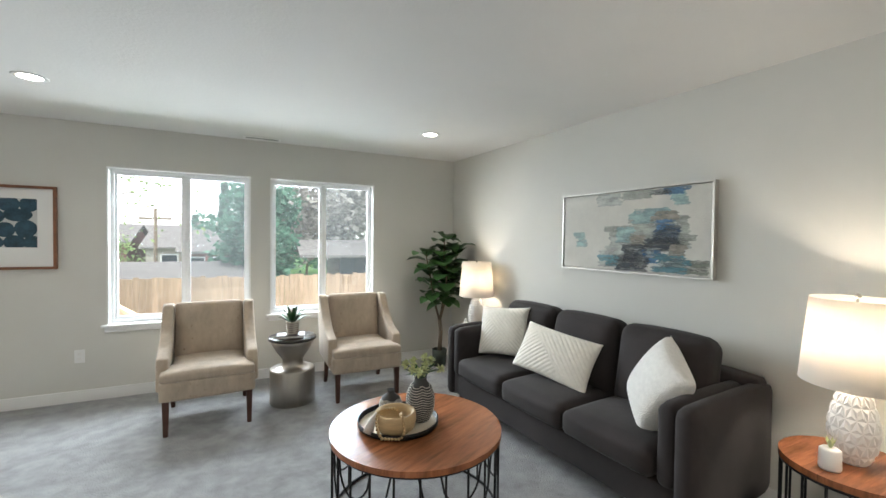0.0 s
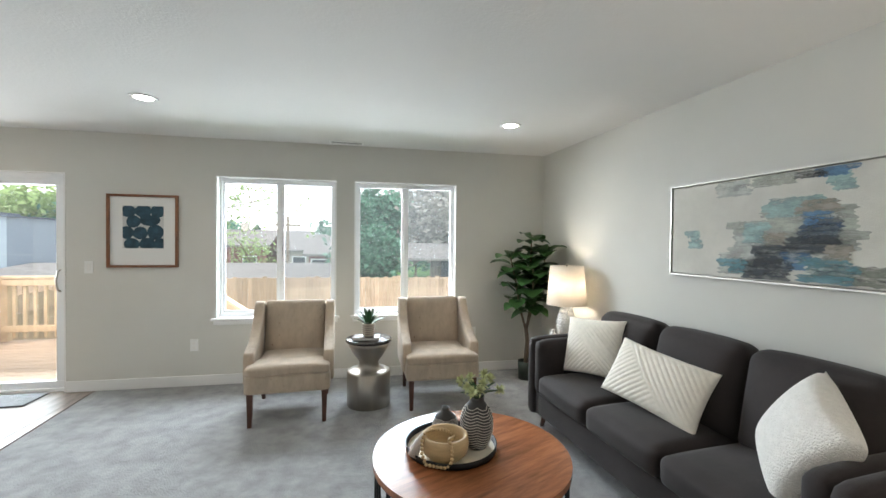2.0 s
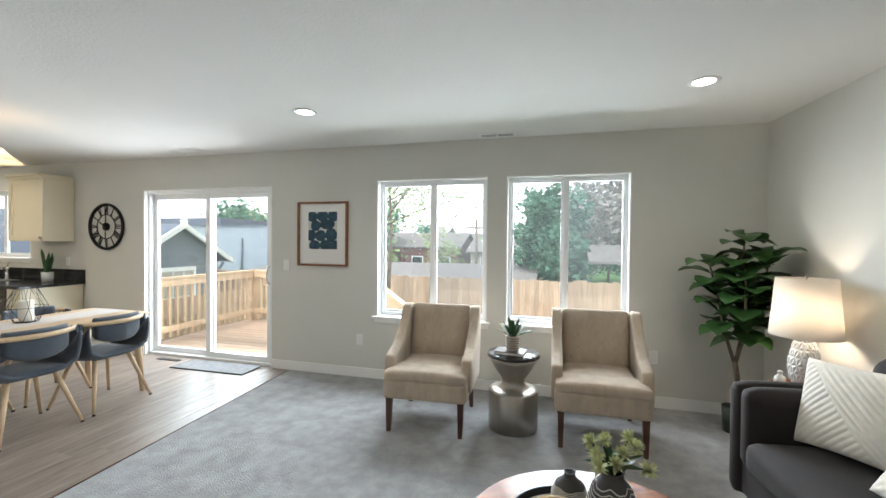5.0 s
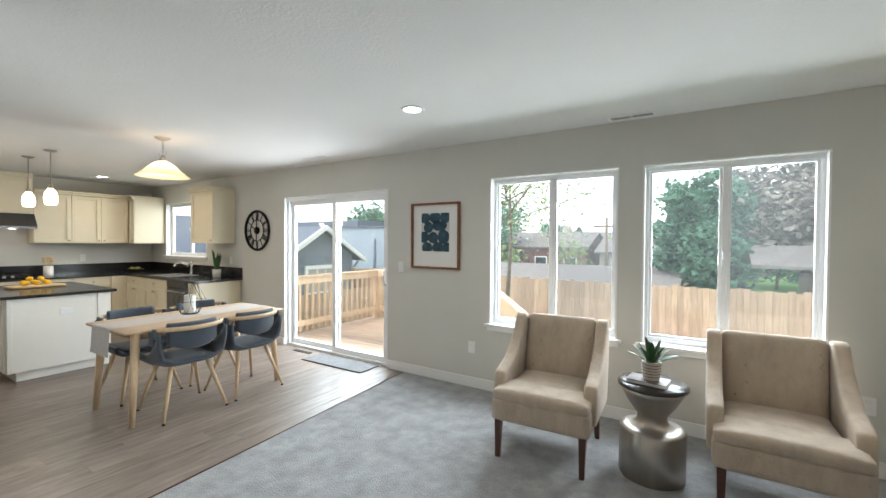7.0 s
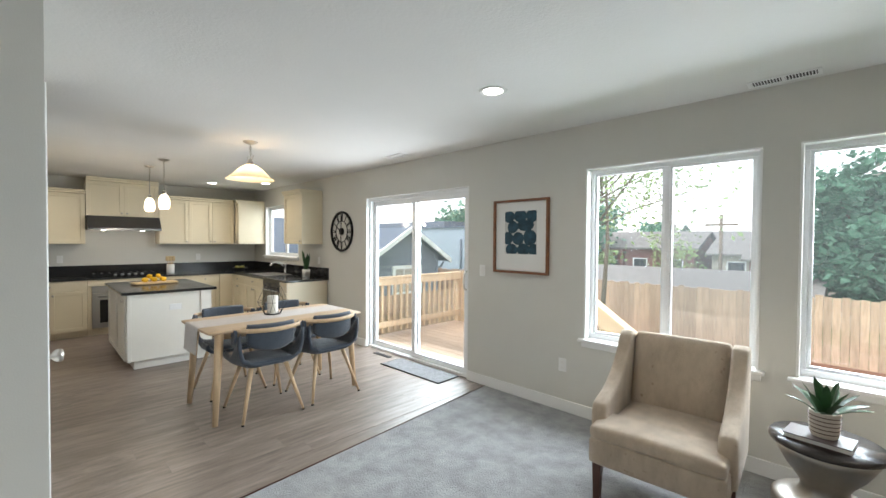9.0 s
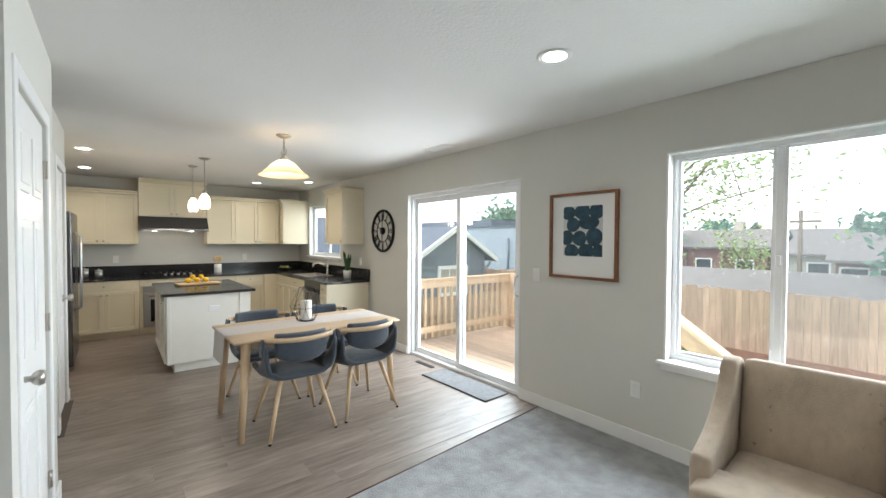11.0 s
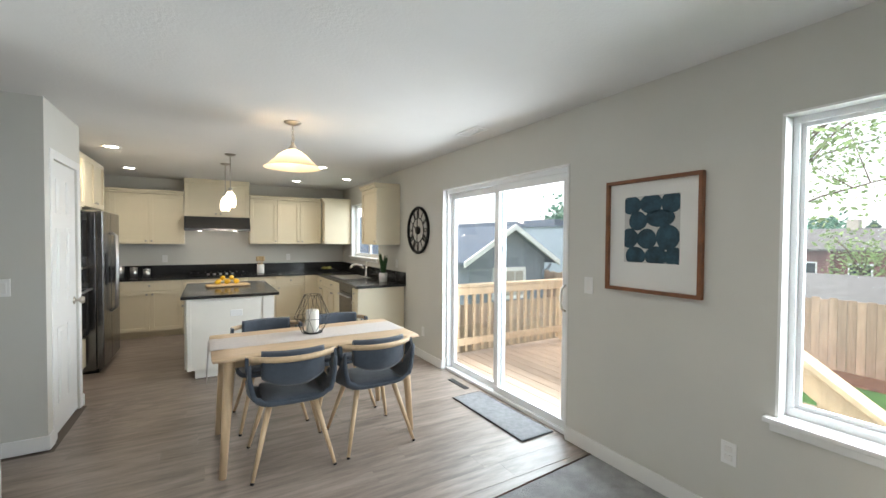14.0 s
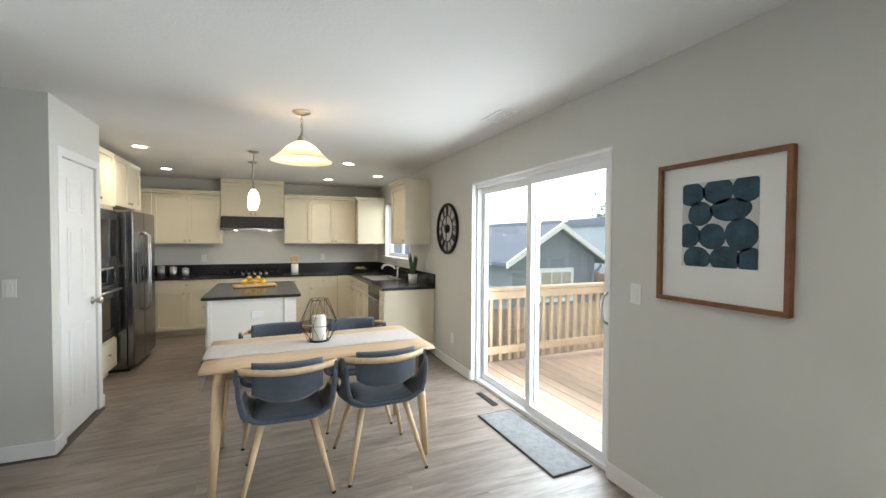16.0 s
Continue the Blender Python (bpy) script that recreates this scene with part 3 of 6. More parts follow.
# deck of new lumber with rail, outside the patio door
DK = (-4.0, -0.75, NY + 0.18, 9.1)
deck = tagged(place(new("deck"), pose(0, 0, 0)), "new fir lumber deck outside the patio door", "deck", kind="structure")
bm = bmesh.new()
box(bm, -1.625, 1.625, -0.068, 0.068, -0.03, 0.0, 0.004, 1)
me = mesh_of("deck_board", bm, DECKW)
y = DK[2] + 0.07
while y < DK[3]:
    piece("deck_board", me, deck, pose((DK[0] + DK[1]) / 2, y, -0.04))
    y += 0.142
boxpart("joist_skirt", (DK[0], DK[1], DK[3] - 0.04, DK[3], -0.3, -0.075), RAILW, deck)
for px in (DK[0] + 0.1, DK[1] - 0.1):
    for py in (DK[2] + 0.1, DK[3] - 0.12):
        boxpart("support_post", (px - 0.045, px + 0.045, py - 0.045, py + 0.045, GZ, -0.075), RAILW, deck)


def railing(m, length, label):
    r = thing("deck_railing", label, "railing", m, "deck railings")
    boxpart("cap_rail", (-0.05, length + 0.05, -0.07, 0.07, 0.90, 0.935), RAILW, r)
    boxpart("top_rail", (0, length, -0.06, -0.022, 0.80, 0.895), RAILW, r)
    boxpart("bottom_rail", (0, length, -0.06, -0.022, 0.14, 0.23), RAILW, r)
    boxpart("post", (-0.045, 0.045, -0.045 + 0.03, 0.045 + 0.03, -0.04, 0.899), RAILW, r)
    boxpart("post", (length - 0.045, length + 0.045, -0.015, 0.075, -0.04, 0.899), RAILW, r)
    bm = bmesh.new()
    box(bm, -0.019, 0.019, -0.020, 0.018, 0.05, 0.899, 0.002, 1)
    me = mesh_of("baluster", bm, RAILW)
    k = 0.13
    while k < length - 0.08:
        piece("baluster", me, r, pose(k, 0, 0))
        k += 0.128
    return r


railing(pose(-3.9, 6.80, -0.04, 0, 0, 90) @ pose(0, 0, 0), 2.2, "pale new lumber deck railing along the deck side")
railing(pose(-3.84, 9.03, -0.04, 0, 0, 0), 2.42, "pale new lumber deck railing along the deck end")
# stair rail going down from the deck
r = thing("stair_railing", "sloping pale lumber handrail of the deck stairs", "railing", pose(-0.72, 7.6, -0.03))
sl = math.atan2(-0.70, 1.0)
for nm, z0, z1, a in (("cap_rail", 0.90, 0.94, 0.07), ("top_rail", 0.72, 0.88, 0.03), ("bottom_rail", 0.12, 0.22, 0.03)):
    bm = bmesh.new()
    box(bm, 0, 2.0, -a, a, -0.02, z1 - z0 - 0.02, 0.004, 1, pose(0, 0, z0, 0, math.degrees(-sl), 0))
    part(nm, bm, RAILW, r)
for k in range(1, 11):
    bm = bmesh.new()
    xx = k * 0.15
    box(bm, xx - 0.019, xx + 0.019, -0.019, 0.019, 0.12 - 0.7 * xx, 0.86 - 0.7 * xx, 0.002, 1)
    part("baluster", bm, RAILW, r)
for xx in (0.0, 1.6):
    bm = bmesh.new()
    box(bm, xx - 0.045, xx + 0.045, -0.045, 0.045, (GZ + 0.03), 0.9 - 0.7 * xx, 0.003, 1)
    part("post", bm, RAILW, r)

# cedar fence with single boards
FY = 15.5
fence = thing("fence", "tall honey-coloured cedar board fence behind the lawn", "fence", pose(0, FY, GZ))
FBOARD = []
for k in range(3):
    bm = bmesh.new()
    h = (1.50, 1.53, 1.48)[k]
    box(bm, -0.068, 0.068, -0.01, 0.01, 0.0, h, 0.003, 1)
    FBOARD.append(mesh_of("board", bm, CEDAR))
x = -16.0
k = 0
rng = random.Random(4)
while x < 20:
    if k < 260:
        piece("board", FBOARD[rng.randrange(3)], fence, pose(x, rng.uniform(-0.004, 0.004), rng.uniform(-0.01, 0.01), 0, 0, rng.uniform(-2, 2)))
    x += 0.142
    k += 1
for z in (0.25, 1.2):
    boxpart("fence_rail", (-16, 20, 0.014, 0.055, z, z + 0.09), CEDAR, fence)
bm = bmesh.new()
box(bm, -16, 20, FY - 0.9, FY + 0.3, GZ - 0.05, GZ + 0.03, 0.02)
tagged(part("mulch_bed", bm, BARKCHIP), "reddish bark mulch strip along the fence", "mulch bed", kind="structure")
side = thing("side_fence", "weathered cedar board fence beside the deck", "fence", pose(-5.6, 7.0, GZ))
me = FBOARD[0]
for k in range(60):
    piece("board", me, side, pose(0, k * 0.142, 0, 0, 0, 90 + rng.uniform(-2, 2)))
for z in (0.3, 1.05):
    boxpart("fence_rail", (0.012, 0.05, 0, 8.5, z, z + 0.09), CEDAR, side)


def prism(bm, pts, axis, a, b):
    """Extrudes a polygon of (u, z) along axis from a to b."""
    mk = (lambda u, z, s: (s, u, z)) if axis == "x" else (lambda u, z, s: (u, s, z))
    f0 = [bm.verts.new(mk(u, z, a)) for u, z in pts]
    f1 = [bm.verts.new(mk(u, z, b)) for u, z in pts]
    bm.faces.new(f0)
    bm.faces.new(f1[::-1])
    for i in range(len(pts)):
        j = (i + 1) % len(pts)
        bm.faces.new((f0[i], f0[j], f1[j], f1[i]))


# grey neighbour house with a small front gable
g = thing("neighbour_house", "slate grey house with white-trimmed gable and blue shingle roof", "house", pose(0, 0, 0))
bm = bmesh.new()
prism(bm, [(11.55, GZ), (14.85, GZ), (14.85, 0.9), (13.2, 1.88), (11.55, 0.9)], "x", -13.6, -10.4)
box(bm, -22, -12.6, 6.0, 13.5, GZ, 0.75)
part("wall", bm, SIDING, g)
bm = bmesh.new()
prism(bm, [(11.2, 0.66), (13.2, 1.87), (15.2, 0.66), (15.2, 0.76), (13.2, 1.98), (11.2, 0.76)], "x", -15.6, -10.1)
part("gable_roof", bm, ROOFM, g)
bm = bmesh.new()
prism(bm, [(-12.2, 0.62), (-17.5, 2.35), (-22.8, 0.62), (-22.8, 0.74), (-17.5, 2.47), (-12.2, 0.74)], "y", 5.6, 13.9)
part("main_roof", bm, ROOFM, g)
for k in range(11):
    bm = bmesh.new()
    xx = -12.3 - k * 0.47
    zz = 0.76 + (12.3 - 12.2 + k * 0.47) * 0.3264
    box(bm, xx - 0.5, xx, 5.6, 13.9, -0.0, 0.02, m=Matrix.Translation((0, 0, 0)) @ Matrix.Translation((xx, 0, zz)) @ Matrix.Rotation(math.atan(0.3264), 4, "Y") @ Matrix.Translation((-xx, 0, 0)))
    part("shingle_course", bm, ROOFM, g)
bm = bmesh.new()
for s in (-1, 1):
    prism(bm, [(13.2 + s * 2.05, 0.60), (13.2, 1.84), (13.2, 2.02), (13.2 + s * 2.05, 0.78)], "x", -10.1, -10.02)
part("barge_board", bm, TRIM, g, "white barge boards")
bm = bmesh.new()
tube(bm, [(-10.3, 15.05, 0.62), (-10.3, 14.9, 0.45), (-10.34, 14.72, 0.40), (-10.34, 14.70, GZ)], 0.045)
part("downpipe", bm, SIDING, g)
w = boxpart("window", (-10.40, -10.33, 12.5, 13.9, -0.55, 0.55), TRIM, g, "white framed window")
boxpart("pane", (-10.33, -10.318, 12.62, 13.78, -0.42, 0.42), TANHOUSE, w)
for yy in (13.0, 13.4):
    boxpart("muntin", (-10.318, -10.31, yy - 0.015, yy + 0.015, -0.42, 0.42), TRIM, w)
w = boxpart("window", (-12.6, -12.53, 10.2, 11.2, -0.7, 0.4), TRIM, g, "white framed window")
boxpart("pane", (-12.53, -12.52, 10.3, 11.1, -0.6, 0.3), TANHOUSE, w)
b = thing("neighbour_garage", "long blue-grey flat-topped building with vents", "building", pose(0, 0, 0))
bm = bmesh.new()
box(bm, -34, -13.2, 22.0, 32.0, -3.8, 2.3)
part("wall", bm, mat("pale_blue_grey_siding", (0.27, 0.31, 0.36), 0.8, vary=0.05, scale=1), b)
boxpart("roof_edge", (-34.1, -13.1, 21.9, 32.1, 2.3, 2.38), ROOFM, b)
bm = bmesh.new()
tube(bm, [(-15.6, 21.92, GZ), (-15.6, 21.92, 1.6)], 0.07)
part("vent_pipe", bm, SIDING, b)
bm = bmesh.new()
box(bm, -34, -19, 24, 31, 2.38, 2.9)
part("upper_roof", bm, ROOFM, b)


def townhouse(x, y, w, d, h, wallm, label):
    t = thing("townhouse", label, "house", pose(x, y, gz(y)), "far townhouses")
    bm = bmesh.new()
    prism(bm, [(0, 0), (d, 0), (d, h), (d / 2, h + 1.3), (0, h)], "x", 0, w)
    part("wall", bm, wallm, t)
    bm = bmesh.new()
    prism(bm, [(-0.5, h - 0.25), (d / 2, h + 1.32), (d + 0.5, h - 0.25), (d + 0.5, h - 0.1), (d / 2, h + 1.5), (-0.5, h - 0.1)], "x", -0.4, w + 0.4)
    part("roof", bm, SHEDROOF, t)
    n = max(2, int(w / 2.6))
    for i in range(n):
        for z in (0.9, 3.3):
            if z + 1.2 < h:
                xx = (i + 0.5) * w / n
                q = boxpart("window", (xx - 0.65, xx + 0.65, -0.05, 0.0, z, z + 1.2), TRIM, t)
                boxpart("pane", (xx - 0.55, xx + 0.55, -0.06, -0.051, z + 0.1, z + 1.1), WINDARK, q)
    for i in range(n - 1):
        xx = (i + 1) * w / n
        boxpart("fin_wall", (xx - 0.12, xx + 0.12, -0.8, -0.001, 0, h - 0.4), wallm, t)
    boxpart("chimney", (w * 0.62, w * 0.62 + 0.7, d / 2 - 0.4, d / 2 + 0.4, h + 0.6, h + 2.2), TANHOUSE, t)
    return t


townhouse(-17, 44, 9, 9, 5.6, REDHOUSE, "mauve two-storey townhouse with shake roof")
townhouse(-6.5, 43, 10, 9, 5.2, TANHOUSE, "tan two-storey townhouse with dark roof and chimney")
townhouse(-16, 62, 18, 9, 6.0, SIDING, "far grey townhouse row under the trees")
townhouse(-3.2, 37, 3.2, 5, 5.0, REDHOUSE, "red-brown townhouse behind the fence")
s = thing("low_shed", "low outbuilding with weathered grey shake roof beyond the fence", "shed", pose(0, 0, 0))
bm = bmesh.new()
prism(bm, [(18.0, -0.1), (23.0, 0.38), (28.0, -0.1), (28.0, -0.2), (18.0, -0.2)], "x", -13, 0.9)
part("roof", bm, SHEDROOF, s)
boxpart("wall", (-12.6, 0.5, 18.5, 27.5, -3.0, -0.19), TANHOUSE, s)
s = thing("dark_shed", "small dark shed with pale roof under the trees", "shed", pose(0, 0, 0))
boxpart("wall", (4.6, 7.0, 20, 23, -2.3, 0.75), WINDARK, s)
bm = bmesh.new()
prism(bm, [(19.6, 0.65), (21.5, 1.25), (23.4, 0.65), (23.4, 0.75), (21.5, 1.4), (19.6, 0.75)], "x", 2.9, 7.3)
part("roof", bm, SHEDROOF, s)
p = thing("utility_pole", "weathered wooden utility pole", "pole", pose(-5.0, 38, gz(38)))
bm = bmesh.new()
tube(bm, [(0, 0, 0), (0, 0, 8)], 0.14, 0.11)
part("shaft", bm, BARK, p)
boxpart("crossarm", (-1.0, 1.0, -0.06, 0.06, 7.2, 7.35), BARK, p)

tree("green_tree", 1.6, 21.5, GZ, 7.0, 1.45, 8000, TREEA, "dense dark green broadleaf tree behind the fence", 0.17, 0.12, 2, 13)
tree("grey_green_tree", 5.5, 24.5, GZ, 11.0, 3.1, 12000, TREEB, "tall dusty grey-green tree beyond the fence", 0.19, 0.2, 3, 15)
tree("young_tree", -3.0, 13.2, GZ, 6.8, 3.0, 6500, TREEC, "young tree with sparse bright green leaves", 0.055, 0.45, 5, 15, thin=0.4)
tree("young_tree", -6.2, 31, GZ, 6.4, 1.4, 700, TREEC, "bright green tree in front of the townhouses", 0.11, 0.25, 6, 9)
tree("green_tree", -15, 40, GZ, 6.0, 1.8, 800, TREEC, "leafy green garden tree beside the townhouses", 0.3, 0.2, 7, 9)
tree("fir_tree", -1.2, 56, GZ, 12.4, 2.6, 3600, FIR, "slender dark conifer in the distance", 0.45, seed=8, conical=True)
tree("fir_tree", 4.0, 60, GZ, 10.5, 2.8, 3000, FIR, "slender dark conifer in the distance", 0.45, seed=9, conical=True)
rng = random.Random(11)
for k in range(16):
    xx = -78 + k * 6.4 + rng.uniform(-2, 2)
    if rng.random() < 0.6:
        tree("fir_tree", xx, rng.uniform(62, 85), GZ, rng.uniform(8, 12), 3.4, 1500, FIR, "hazy dark conifer in the distance", 0.6, seed=20 + k, conical=True)
    else:
        tree("green_tree", xx, rng.uniform(55, 75), GZ, rng.uniform(8, 10), 4.5, 2600, TREEA, "hazy broadleaf tree in the distance", 0.4, 0.1, seed=20 + k, limbs=9)
for k, (xx, yy, hh) in enumerate(((-20, 38, 10.6), (-24, 40, 11.0), (-28.5, 37, 10.2), (-33, 42, 9.8), (-17.5, 44, 10.4))):
    tree("green_tree", xx, yy, GZ, hh, 3.4, 4200, TREEC if k % 2 else TREEA, "yellow-green tree behind the grey building", 0.28, 0.1, seed=50 + k, limbs=10)


# ---- ceiling fixtures ----
def can_light(x, y, power):
    t = thing("downlight", "round recessed ceiling downlight, lit; the southern two are added fill", "downlight", pose(x, y, H), "recessed downlights")
    bm = bmesh.new()
    lathe(bm, [(0.062, -0.004), (0.085, -0.006), (0.09, -0.001), (0.062, 0.0), (0.062, -0.004)], 28)
    part("trim_ring", bm, TRIM, t)
    bm = bmesh.new()
    lathe(bm, [(0, -0.003), (0.062, -0.003)], 28)
    part("lens", bm, MESH_GLOW, t, "glowing lens")
    downlight(x, y, power)


# pair at y = 1.2: unseen, added as strong fill for the sofa wall
for x, y, pw in ((-0.37, 5.42, 9), (2.39, 5.48, 9), (-0.37, 1.2, 52), (2.39, 1.2, 52), (-4.89, 3.36, 16), (-6.42, 3.30, 14), (-4.97, 5.56, 12), (-6.51, 5.51, 12), (-5.85, 6.16, 8)):
    can_light(x, y, pw)


def vent(x, y, w, d, turn=0.0):
    t = thing("ceiling_vent", "white slotted ceiling air vent", "vent", pose(x, y, H, 0, 0, turn))
    bm = bmesh.new()
    box(bm, -w / 2, w / 2, -d / 2, -d / 2 + 0.018, -0.007, -0.001, 0.002)
    box(bm, -w / 2, w / 2, d / 2 - 0.018, d / 2, -0.007, -0.001, 0.002)
    box(bm, -w / 2, -w / 2 + 0.02, -d / 2 + 0.018, d / 2 - 0.018, -0.007, -0.001, 0.002)
    box(bm, w / 2 - 0.02, w / 2, -d / 2 + 0.018, d / 2 - 0.018, -0.007, -0.001, 0.002)
    box(bm, -0.008, 0.008, -d / 2 + 0.018, d / 2 - 0.018, -0.007, -0.001, 0.002)
    part("frame", bm, TRIM, t)
    boxpart("backing", (-w / 2 + 0.02, w / 2 - 0.02, -d / 2 + 0.018, d / 2 - 0.018, -0.002, -0.001), BLACKM, t, bev=0)
    bm = bmesh.new()
    box(bm, -0.002, 0.002, -d / 2 + 0.018, d / 2 - 0.018, -0.006, -0.002)
    me = mesh_of("slat", bm, TRIM)
    n = int(w / 0.016)
    for k in range(n):
        xx = -w / 2 + 0.026 + k * (w - 0.052) / (n - 1)
        piece("slat", me, t, pose(xx, 0, 0, 0, 35, 0))


vent(0.99, 6.43, 0.34, 0.12)
vent(-2.42, 6.27, 0.32, 0.15)


def wallplate(name, label, x, y, z, turn, kind_of):
    t = thing(name, label, kind_of, pose(x, y, z, 0, 0, turn), kind_of + "s")
    boxpart("plate", (-0.036, 0.036, -0.006, -0.0005, -0.058, 0.058), TRIM, t, bev=0.002)
    if kind_of == "outlet":
        for zz in (0.022, -0.022):
            boxpart("socket", (-0.017, 0.017, -0.009, -0.006, zz - 0.014, zz + 0.014), CERAMIC, t, bev=0.003)
    else:
        boxpart("rocker", (-0.017, 0.017, -0.010, -0.006, -0.034, 0.034), CERAMIC, t, bev=0.002)


wallplate("wall_outlet", "white duplex wall outlet", -0.46, NY, 0.40, 0, "outlet")
wallplate("wall_outlet", "white duplex wall outlet", 2.37, NY, 0.44, 0, "outlet")
wallplate("wall_outlet", "white duplex wall outlet", -3.89, NY, 0.34, 0, "outlet")
wallplate("light_switch", "white rocker light switch beside the patio door", -1.36, NY, 1.17, 0, "switch")
wallplate("wall_outlet", "white duplex outlet above the counter", -7.40, 3.62, 1.14, 90, "outlet")
wallplate("wall_outlet", "white duplex outlet above the counter", -7.40, 5.52, 1.14, 90, "outlet")
wallplate("wall_outlet", "white duplex outlet above the counter", -4.72, NY, 1.14, 0, "outlet")
wallplate("light_switch", "white rocker light switch on the hallway wall", -3.20, 3.06, 1.14, 90, "switch")

# framed ovals print
p = thing("framed_print", "wood-framed print of dark teal ovals on white", "picture", pose(-0.90, NY, 1.515))
w, h = 0.605, 0.695
bm = bmesh.new()
box(bm, -w / 2, w / 2, -0.035, -0.002, h / 2 - 0.022, h / 2, 0.002)
box(bm, -w / 2, w / 2, -0.035, -0.002, -h / 2, -h / 2 + 0.022, 0.002)
box(bm, -w / 2, -w / 2 + 0.022, -0.035, -0.002, -h / 2 + 0.022, h / 2 - 0.022, 0.002)
box(bm, w / 2 - 0.022, w / 2, -0.035, -0.002, -h / 2 + 0.022, h / 2 - 0.022, 0.002)
part("frame", bm, mat("red_brown_wood", (0.20, 0.075, 0.03), 0.4, vary=0.25, scale=12), p)
boxpart("mat_board", (-w / 2 + 0.022, w / 2 - 0.022, -0.012, -0.003, -h / 2 + 0.022, h / 2 - 0.022), mat("white_mat_board", (0.76, 0.76, 0.74), 0.8, vary=0.01), p, bev=0)
boxpart("print_sheet", (-0.175, 0.175, -0.014, -0.0125, -0.165, 0.24), mat("grey_print_paper", (0.55, 0.55, 0.54), 0.8), p, bev=0)
TEAL = mat("dark_teal_ink", (0.022, 0.060, 0.088), 0.7, vary=0.5, scale=14, island=0.25)
OVALS = ((0.14, 0.87, 0.17, 0.13), (0.50, 0.88, 0.19, 0.14), (0.86, 0.88, 0.17, 0.14), (0.26, 0.63, 0.16, 0.135), (0.66, 0.66, 0.245, 0.12), (0.10, 0.37, 0.16, 0.14),
         (0.43, 0.36, 0.17, 0.14), (0.80, 0.38, 0.19, 0.17), (0.22, 0.10, 0.18, 0.13), (0.60, 0.10, 0.18, 0.14), (0.92, 0.10, 0.16, 0.13))
for u, v, a, b in OVALS:
    bm = bmesh.new()
    ring = []
    for k in range(28):
        t = 2 * math.pi * k / 28
        uu = min(0.998, max(0.002, u + 1.08 * a * math.cos(t) * (1 + 0.04 * math.sin(3 * t + u * 9))))
        vv = min(0.998, max(0.002, v + 1.08 * b * math.sin(t)))
        ring.append((-0.175 + 0.35 * uu, -0.165 + 0.405 * vv))
    prism(bm, ring, "y", -0.0152, -0.0142)
    part("oval", bm, TEAL, p)

# abstract painting over the sofa
AY0, AY1, AZ0, AZ1 = 3.47, 4.70, 1.225, 1.845
p = thing("abstract_painting", "abstract canvas in pale grey, teal and navy with a silver frame", "painting",
          Matrix.Translation((EX(4.085) - 0.002, 4.085, 1.535)) @ pose(0, 0, 0, 0, 0, EAST_TURN - 90))
w, h = 1.21, 0.615
bm = bmesh.new()
box(bm, -w / 2, w / 2, -0.045, -0.002, h / 2 - 0.012, h / 2, 0.002)
box(bm, -w / 2, w / 2, -0.045, -0.002, -h / 2, -h / 2 + 0.012, 0.002)
box(bm, -w / 2, -w / 2 + 0.012, -0.045, -0.002, -h / 2 + 0.012, h / 2 - 0.012, 0.002)
box(bm, w / 2 - 0.012, w / 2, -0.045, -0.002, -h / 2 + 0.012, h / 2 - 0.012, 0.002)
part("frame", bm, mat("silver_leaf", (0.62, 0.60, 0.56), 0.35, 0.8), p)
boxpart("canvas", (-w / 2 + 0.018, w / 2 - 0.018, -0.036, -0.004, -h / 2 + 0.018, h / 2 - 0.018), mat("pale_canvas", (0.60, 0.59, 0.54), 0.8, vary=0.1, scale=4, bump=0.3, bscale=200), p, bev=0)
PAINTS = {c: mat("paint_" + c, v, 0.7, vary=0.28, scale=9, bump=0.2, bscale=90, worn=0.75) for c, v in
          dict(sage=(0.40, 0.42, 0.37), aqua=(0.33, 0.47, 0.46), teal=(0.12, 0.25, 0.29), navy=(0.045, 0.075, 0.12), slate=(0.05, 0.06, 0.07), taupe=(0.33, 0.30, 0.25), blue=(0.10, 0.20, 0.33), mist=(0.47, 0.49, 0.46), olive=(0.22, 0.23, 0.19)).items()}
BLOBS = (("mist", .32, .80, .30, .50), ("sage", .52, .90, .34, .66), ("mist", .20, .36, .84, .98), ("sage", .42, .60, .90, .995), ("mist", .25, .45, .04, .30), ("olive", .78, .995, .02, .16), 
         ("aqua", .45, .70, .60, .76), ("taupe", .60, .72, .62, .72), ("aqua", .70, .79, .80, .93), ("blue", .68, .80, .92, .995), ("slate", .61, .69, .93, .98), ("sage", .28, .45, .44, .56), ("aqua", .03, .10, .30, .48), ("aqua", .36, .44, .36, .54),
         ("taupe", .44, .56, .32, .44), ("navy", .62, .72, .36, .56), ("slate", .55, .76, .26, .40), ("slate", .42, .54, .14, .32), ("blue", .54, .64, .12, .26), ("teal", .62, .79, .02, .22),
         ("slate", .33, .55, .01, .18), ("taupe", .70, .80, .22, .33), ("teal", .25, .34, .06, .18), ("blue", .64, .69, .52, .62))
rng = random.Random(3)
layer = 0
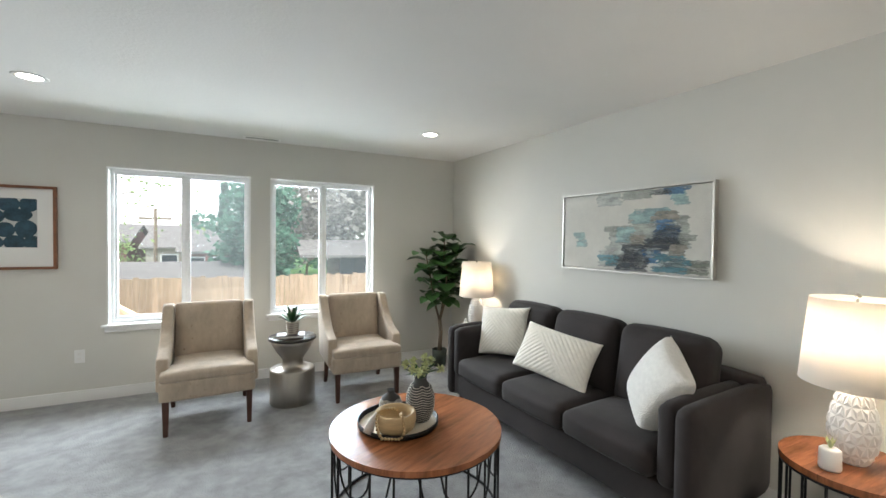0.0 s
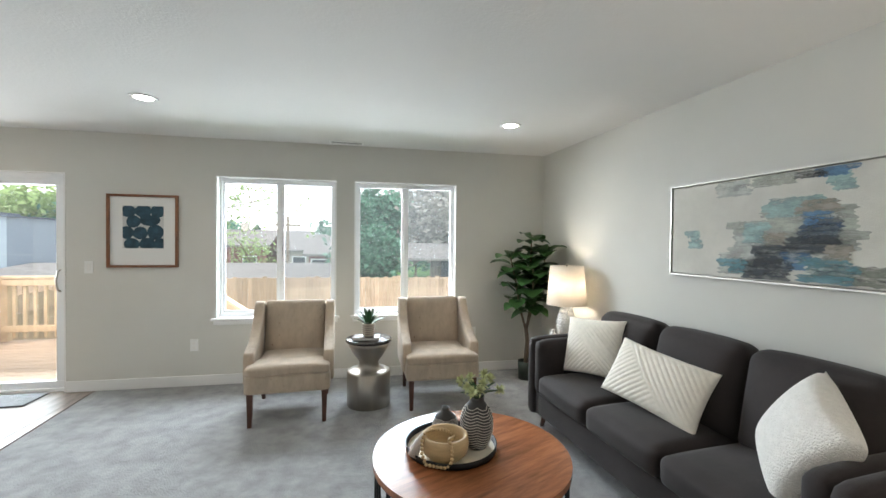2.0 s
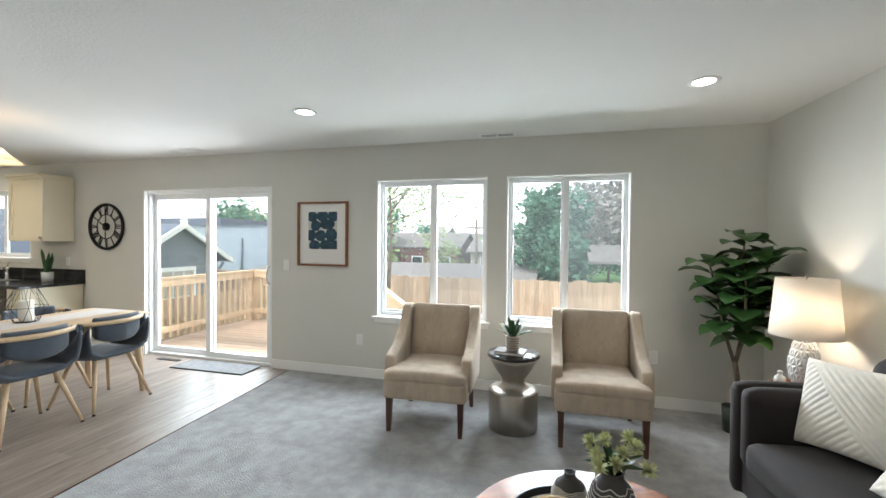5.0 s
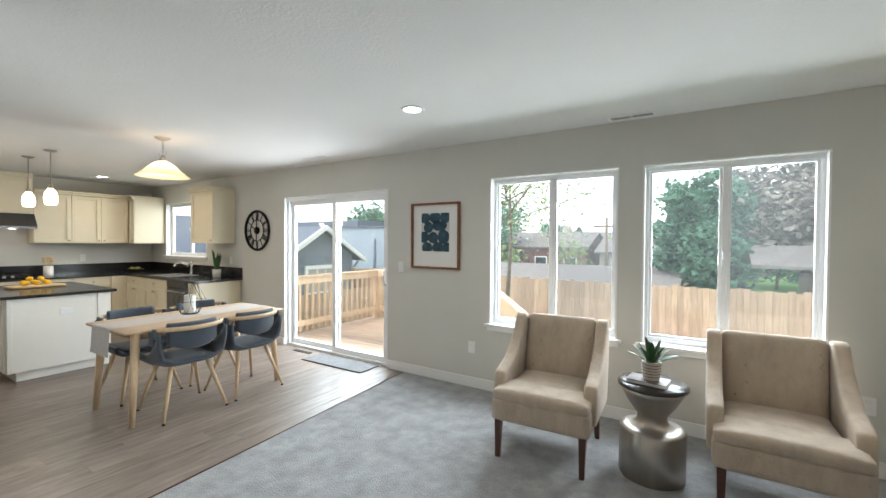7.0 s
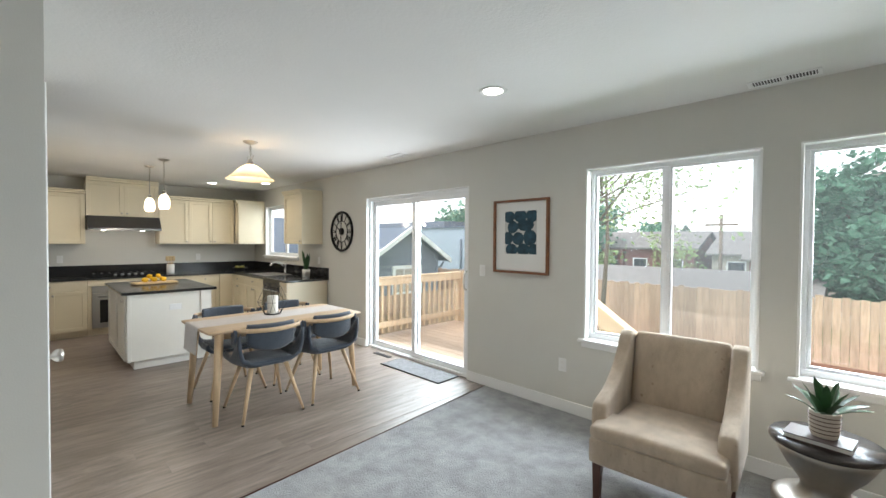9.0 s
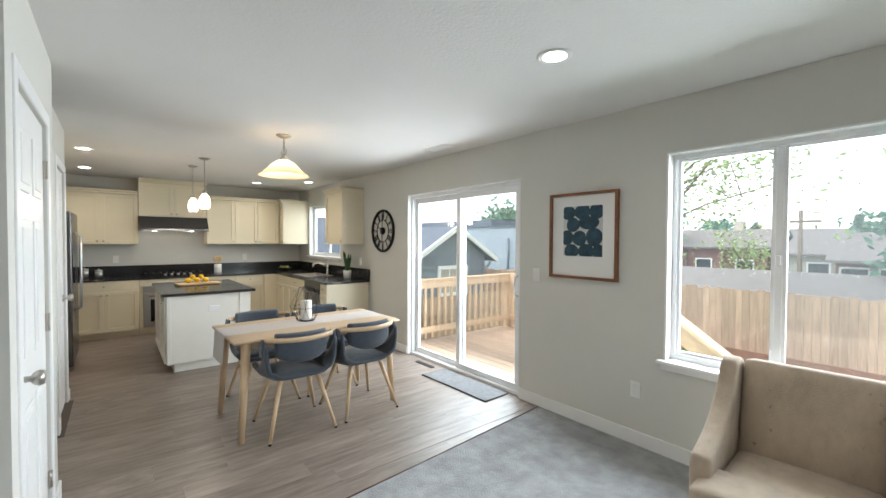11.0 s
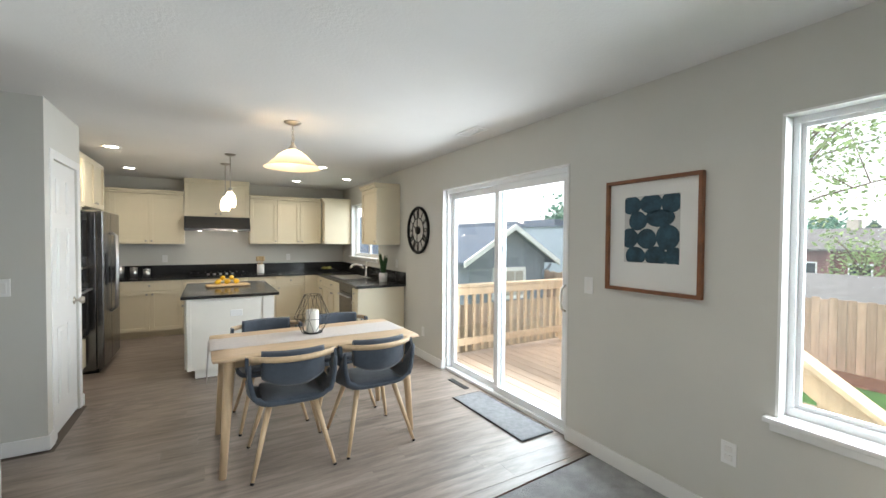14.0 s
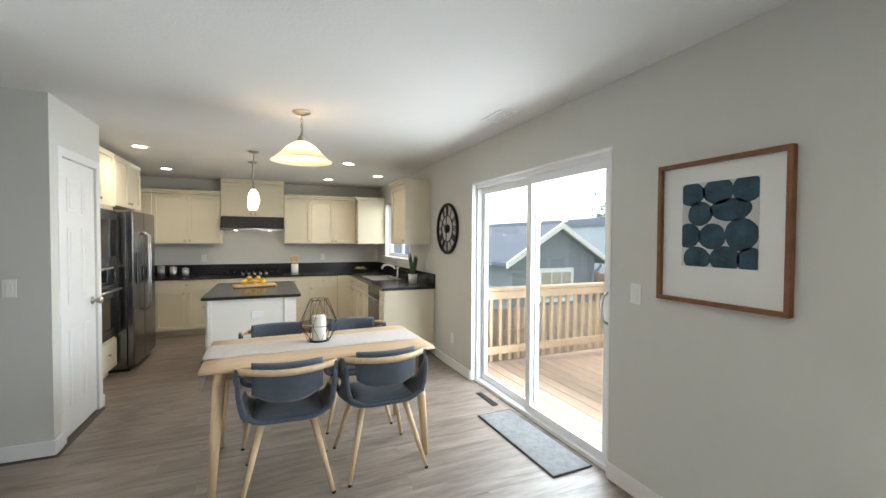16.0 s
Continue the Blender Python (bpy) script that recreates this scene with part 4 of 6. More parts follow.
for c, u0, u1, v0, v1 in BLOBS:
    if u1 < 0.9:
        u0, u1 = u0 + 0.08, u1 + 0.09
    bands = max(2, round((v1 - v0) / 0.055))
    for q in range(bands):
        layer += 1
        a = u0 + rng.uniform(-0.03, 0.03)
        b = u1 + rng.uniform(-0.03, 0.03)
        lo = v0 + (v1 - v0) * (q - 0.15) / bands
        hi = v0 + (v1 - v0) * (q + 1.2) / bands
        bm = bmesh.new()
        n = 16
        ring = [(a + (b - a) * k / n, lo + rng.uniform(-0.008, 0.008)) for k in range(n + 1)]
        ring += [(b + rng.uniform(-0.012, 0.018), lo + (hi - lo) * k / 5) for k in range(1, 5)]
        ring += [(b - (b - a) * k / n, hi + rng.uniform(-0.008, 0.008)) for k in range(n + 1)]
        ring += [(a + rng.uniform(-0.018, 0.012), hi - (hi - lo) * k / 5) for k in range(1, 5)]
        ring = [((min(.995, max(.005, uu)) - 0.5) * (w - 0.036), (min(.995, max(.005, vv)) - 0.5) * (h - 0.036)) for uu, vv in ring]
        top = -0.0362 - 0.00008 * layer
        bm.faces.new([bm.verts.new((x, top, z)) for x, z in ring])
        part("brush_stroke", bm, PAINTS[c], p)

# wall clock
c = thing("wall_clock", "large round black metal wall clock with open roman-numeral face", "clock", pose(-4.025, NY, 1.598))
bm = bmesh.new()
t = bmesh.new()
lathe(t, [(0.265, 0.004), (0.298, 0.004), (0.300, 0.02), (0.295, 0.03), (0.27, 0.03), (0.265, 0.004)], 48)
merge(bm, t, pose(0, 0, 0, 90))
part("outer_ring", bm, BLACKM, c)
bm = bmesh.new()
tube(bm, [(0.155 * math.cos(a * math.pi / 20), -0.016, 0.155 * math.sin(a * math.pi / 20)) for a in range(40)], 0.006, closed=True)
part("inner_ring", bm, BLACKM, c)
NUM = ("XII", "I", "II", "III", "IIII", "V", "VI", "VII", "VIII", "IX", "X", "XI")
for k in range(12):
    for j, off in enumerate({1: (0,), 2: (-0.011, 0.011), 3: (-0.02, 0, 0.02), 4: (-0.028, -0.01, 0.01, 0.028)}[min(4, len(NUM[k]))]):
        bm = bmesh.new()
        tilt = 14 if "X" in NUM[k] and j % 2 else (-10 if "V" in NUM[k] and j % 2 else 0)
        box(bm, -0.005, 0.005, -0.018, -0.012, -0.055, 0.055, m=pose(0, 0, 0, 0, k * 30, 0) @ pose(off, 0, 0.211, 0, tilt, 0))
        part("numeral_stroke", bm, BLACKM, c)
bm = bmesh.new()
t = bmesh.new()
lathe(t, [(0, 0.004), (0.05, 0.004), (0.05, 0.03), (0, 0.03)], 24)
merge(bm, t, pose(0, 0, 0, 90))
part("hub", bm, BLACKM, c)
for nm, a, l in (("hour_hand", 300, 0.12), ("minute_hand", 2, 0.18), ("minute_hand", 180, 0.15)):
    bm = bmesh.new()
    box(bm, -0.006, 0.006, -0.03, -0.024, 0, l, m=pose(0, 0, 0, 0, a, 0))
    part(nm, bm, BLACKM, c)


# ---- kitchen ----
def shaker(bm, w, h, t=0.02, rail=0.055):
    """A shaker front in local x (width) and z, facing -y, with its back at y = 0."""
    box(bm, 0, w, -t * 0.3, 0, 0, h)
    box(bm, 0, rail, -t, -t * 0.3, 0, h, 0.0015, 1)
    box(bm, w - rail, w, -t, -t * 0.3, 0, h, 0.0015, 1)
    box(bm, rail, w - rail, -t, -t * 0.3, h - rail, h, 0.0015, 1)
    box(bm, rail, w - rail, -t, -t * 0.3, 0, rail, 0.0015, 1)


def knob(parent, x, y, z):
    bm = bmesh.new()
    t = bmesh.new()
    lathe(t, [(0, 0), (0.006, 0), (0.006, 0.012), (0.015, 0.018), (0.013, 0.026), (0, 0.028)], 14)
    merge(bm, t, pose(x, y, z, 90))
    part("knob", bm, NICKEL, parent)


def cabinet(name, label, m, w, depth, z0, z1, fronts, toe=False, crown=False):
    """Local x is the width, the front faces -y at y = 0. fronts: (x0, x1, z0, z1, kind, knob x, knob z)."""
    c = thing(name, label, "cabinet", m, name + "s")
    bm = bmesh.new()
    box(bm, 0.001, w - 0.001, 0.02, depth, z0, z1, 0.001, 1)
    if toe:
        box(bm, 0.002, w - 0.002, 0.08, depth, 0.0, z0 - 0.0005)
    part("body", bm, CABINET, c)
    for a, b, lo, hi, kind, kx, kz in fronts:
        bm = bmesh.new()
        if kind == "flat":
            box(bm, 0, b - a - 0.004, -0.018, 0, 0, hi - lo - 0.004, 0.002, 1)
        else:
            shaker(bm, b - a - 0.004, hi - lo - 0.004)
        d = part("drawer_front" if kind == "flat" else "door", bm, CABINET, c, m=pose(a + 0.002, 0.019, lo + 0.002))
        if kx is not None:
            knob(d, kx - a, -0.018, kz - lo)
    if crown:
        bm = bmesh.new()
        box(bm, -0.0, w, -0.025, depth, z1 + 0.001, z1 + 0.03, 0.004)
        box(bm, -0.0, w, -0.045, depth, z1 + 0.0305, z1 + 0.065, 0.008)
        part("crown", bm, CABINET, c)
    return c


CT = 0.88
WFACE = -6.72


def wpose(x, y0):
    return Matrix.Translation((x, y0, 0)) @ Matrix.Rotation(radians(90), 4, "Z")


LZ0, LZ1 = 0.10, CT - 0.032
DRZ = LZ1 - 0.155


def base_unit(m, w, label, drawers=1, doors=2, three=False):
    fr = []
    if three:
        for lo, hi in ((LZ0, 0.36), (0.36, DRZ), (DRZ, LZ1)):
            fr.append((0, w, lo, hi, "flat", w / 2, (lo + hi) / 2))
    else:
        fr.append((0, w, DRZ, LZ1, "flat", w / 2, DRZ + 0.078))
        for i in range(doors):
            a, b = i * w / doors, (i + 1) * w / doors
            kx = (b - 0.035 if i == 0 else a + 0.035) if doors == 2 else a + 0.04
            fr.append((a, b, LZ0, DRZ, "door", kx, DRZ - 0.05))
    return cabinet("base_cabinet", label, m, w, 0.66, LZ0, LZ1, fr, toe=True)


CREAM = "cream shaker base cabinet with nickel knobs"
base_unit(wpose(WFACE, 2.25), 0.82, CREAM)
base_unit(wpose(WFACE, 3.07), 0.82, CREAM)
base_unit(wpose(WFACE, 4.80), 0.42, "cream base cabinet with a stack of drawers", three=True)
base_unit(wpose(WFACE, 5.22), 0.46, CREAM, doors=1)
cabinet("base_cabinet", "cream base cabinet under the cooktop", wpose(WFACE, 3.89), 0.91, 0.66, LZ0, LZ1, [(0, 0.91, DRZ + 0.06, LZ1, "flat", None, 0)], toe=True)
uo = thing("built_in_oven", "stainless built-in oven with black glass under the cooktop", "oven", wpose(WFACE, 3.89))
boxpart("door", (0.05, 0.86, -0.022, 0.0185, 0.12, DRZ - 0.05), STEEL, uo)
boxpart("window", (0.14, 0.77, -0.025, -0.0225, 0.20, DRZ - 0.15), BLACKG, uo)
boxpart("control_panel", (0.05, 0.86, -0.018, 0.0185, DRZ - 0.046, DRZ + 0.055), STEEL, uo)
bm = bmesh.new()
tube(bm, [(0.12, -0.06, DRZ - 0.10), (0.79, -0.06, DRZ - 0.10)], 0.011)
tube(bm, [(0.14, -0.022, DRZ - 0.10), (0.14, -0.06, DRZ - 0.10)], 0.008)
tube(bm, [(0.77, -0.022, DRZ - 0.10), (0.77, -0.06, DRZ - 0.10)], 0.008)
part("handle", bm, STEEL, uo)
# run under the window
cc = thing("base_cabinet", "plain cream blind corner base cabinet", "cabinet", pose(0, 0, 0), "base_cabinets")
boxpart("body", (-7.38, -6.70, 5.682, 6.53, 0.0, CT - 0.034), CABINET, cc, bev=0.001)
NF = 5.89
base_unit(pose(-6.698, NF, 0), 0.616, CREAM)
base_unit(pose(-6.08, NF, 0), 0.78, "cream shaker sink base cabinet")
cabinet("base_cabinet", "cream end cabinet beside the dishwasher", pose(-4.68, NF, 0), 0.24, 0.65, LZ0, LZ1, [(0, 0.24, LZ0, DRZ, "door", 0.05, DRZ - 0.05), (0, 0.24, DRZ, LZ1, "flat", 0.12, DRZ + 0.078)], toe=False)
dw = thing("dishwasher", "dark stainless dishwasher under the black counter", "dishwasher", pose(-5.30, NF, 0))
boxpart("body", (0.003, 0.615, 0.03, 0.64, 0.0, LZ1 - 0.002), BLACKM, dw)
boxpart("door", (0.006, 0.612, 0.0, 0.028, 0.11, LZ1 - 0.11), DARKSTEEL, dw)
boxpart("control_panel", (0.006, 0.612, 0.0, 0.028, LZ1 - 0.105, LZ1 - 0.004), BLACKG, dw)
bm = bmesh.new()
tube(bm, [(0.06, -0.03, LZ1 - 0.15), (0.55, -0.03, LZ1 - 0.15)], 0.012)
tube(bm, [(0.07, 0.0, LZ1 - 0.15), (0.07, -0.03, LZ1 - 0.15)], 0.008)
tube(bm, [(0.54, 0.0, LZ1 - 0.15), (0.54, -0.03, LZ1 - 0.15)], 0.008)
part("handle", bm, STEEL, dw)

w = thing("countertop", "glossy black laminate L-shaped countertop with backsplash", "countertop", pose(0, 0, 0))
bm = bmesh.new()
box(bm, -7.398, -6.69, 2.22, 5.86, CT - 0.032, CT, 0.006)
part("west_slab", bm, COUNTER, w)
bm = bmesh.new()
SK = (-6.05, -5.40, 5.98, 6.38)
box(bm, -7.398, SK[0], 5.8605, NY - 0.002, CT - 0.032, CT, 0.0)
box(bm, SK[1], -4.41, 5.8605, NY - 0.002, CT - 0.032, CT, 0.0)
box(bm, SK[0], SK[1], 5.8605, SK[2], CT - 0.032, CT)
box(bm, SK[0], SK[1], SK[3], NY - 0.002, CT - 0.032, CT)
part("north_slab", bm, COUNTER, w)
boxpart("west_backsplash", (-7.398, -7.378, 2.22, NY - 0.002, CT + 0.0005, CT + 0.155), COUNTER, w)
boxpart("north_backsplash", (-7.377, -4.41, NY - 0.022, NY - 0.002, CT + 0.0005, CT + 0.155), COUNTER, w)
sk = thing("kitchen_sink", "double-bowl stainless steel sink set in the counter", "sink", pose(0, 0, 0))
for a, b in ((SK[0], (SK[0] + SK[1]) / 2 - 0.01), ((SK[0] + SK[1]) / 2 + 0.01, SK[1])):
    bm = bmesh.new()
    box(bm, a, b, SK[2], SK[3], CT - 0.18, CT - 0.172)
    box(bm, a, a + 0.008, SK[2], SK[3], CT - 0.172, CT + 0.004)
    box(bm, b - 0.008, b, SK[2], SK[3], CT - 0.172, CT + 0.004)
    box(bm, a + 0.008, b - 0.008, SK[2], SK[2] + 0.008, CT - 0.172, CT + 0.004)
    box(bm, a + 0.008, b - 0.008, SK[3] - 0.008, SK[3], CT - 0.172, CT + 0.004)
    part("bowl", bm, STEEL, sk)
bm = bmesh.new()
box(bm, SK[0] - 0.02, SK[1] + 0.02, SK[2] - 0.02, SK[2], CT + 0.0005, CT + 0.004)
box(bm, SK[0] - 0.02, SK[1] + 0.02, SK[3], SK[3] + 0.02, CT + 0.0005, CT + 0.004)
part("rim", bm, STEEL, sk)
fa = thing("kitchen_faucet", "chrome single-lever kitchen faucet", "faucet", pose(-5.72, 6.45, CT))
bm = bmesh.new()
lathe(bm, [(0, 0), (0.032, 0), (0.03, 0.012), (0.022, 0.02), (0.020, 0.13), (0.024, 0.16), (0, 0.17)], 20)
part("body", bm, CHROME, fa)
bm = bmesh.new()
tube(bm, [(0, -0.01, 0.10), (-0.02, -0.07, 0.17), (-0.05, -0.15, 0.20), (-0.07, -0.21, 0.18), (-0.08, -0.24, 0.14)], 0.015, 0.017, 10)
part("spout", bm, CHROME, fa)
bm = bmesh.new()
tube(bm, [(0, 0, 0.165), (0.01, 0.0, 0.21), (0.03, 0.01, 0.24)], 0.008)
part("lever", bm, CHROME, fa)

# uppers
UZ0, UZ1 = 1.385, 2.155
UF = -7.07
CREAMU = "cream shaker wall cabinet with nickel knobs"


def upper(m, w, depth, n, label=CREAMU, z0=UZ0, z1=UZ1, crown=True):
    fr = []
    for i in range(n):
        a, b = i * w / n, (i + 1) * w / n
        kx = (b - 0.035 if i % 2 == 0 else a + 0.035)
        fr.append((a, b, z0, z1, "door", kx, z0 + 0.045))
    return cabinet("wall_cabinet", label, m, w, depth, z0, z1, fr, crown=crown)


upper(wpose(UF, 2.24), 0.74, 0.325, 2)
upper(wpose(UF, 2.98), 0.92, 0.325, 2)
upper(wpose(UF, 3.905), 0.94, 0.325, 2, "cream wall cabinet above the range hood up to the ceiling", 1.83, H - 0.07)
upper(wpose(UF, 4.85), 0.44, 0.325, 1)
upper(wpose(UF, 5.29), 0.76, 0.325, 2)
upper(pose(-7.065, 6.06, 0), 0.20, 0.485, 1, "narrow cream corner wall cabinet")
upper(pose(-5.22, 6.20, 0), 0.62, 0.345, 1, "cream wall cabinet beside the kitchen window", 1.405, 2.18)
hd = thing("range_hood", "stainless under-cabinet range hood", "range hood", pose(0, 0, 0))
bm = bmesh.new()
prism(bm, [(-7.39, 1.60), (-6.84, 1.60), (-6.84, 1.635), (-7.0, 1.825), (-7.39, 1.825)], "y", 3.91, 4.84)
part("canopy", bm, DARKSTEEL, hd)
for yy in (4.12, 4.62):
    boxpart("hood_lamp", (-7.13, -7.07, yy - 0.03, yy + 0.03, 1.597, 1.5995), MESH_GLOW, hd, "lit lamp", bev=0)
    bulb("hood_bulb", -7.1, yy, 1.57, 0.22, 0.03)
ck = thing("gas_cooktop", "black gas cooktop with steel knobs on the counter", "cooktop", pose(-7.02, 4.37, CT + 0.001))
boxpart("plate", (-0.25, 0.25, -0.44, 0.44, 0, 0.012), BLACKG, ck)
for k in range(5):
    bm = bmesh.new()
    lathe(bm, [(0, 0.012), (0.02, 0.012), (0.018, 0.04), (0, 0.042)], 14, 0.2, -0.14 + k * 0.085)
    part("knob", bm, STEEL, ck)
for yy in (-0.28, 0.0, 0.28):
    bm = bmesh.new()
    for q in (-0.1, 0.0, 0.1):
        box(bm, -0.2, 0.12, yy + q - 0.005, yy + q + 0.005, 0.03, 0.042)
    box(bm, -0.2, -0.19, yy - 0.12, yy + 0.12, 0.012, 0.042)
    box(bm, 0.11, 0.12, yy - 0.12, yy + 0.12, 0.012, 0.042)
    part("grate", bm, BLACKM, ck)

# tall oven cabinet, fridge and cabinets above
TF = 3.10
FACE = Matrix.Rotation(radians(180), 4, "Z")


def spose(x1, y):
    """Units on the south wall facing +y; local x runs westwards from x1."""
    return Matrix.Translation((x1, y, 0)) @ FACE


cabinet("oven_cabinet", "tall cream cabinet around the wall oven and microwave", spose(-4.09, TF), 0.96, 0.88, LZ0, H - 0.06, [(0, 0.48, 1.80, H - 0.07, "door", 0.44, 1.86), (0.48, 0.96, 1.80, H - 0.07, "door", 0.52, 1.86), (0, 0.96, LZ0, 0.40, "flat", 0.70, 0.27)], toe=True)
ov = thing("wall_oven", "stainless and black built-in wall oven", "oven", spose(-4.20, TF - 0.001))
boxpart("body", (0.06, 0.80, -0.001, 0.018, 0.43, 1.15), BLACKM, ov)
boxpart("door", (0.05, 0.81, -0.035, -0.002, 0.45, 1.0), DARKSTEEL, ov)
boxpart("window", (0.16, 0.70, -0.038, -0.0355, 0.55, 0.86), BLACKG, ov)
boxpart("control_panel", (0.05, 0.81, -0.025, -0.002, 1.01, 1.15), BLACKG, ov)
bm = bmesh.new()
tube(bm, [(0.12, -0.075, 0.94), (0.74, -0.075, 0.94)], 0.012)
tube(bm, [(0.14, -0.035, 0.94), (0.14, -0.075, 0.94)], 0.008)
tube(bm, [(0.72, -0.035, 0.94), (0.72, -0.075, 0.94)], 0.008)
part("handle", bm, STEEL, ov)
mw = thing("microwave", "built-in stainless microwave above the oven", "microwave", spose(-4.20, TF - 0.001))
boxpart("body", (0.05, 0.81, -0.02, 0.018, 1.17, 1.76), DARKSTEEL, mw)
boxpart("door", (0.10, 0.60, -0.035, -0.021, 1.28, 1.66), BLACKG, mw)
boxpart("control_panel", (0.62, 0.77, -0.03, -0.021, 1.28, 1.66), BLACKM, mw)
fg = thing("refrigerator", "dark stainless side-by-side refrigerator", "refrigerator", spose(-5.10, 3.245))
boxpart("body", (0.005, 0.895, 0.07, 0.98, 0.03, 1.76), DARKSTEEL, fg)
boxpart("freezer_door", (0.0, 0.40, 0.0, 0.065, 0.05, 1.77), DARKSTEEL, fg, bev=0.012)
boxpart("fridge_door", (0.405, 0.90, 0.0, 0.065, 0.05, 1.77), DARKSTEEL, fg, bev=0.012)
boxpart("dispenser", (0.09, 0.31, -0.004, -0.0005, 0.95, 1.3), BLACKG, fg)
boxpart("base_grille", (0.01, 0.89, 0.05, 0.3, 0.0, 0.045), BLACKM, fg)
for xx in (0.36, 0.445):
    bm = bmesh.new()
    tube(bm, [(xx, 0, 0.62), (xx, -0.05, 0.66), (xx, -0.055, 1.1), (xx, -0.05, 1.5), (xx, 0, 1.54)], 0.012)
    part("handle", bm, STEEL, fg)
cabinet("wall_cabinet", "cream cabinet above the refrigerator", spose(-5.06, TF), 0.94, 0.88, 1.82, H - 0.06, [(0, 0.47, 1.82, H - 0.07, "door", 0.43, 1.87), (0.47, 0.94, 1.82, H - 0.07, "door", 0.51, 1.87)])

# island
il = thing("kitchen_island", "white panelled kitchen island with dark countertop", "kitchen island", pose(0, 0, 0))
IX0, IX1, IY0, IY1 = -5.70, -4.33, 4.02, 4.90
bm = bmesh.new()
box(bm, IX0 + 0.02, IX1, IY0 + 0.02, IY1 - 0.02, 0.10, CT - 0.032, 0.002)
box(bm, IX0 + 0.08, IX1 - 0.06, IY0 + 0.09, IY1 - 0.02, 0, 0.0995)
part("body", bm, ISLANDW, il)
boxpart("corner_board", (IX1 + 0.0005, IX1 + 0.012, IY1 - 0.14, IY1 - 0.02, 0.10, CT - 0.034), ISLANDW, il)
boxpart("corner_board", (IX1 + 0.0005, IX1 + 0.012, IY0 + 0.02, IY0 + 0.06, 0.10, CT - 0.034), ISLANDW, il)
boxpart("skirting", (IX1 - 0.0595, IX1 - 0.045, IY0 + 0.09, IY1 - 0.02, 0.0, 0.0995), ISLANDW, il)
for k in range(2):
    bm = bmesh.new()
    shaker(bm, 0.64, CT - 0.032 - 0.12)
    d = part("door", bm, ISLANDW, il, m=pose(IX1 - 0.66 - k * 0.66, IY0 + 0.0195, 0.115))
    knob(d, 0.06 if k else 0.58, -0.018, 0.66)
boxpart("countertop", (IX0 - 0.03, IX1 + 0.05, IY0 - 0.03, IY1 + 0.03, CT - 0.0315, CT), COUNTER, il, "dark glossy top", bev=0.006)
boxpart("outlet_plate", (IX1 + 0.0005, IX1 + 0.006, 4.44, 4.56, 0.64, 0.71), TRIM, il)

# fruit tray on the island
tr = thing("fruit_tray", "pale wooden tray on the island", "tray", pose(-5.18, 4.45, CT + 0.001, 0, 0, 8))
bm = bmesh.new()
soft(bm, -0.12, 0.12, -0.24, 0.24, 0.0, 0.03, 0.015, n=5)
part("base", bm, PALEWOOD, tr)
LEMON = mat("lemon_yellow", (0.80, 0.48, 0.015), 0.45, vary=0.1, scale=20, bump=0.2, bscale=120)
rng = random.Random(7)
for k, (xx, yy, zz) in enumerate(((-0.05, -0.10, 0), (0.04, -0.12, 0), (-0.04, 0.0, 0), (0.05, -0.02, 0), (-0.05, 0.1, 0), (0.04, 0.09, 0), (0.0, -0.06, 0.045), (0.0, 0.04, 0.045))):
    f = thing("lemon", "ripe yellow lemon in the wooden tray", "lemon", tr.matrix_basis @ pose(xx, yy, 0.058 + zz, 0, 80, rng.uniform(0, 360)), "lemons in the tray")
    bm = bmesh.new()
    lathe(bm, [(0, -0.042), (0.008, -0.038), (0.022, -0.024), (0.029, 0), (0.022, 0.024), (0.008, 0.038), (0, 0.043)], 14)
    part("fruit", bm, LEMON, f)

uh = thing("utensil_crock", "white ceramic crock with wooden spoons", "utensil crock", pose(-7.12, 5.02, CT + 0.001))
bm = bmesh.new()
lathe(bm, [(0, 0), (0.055, 0), (0.058, 0.01), (0.058, 0.15), (0.052, 0.15), (0.05, 0.02), (0, 0.02)], 24)
part("crock", bm, CERAMIC, uh)
for k, (a, b) in enumerate(((-0.06, 0.01), (0.05, 0.03), (0.0, -0.03), (0.03, -0.05))):
    bm = bmesh.new()
    tube(bm, [(0, 0, 0.03), (b * 0.6, a * 0.8, 0.23)], 0.006)
    soft(bm, b * 0.6 - 0.008, b * 0.6 + 0.008, a * 0.8 - 0.025, a * 0.8 + 0.025, 0.21, 0.29, 0.02, n=3)
    part("spoon", bm, PALEWOOD, uh)
for k, (yy, hh) in enumerate(((2.92, 0.19), (3.10, 0.165), (3.26, 0.145), (3.42, 0.12))):
    ca = thing("canister", "polished steel canister with lid on the counter", "canister", pose(-7.02, yy, CT + 0.001), "kitchen canisters")
    bm = bmesh.new()
    lathe(bm, [(0, 0), (0.046, 0), (0.046, hh - 0.02), (0, hh - 0.02)], 24)
    part("body", bm, STEEL, ca)
    bm = bmesh.new()
    lathe(bm, [(0, hh - 0.0195), (0.048, hh - 0.0195), (0.047, hh), (0.012, hh + 0.002), (0.012, hh + 0.015), (0, hh + 0.016)], 24)
    part("lid", bm, STEEL, ca)
pl = thing("snake_plant", "small snake plant in a white pot by the sink", "plant", pose(-4.86, 6.40, CT + 0.001))
bm = bmesh.new()
lathe(bm, [(0, 0), (0.055, 0), (0.062, 0.12), (0.055, 0.12), (0.05, 0.1), (0, 0.1)], 24)
part("pot", bm, CERAMIC, pl)


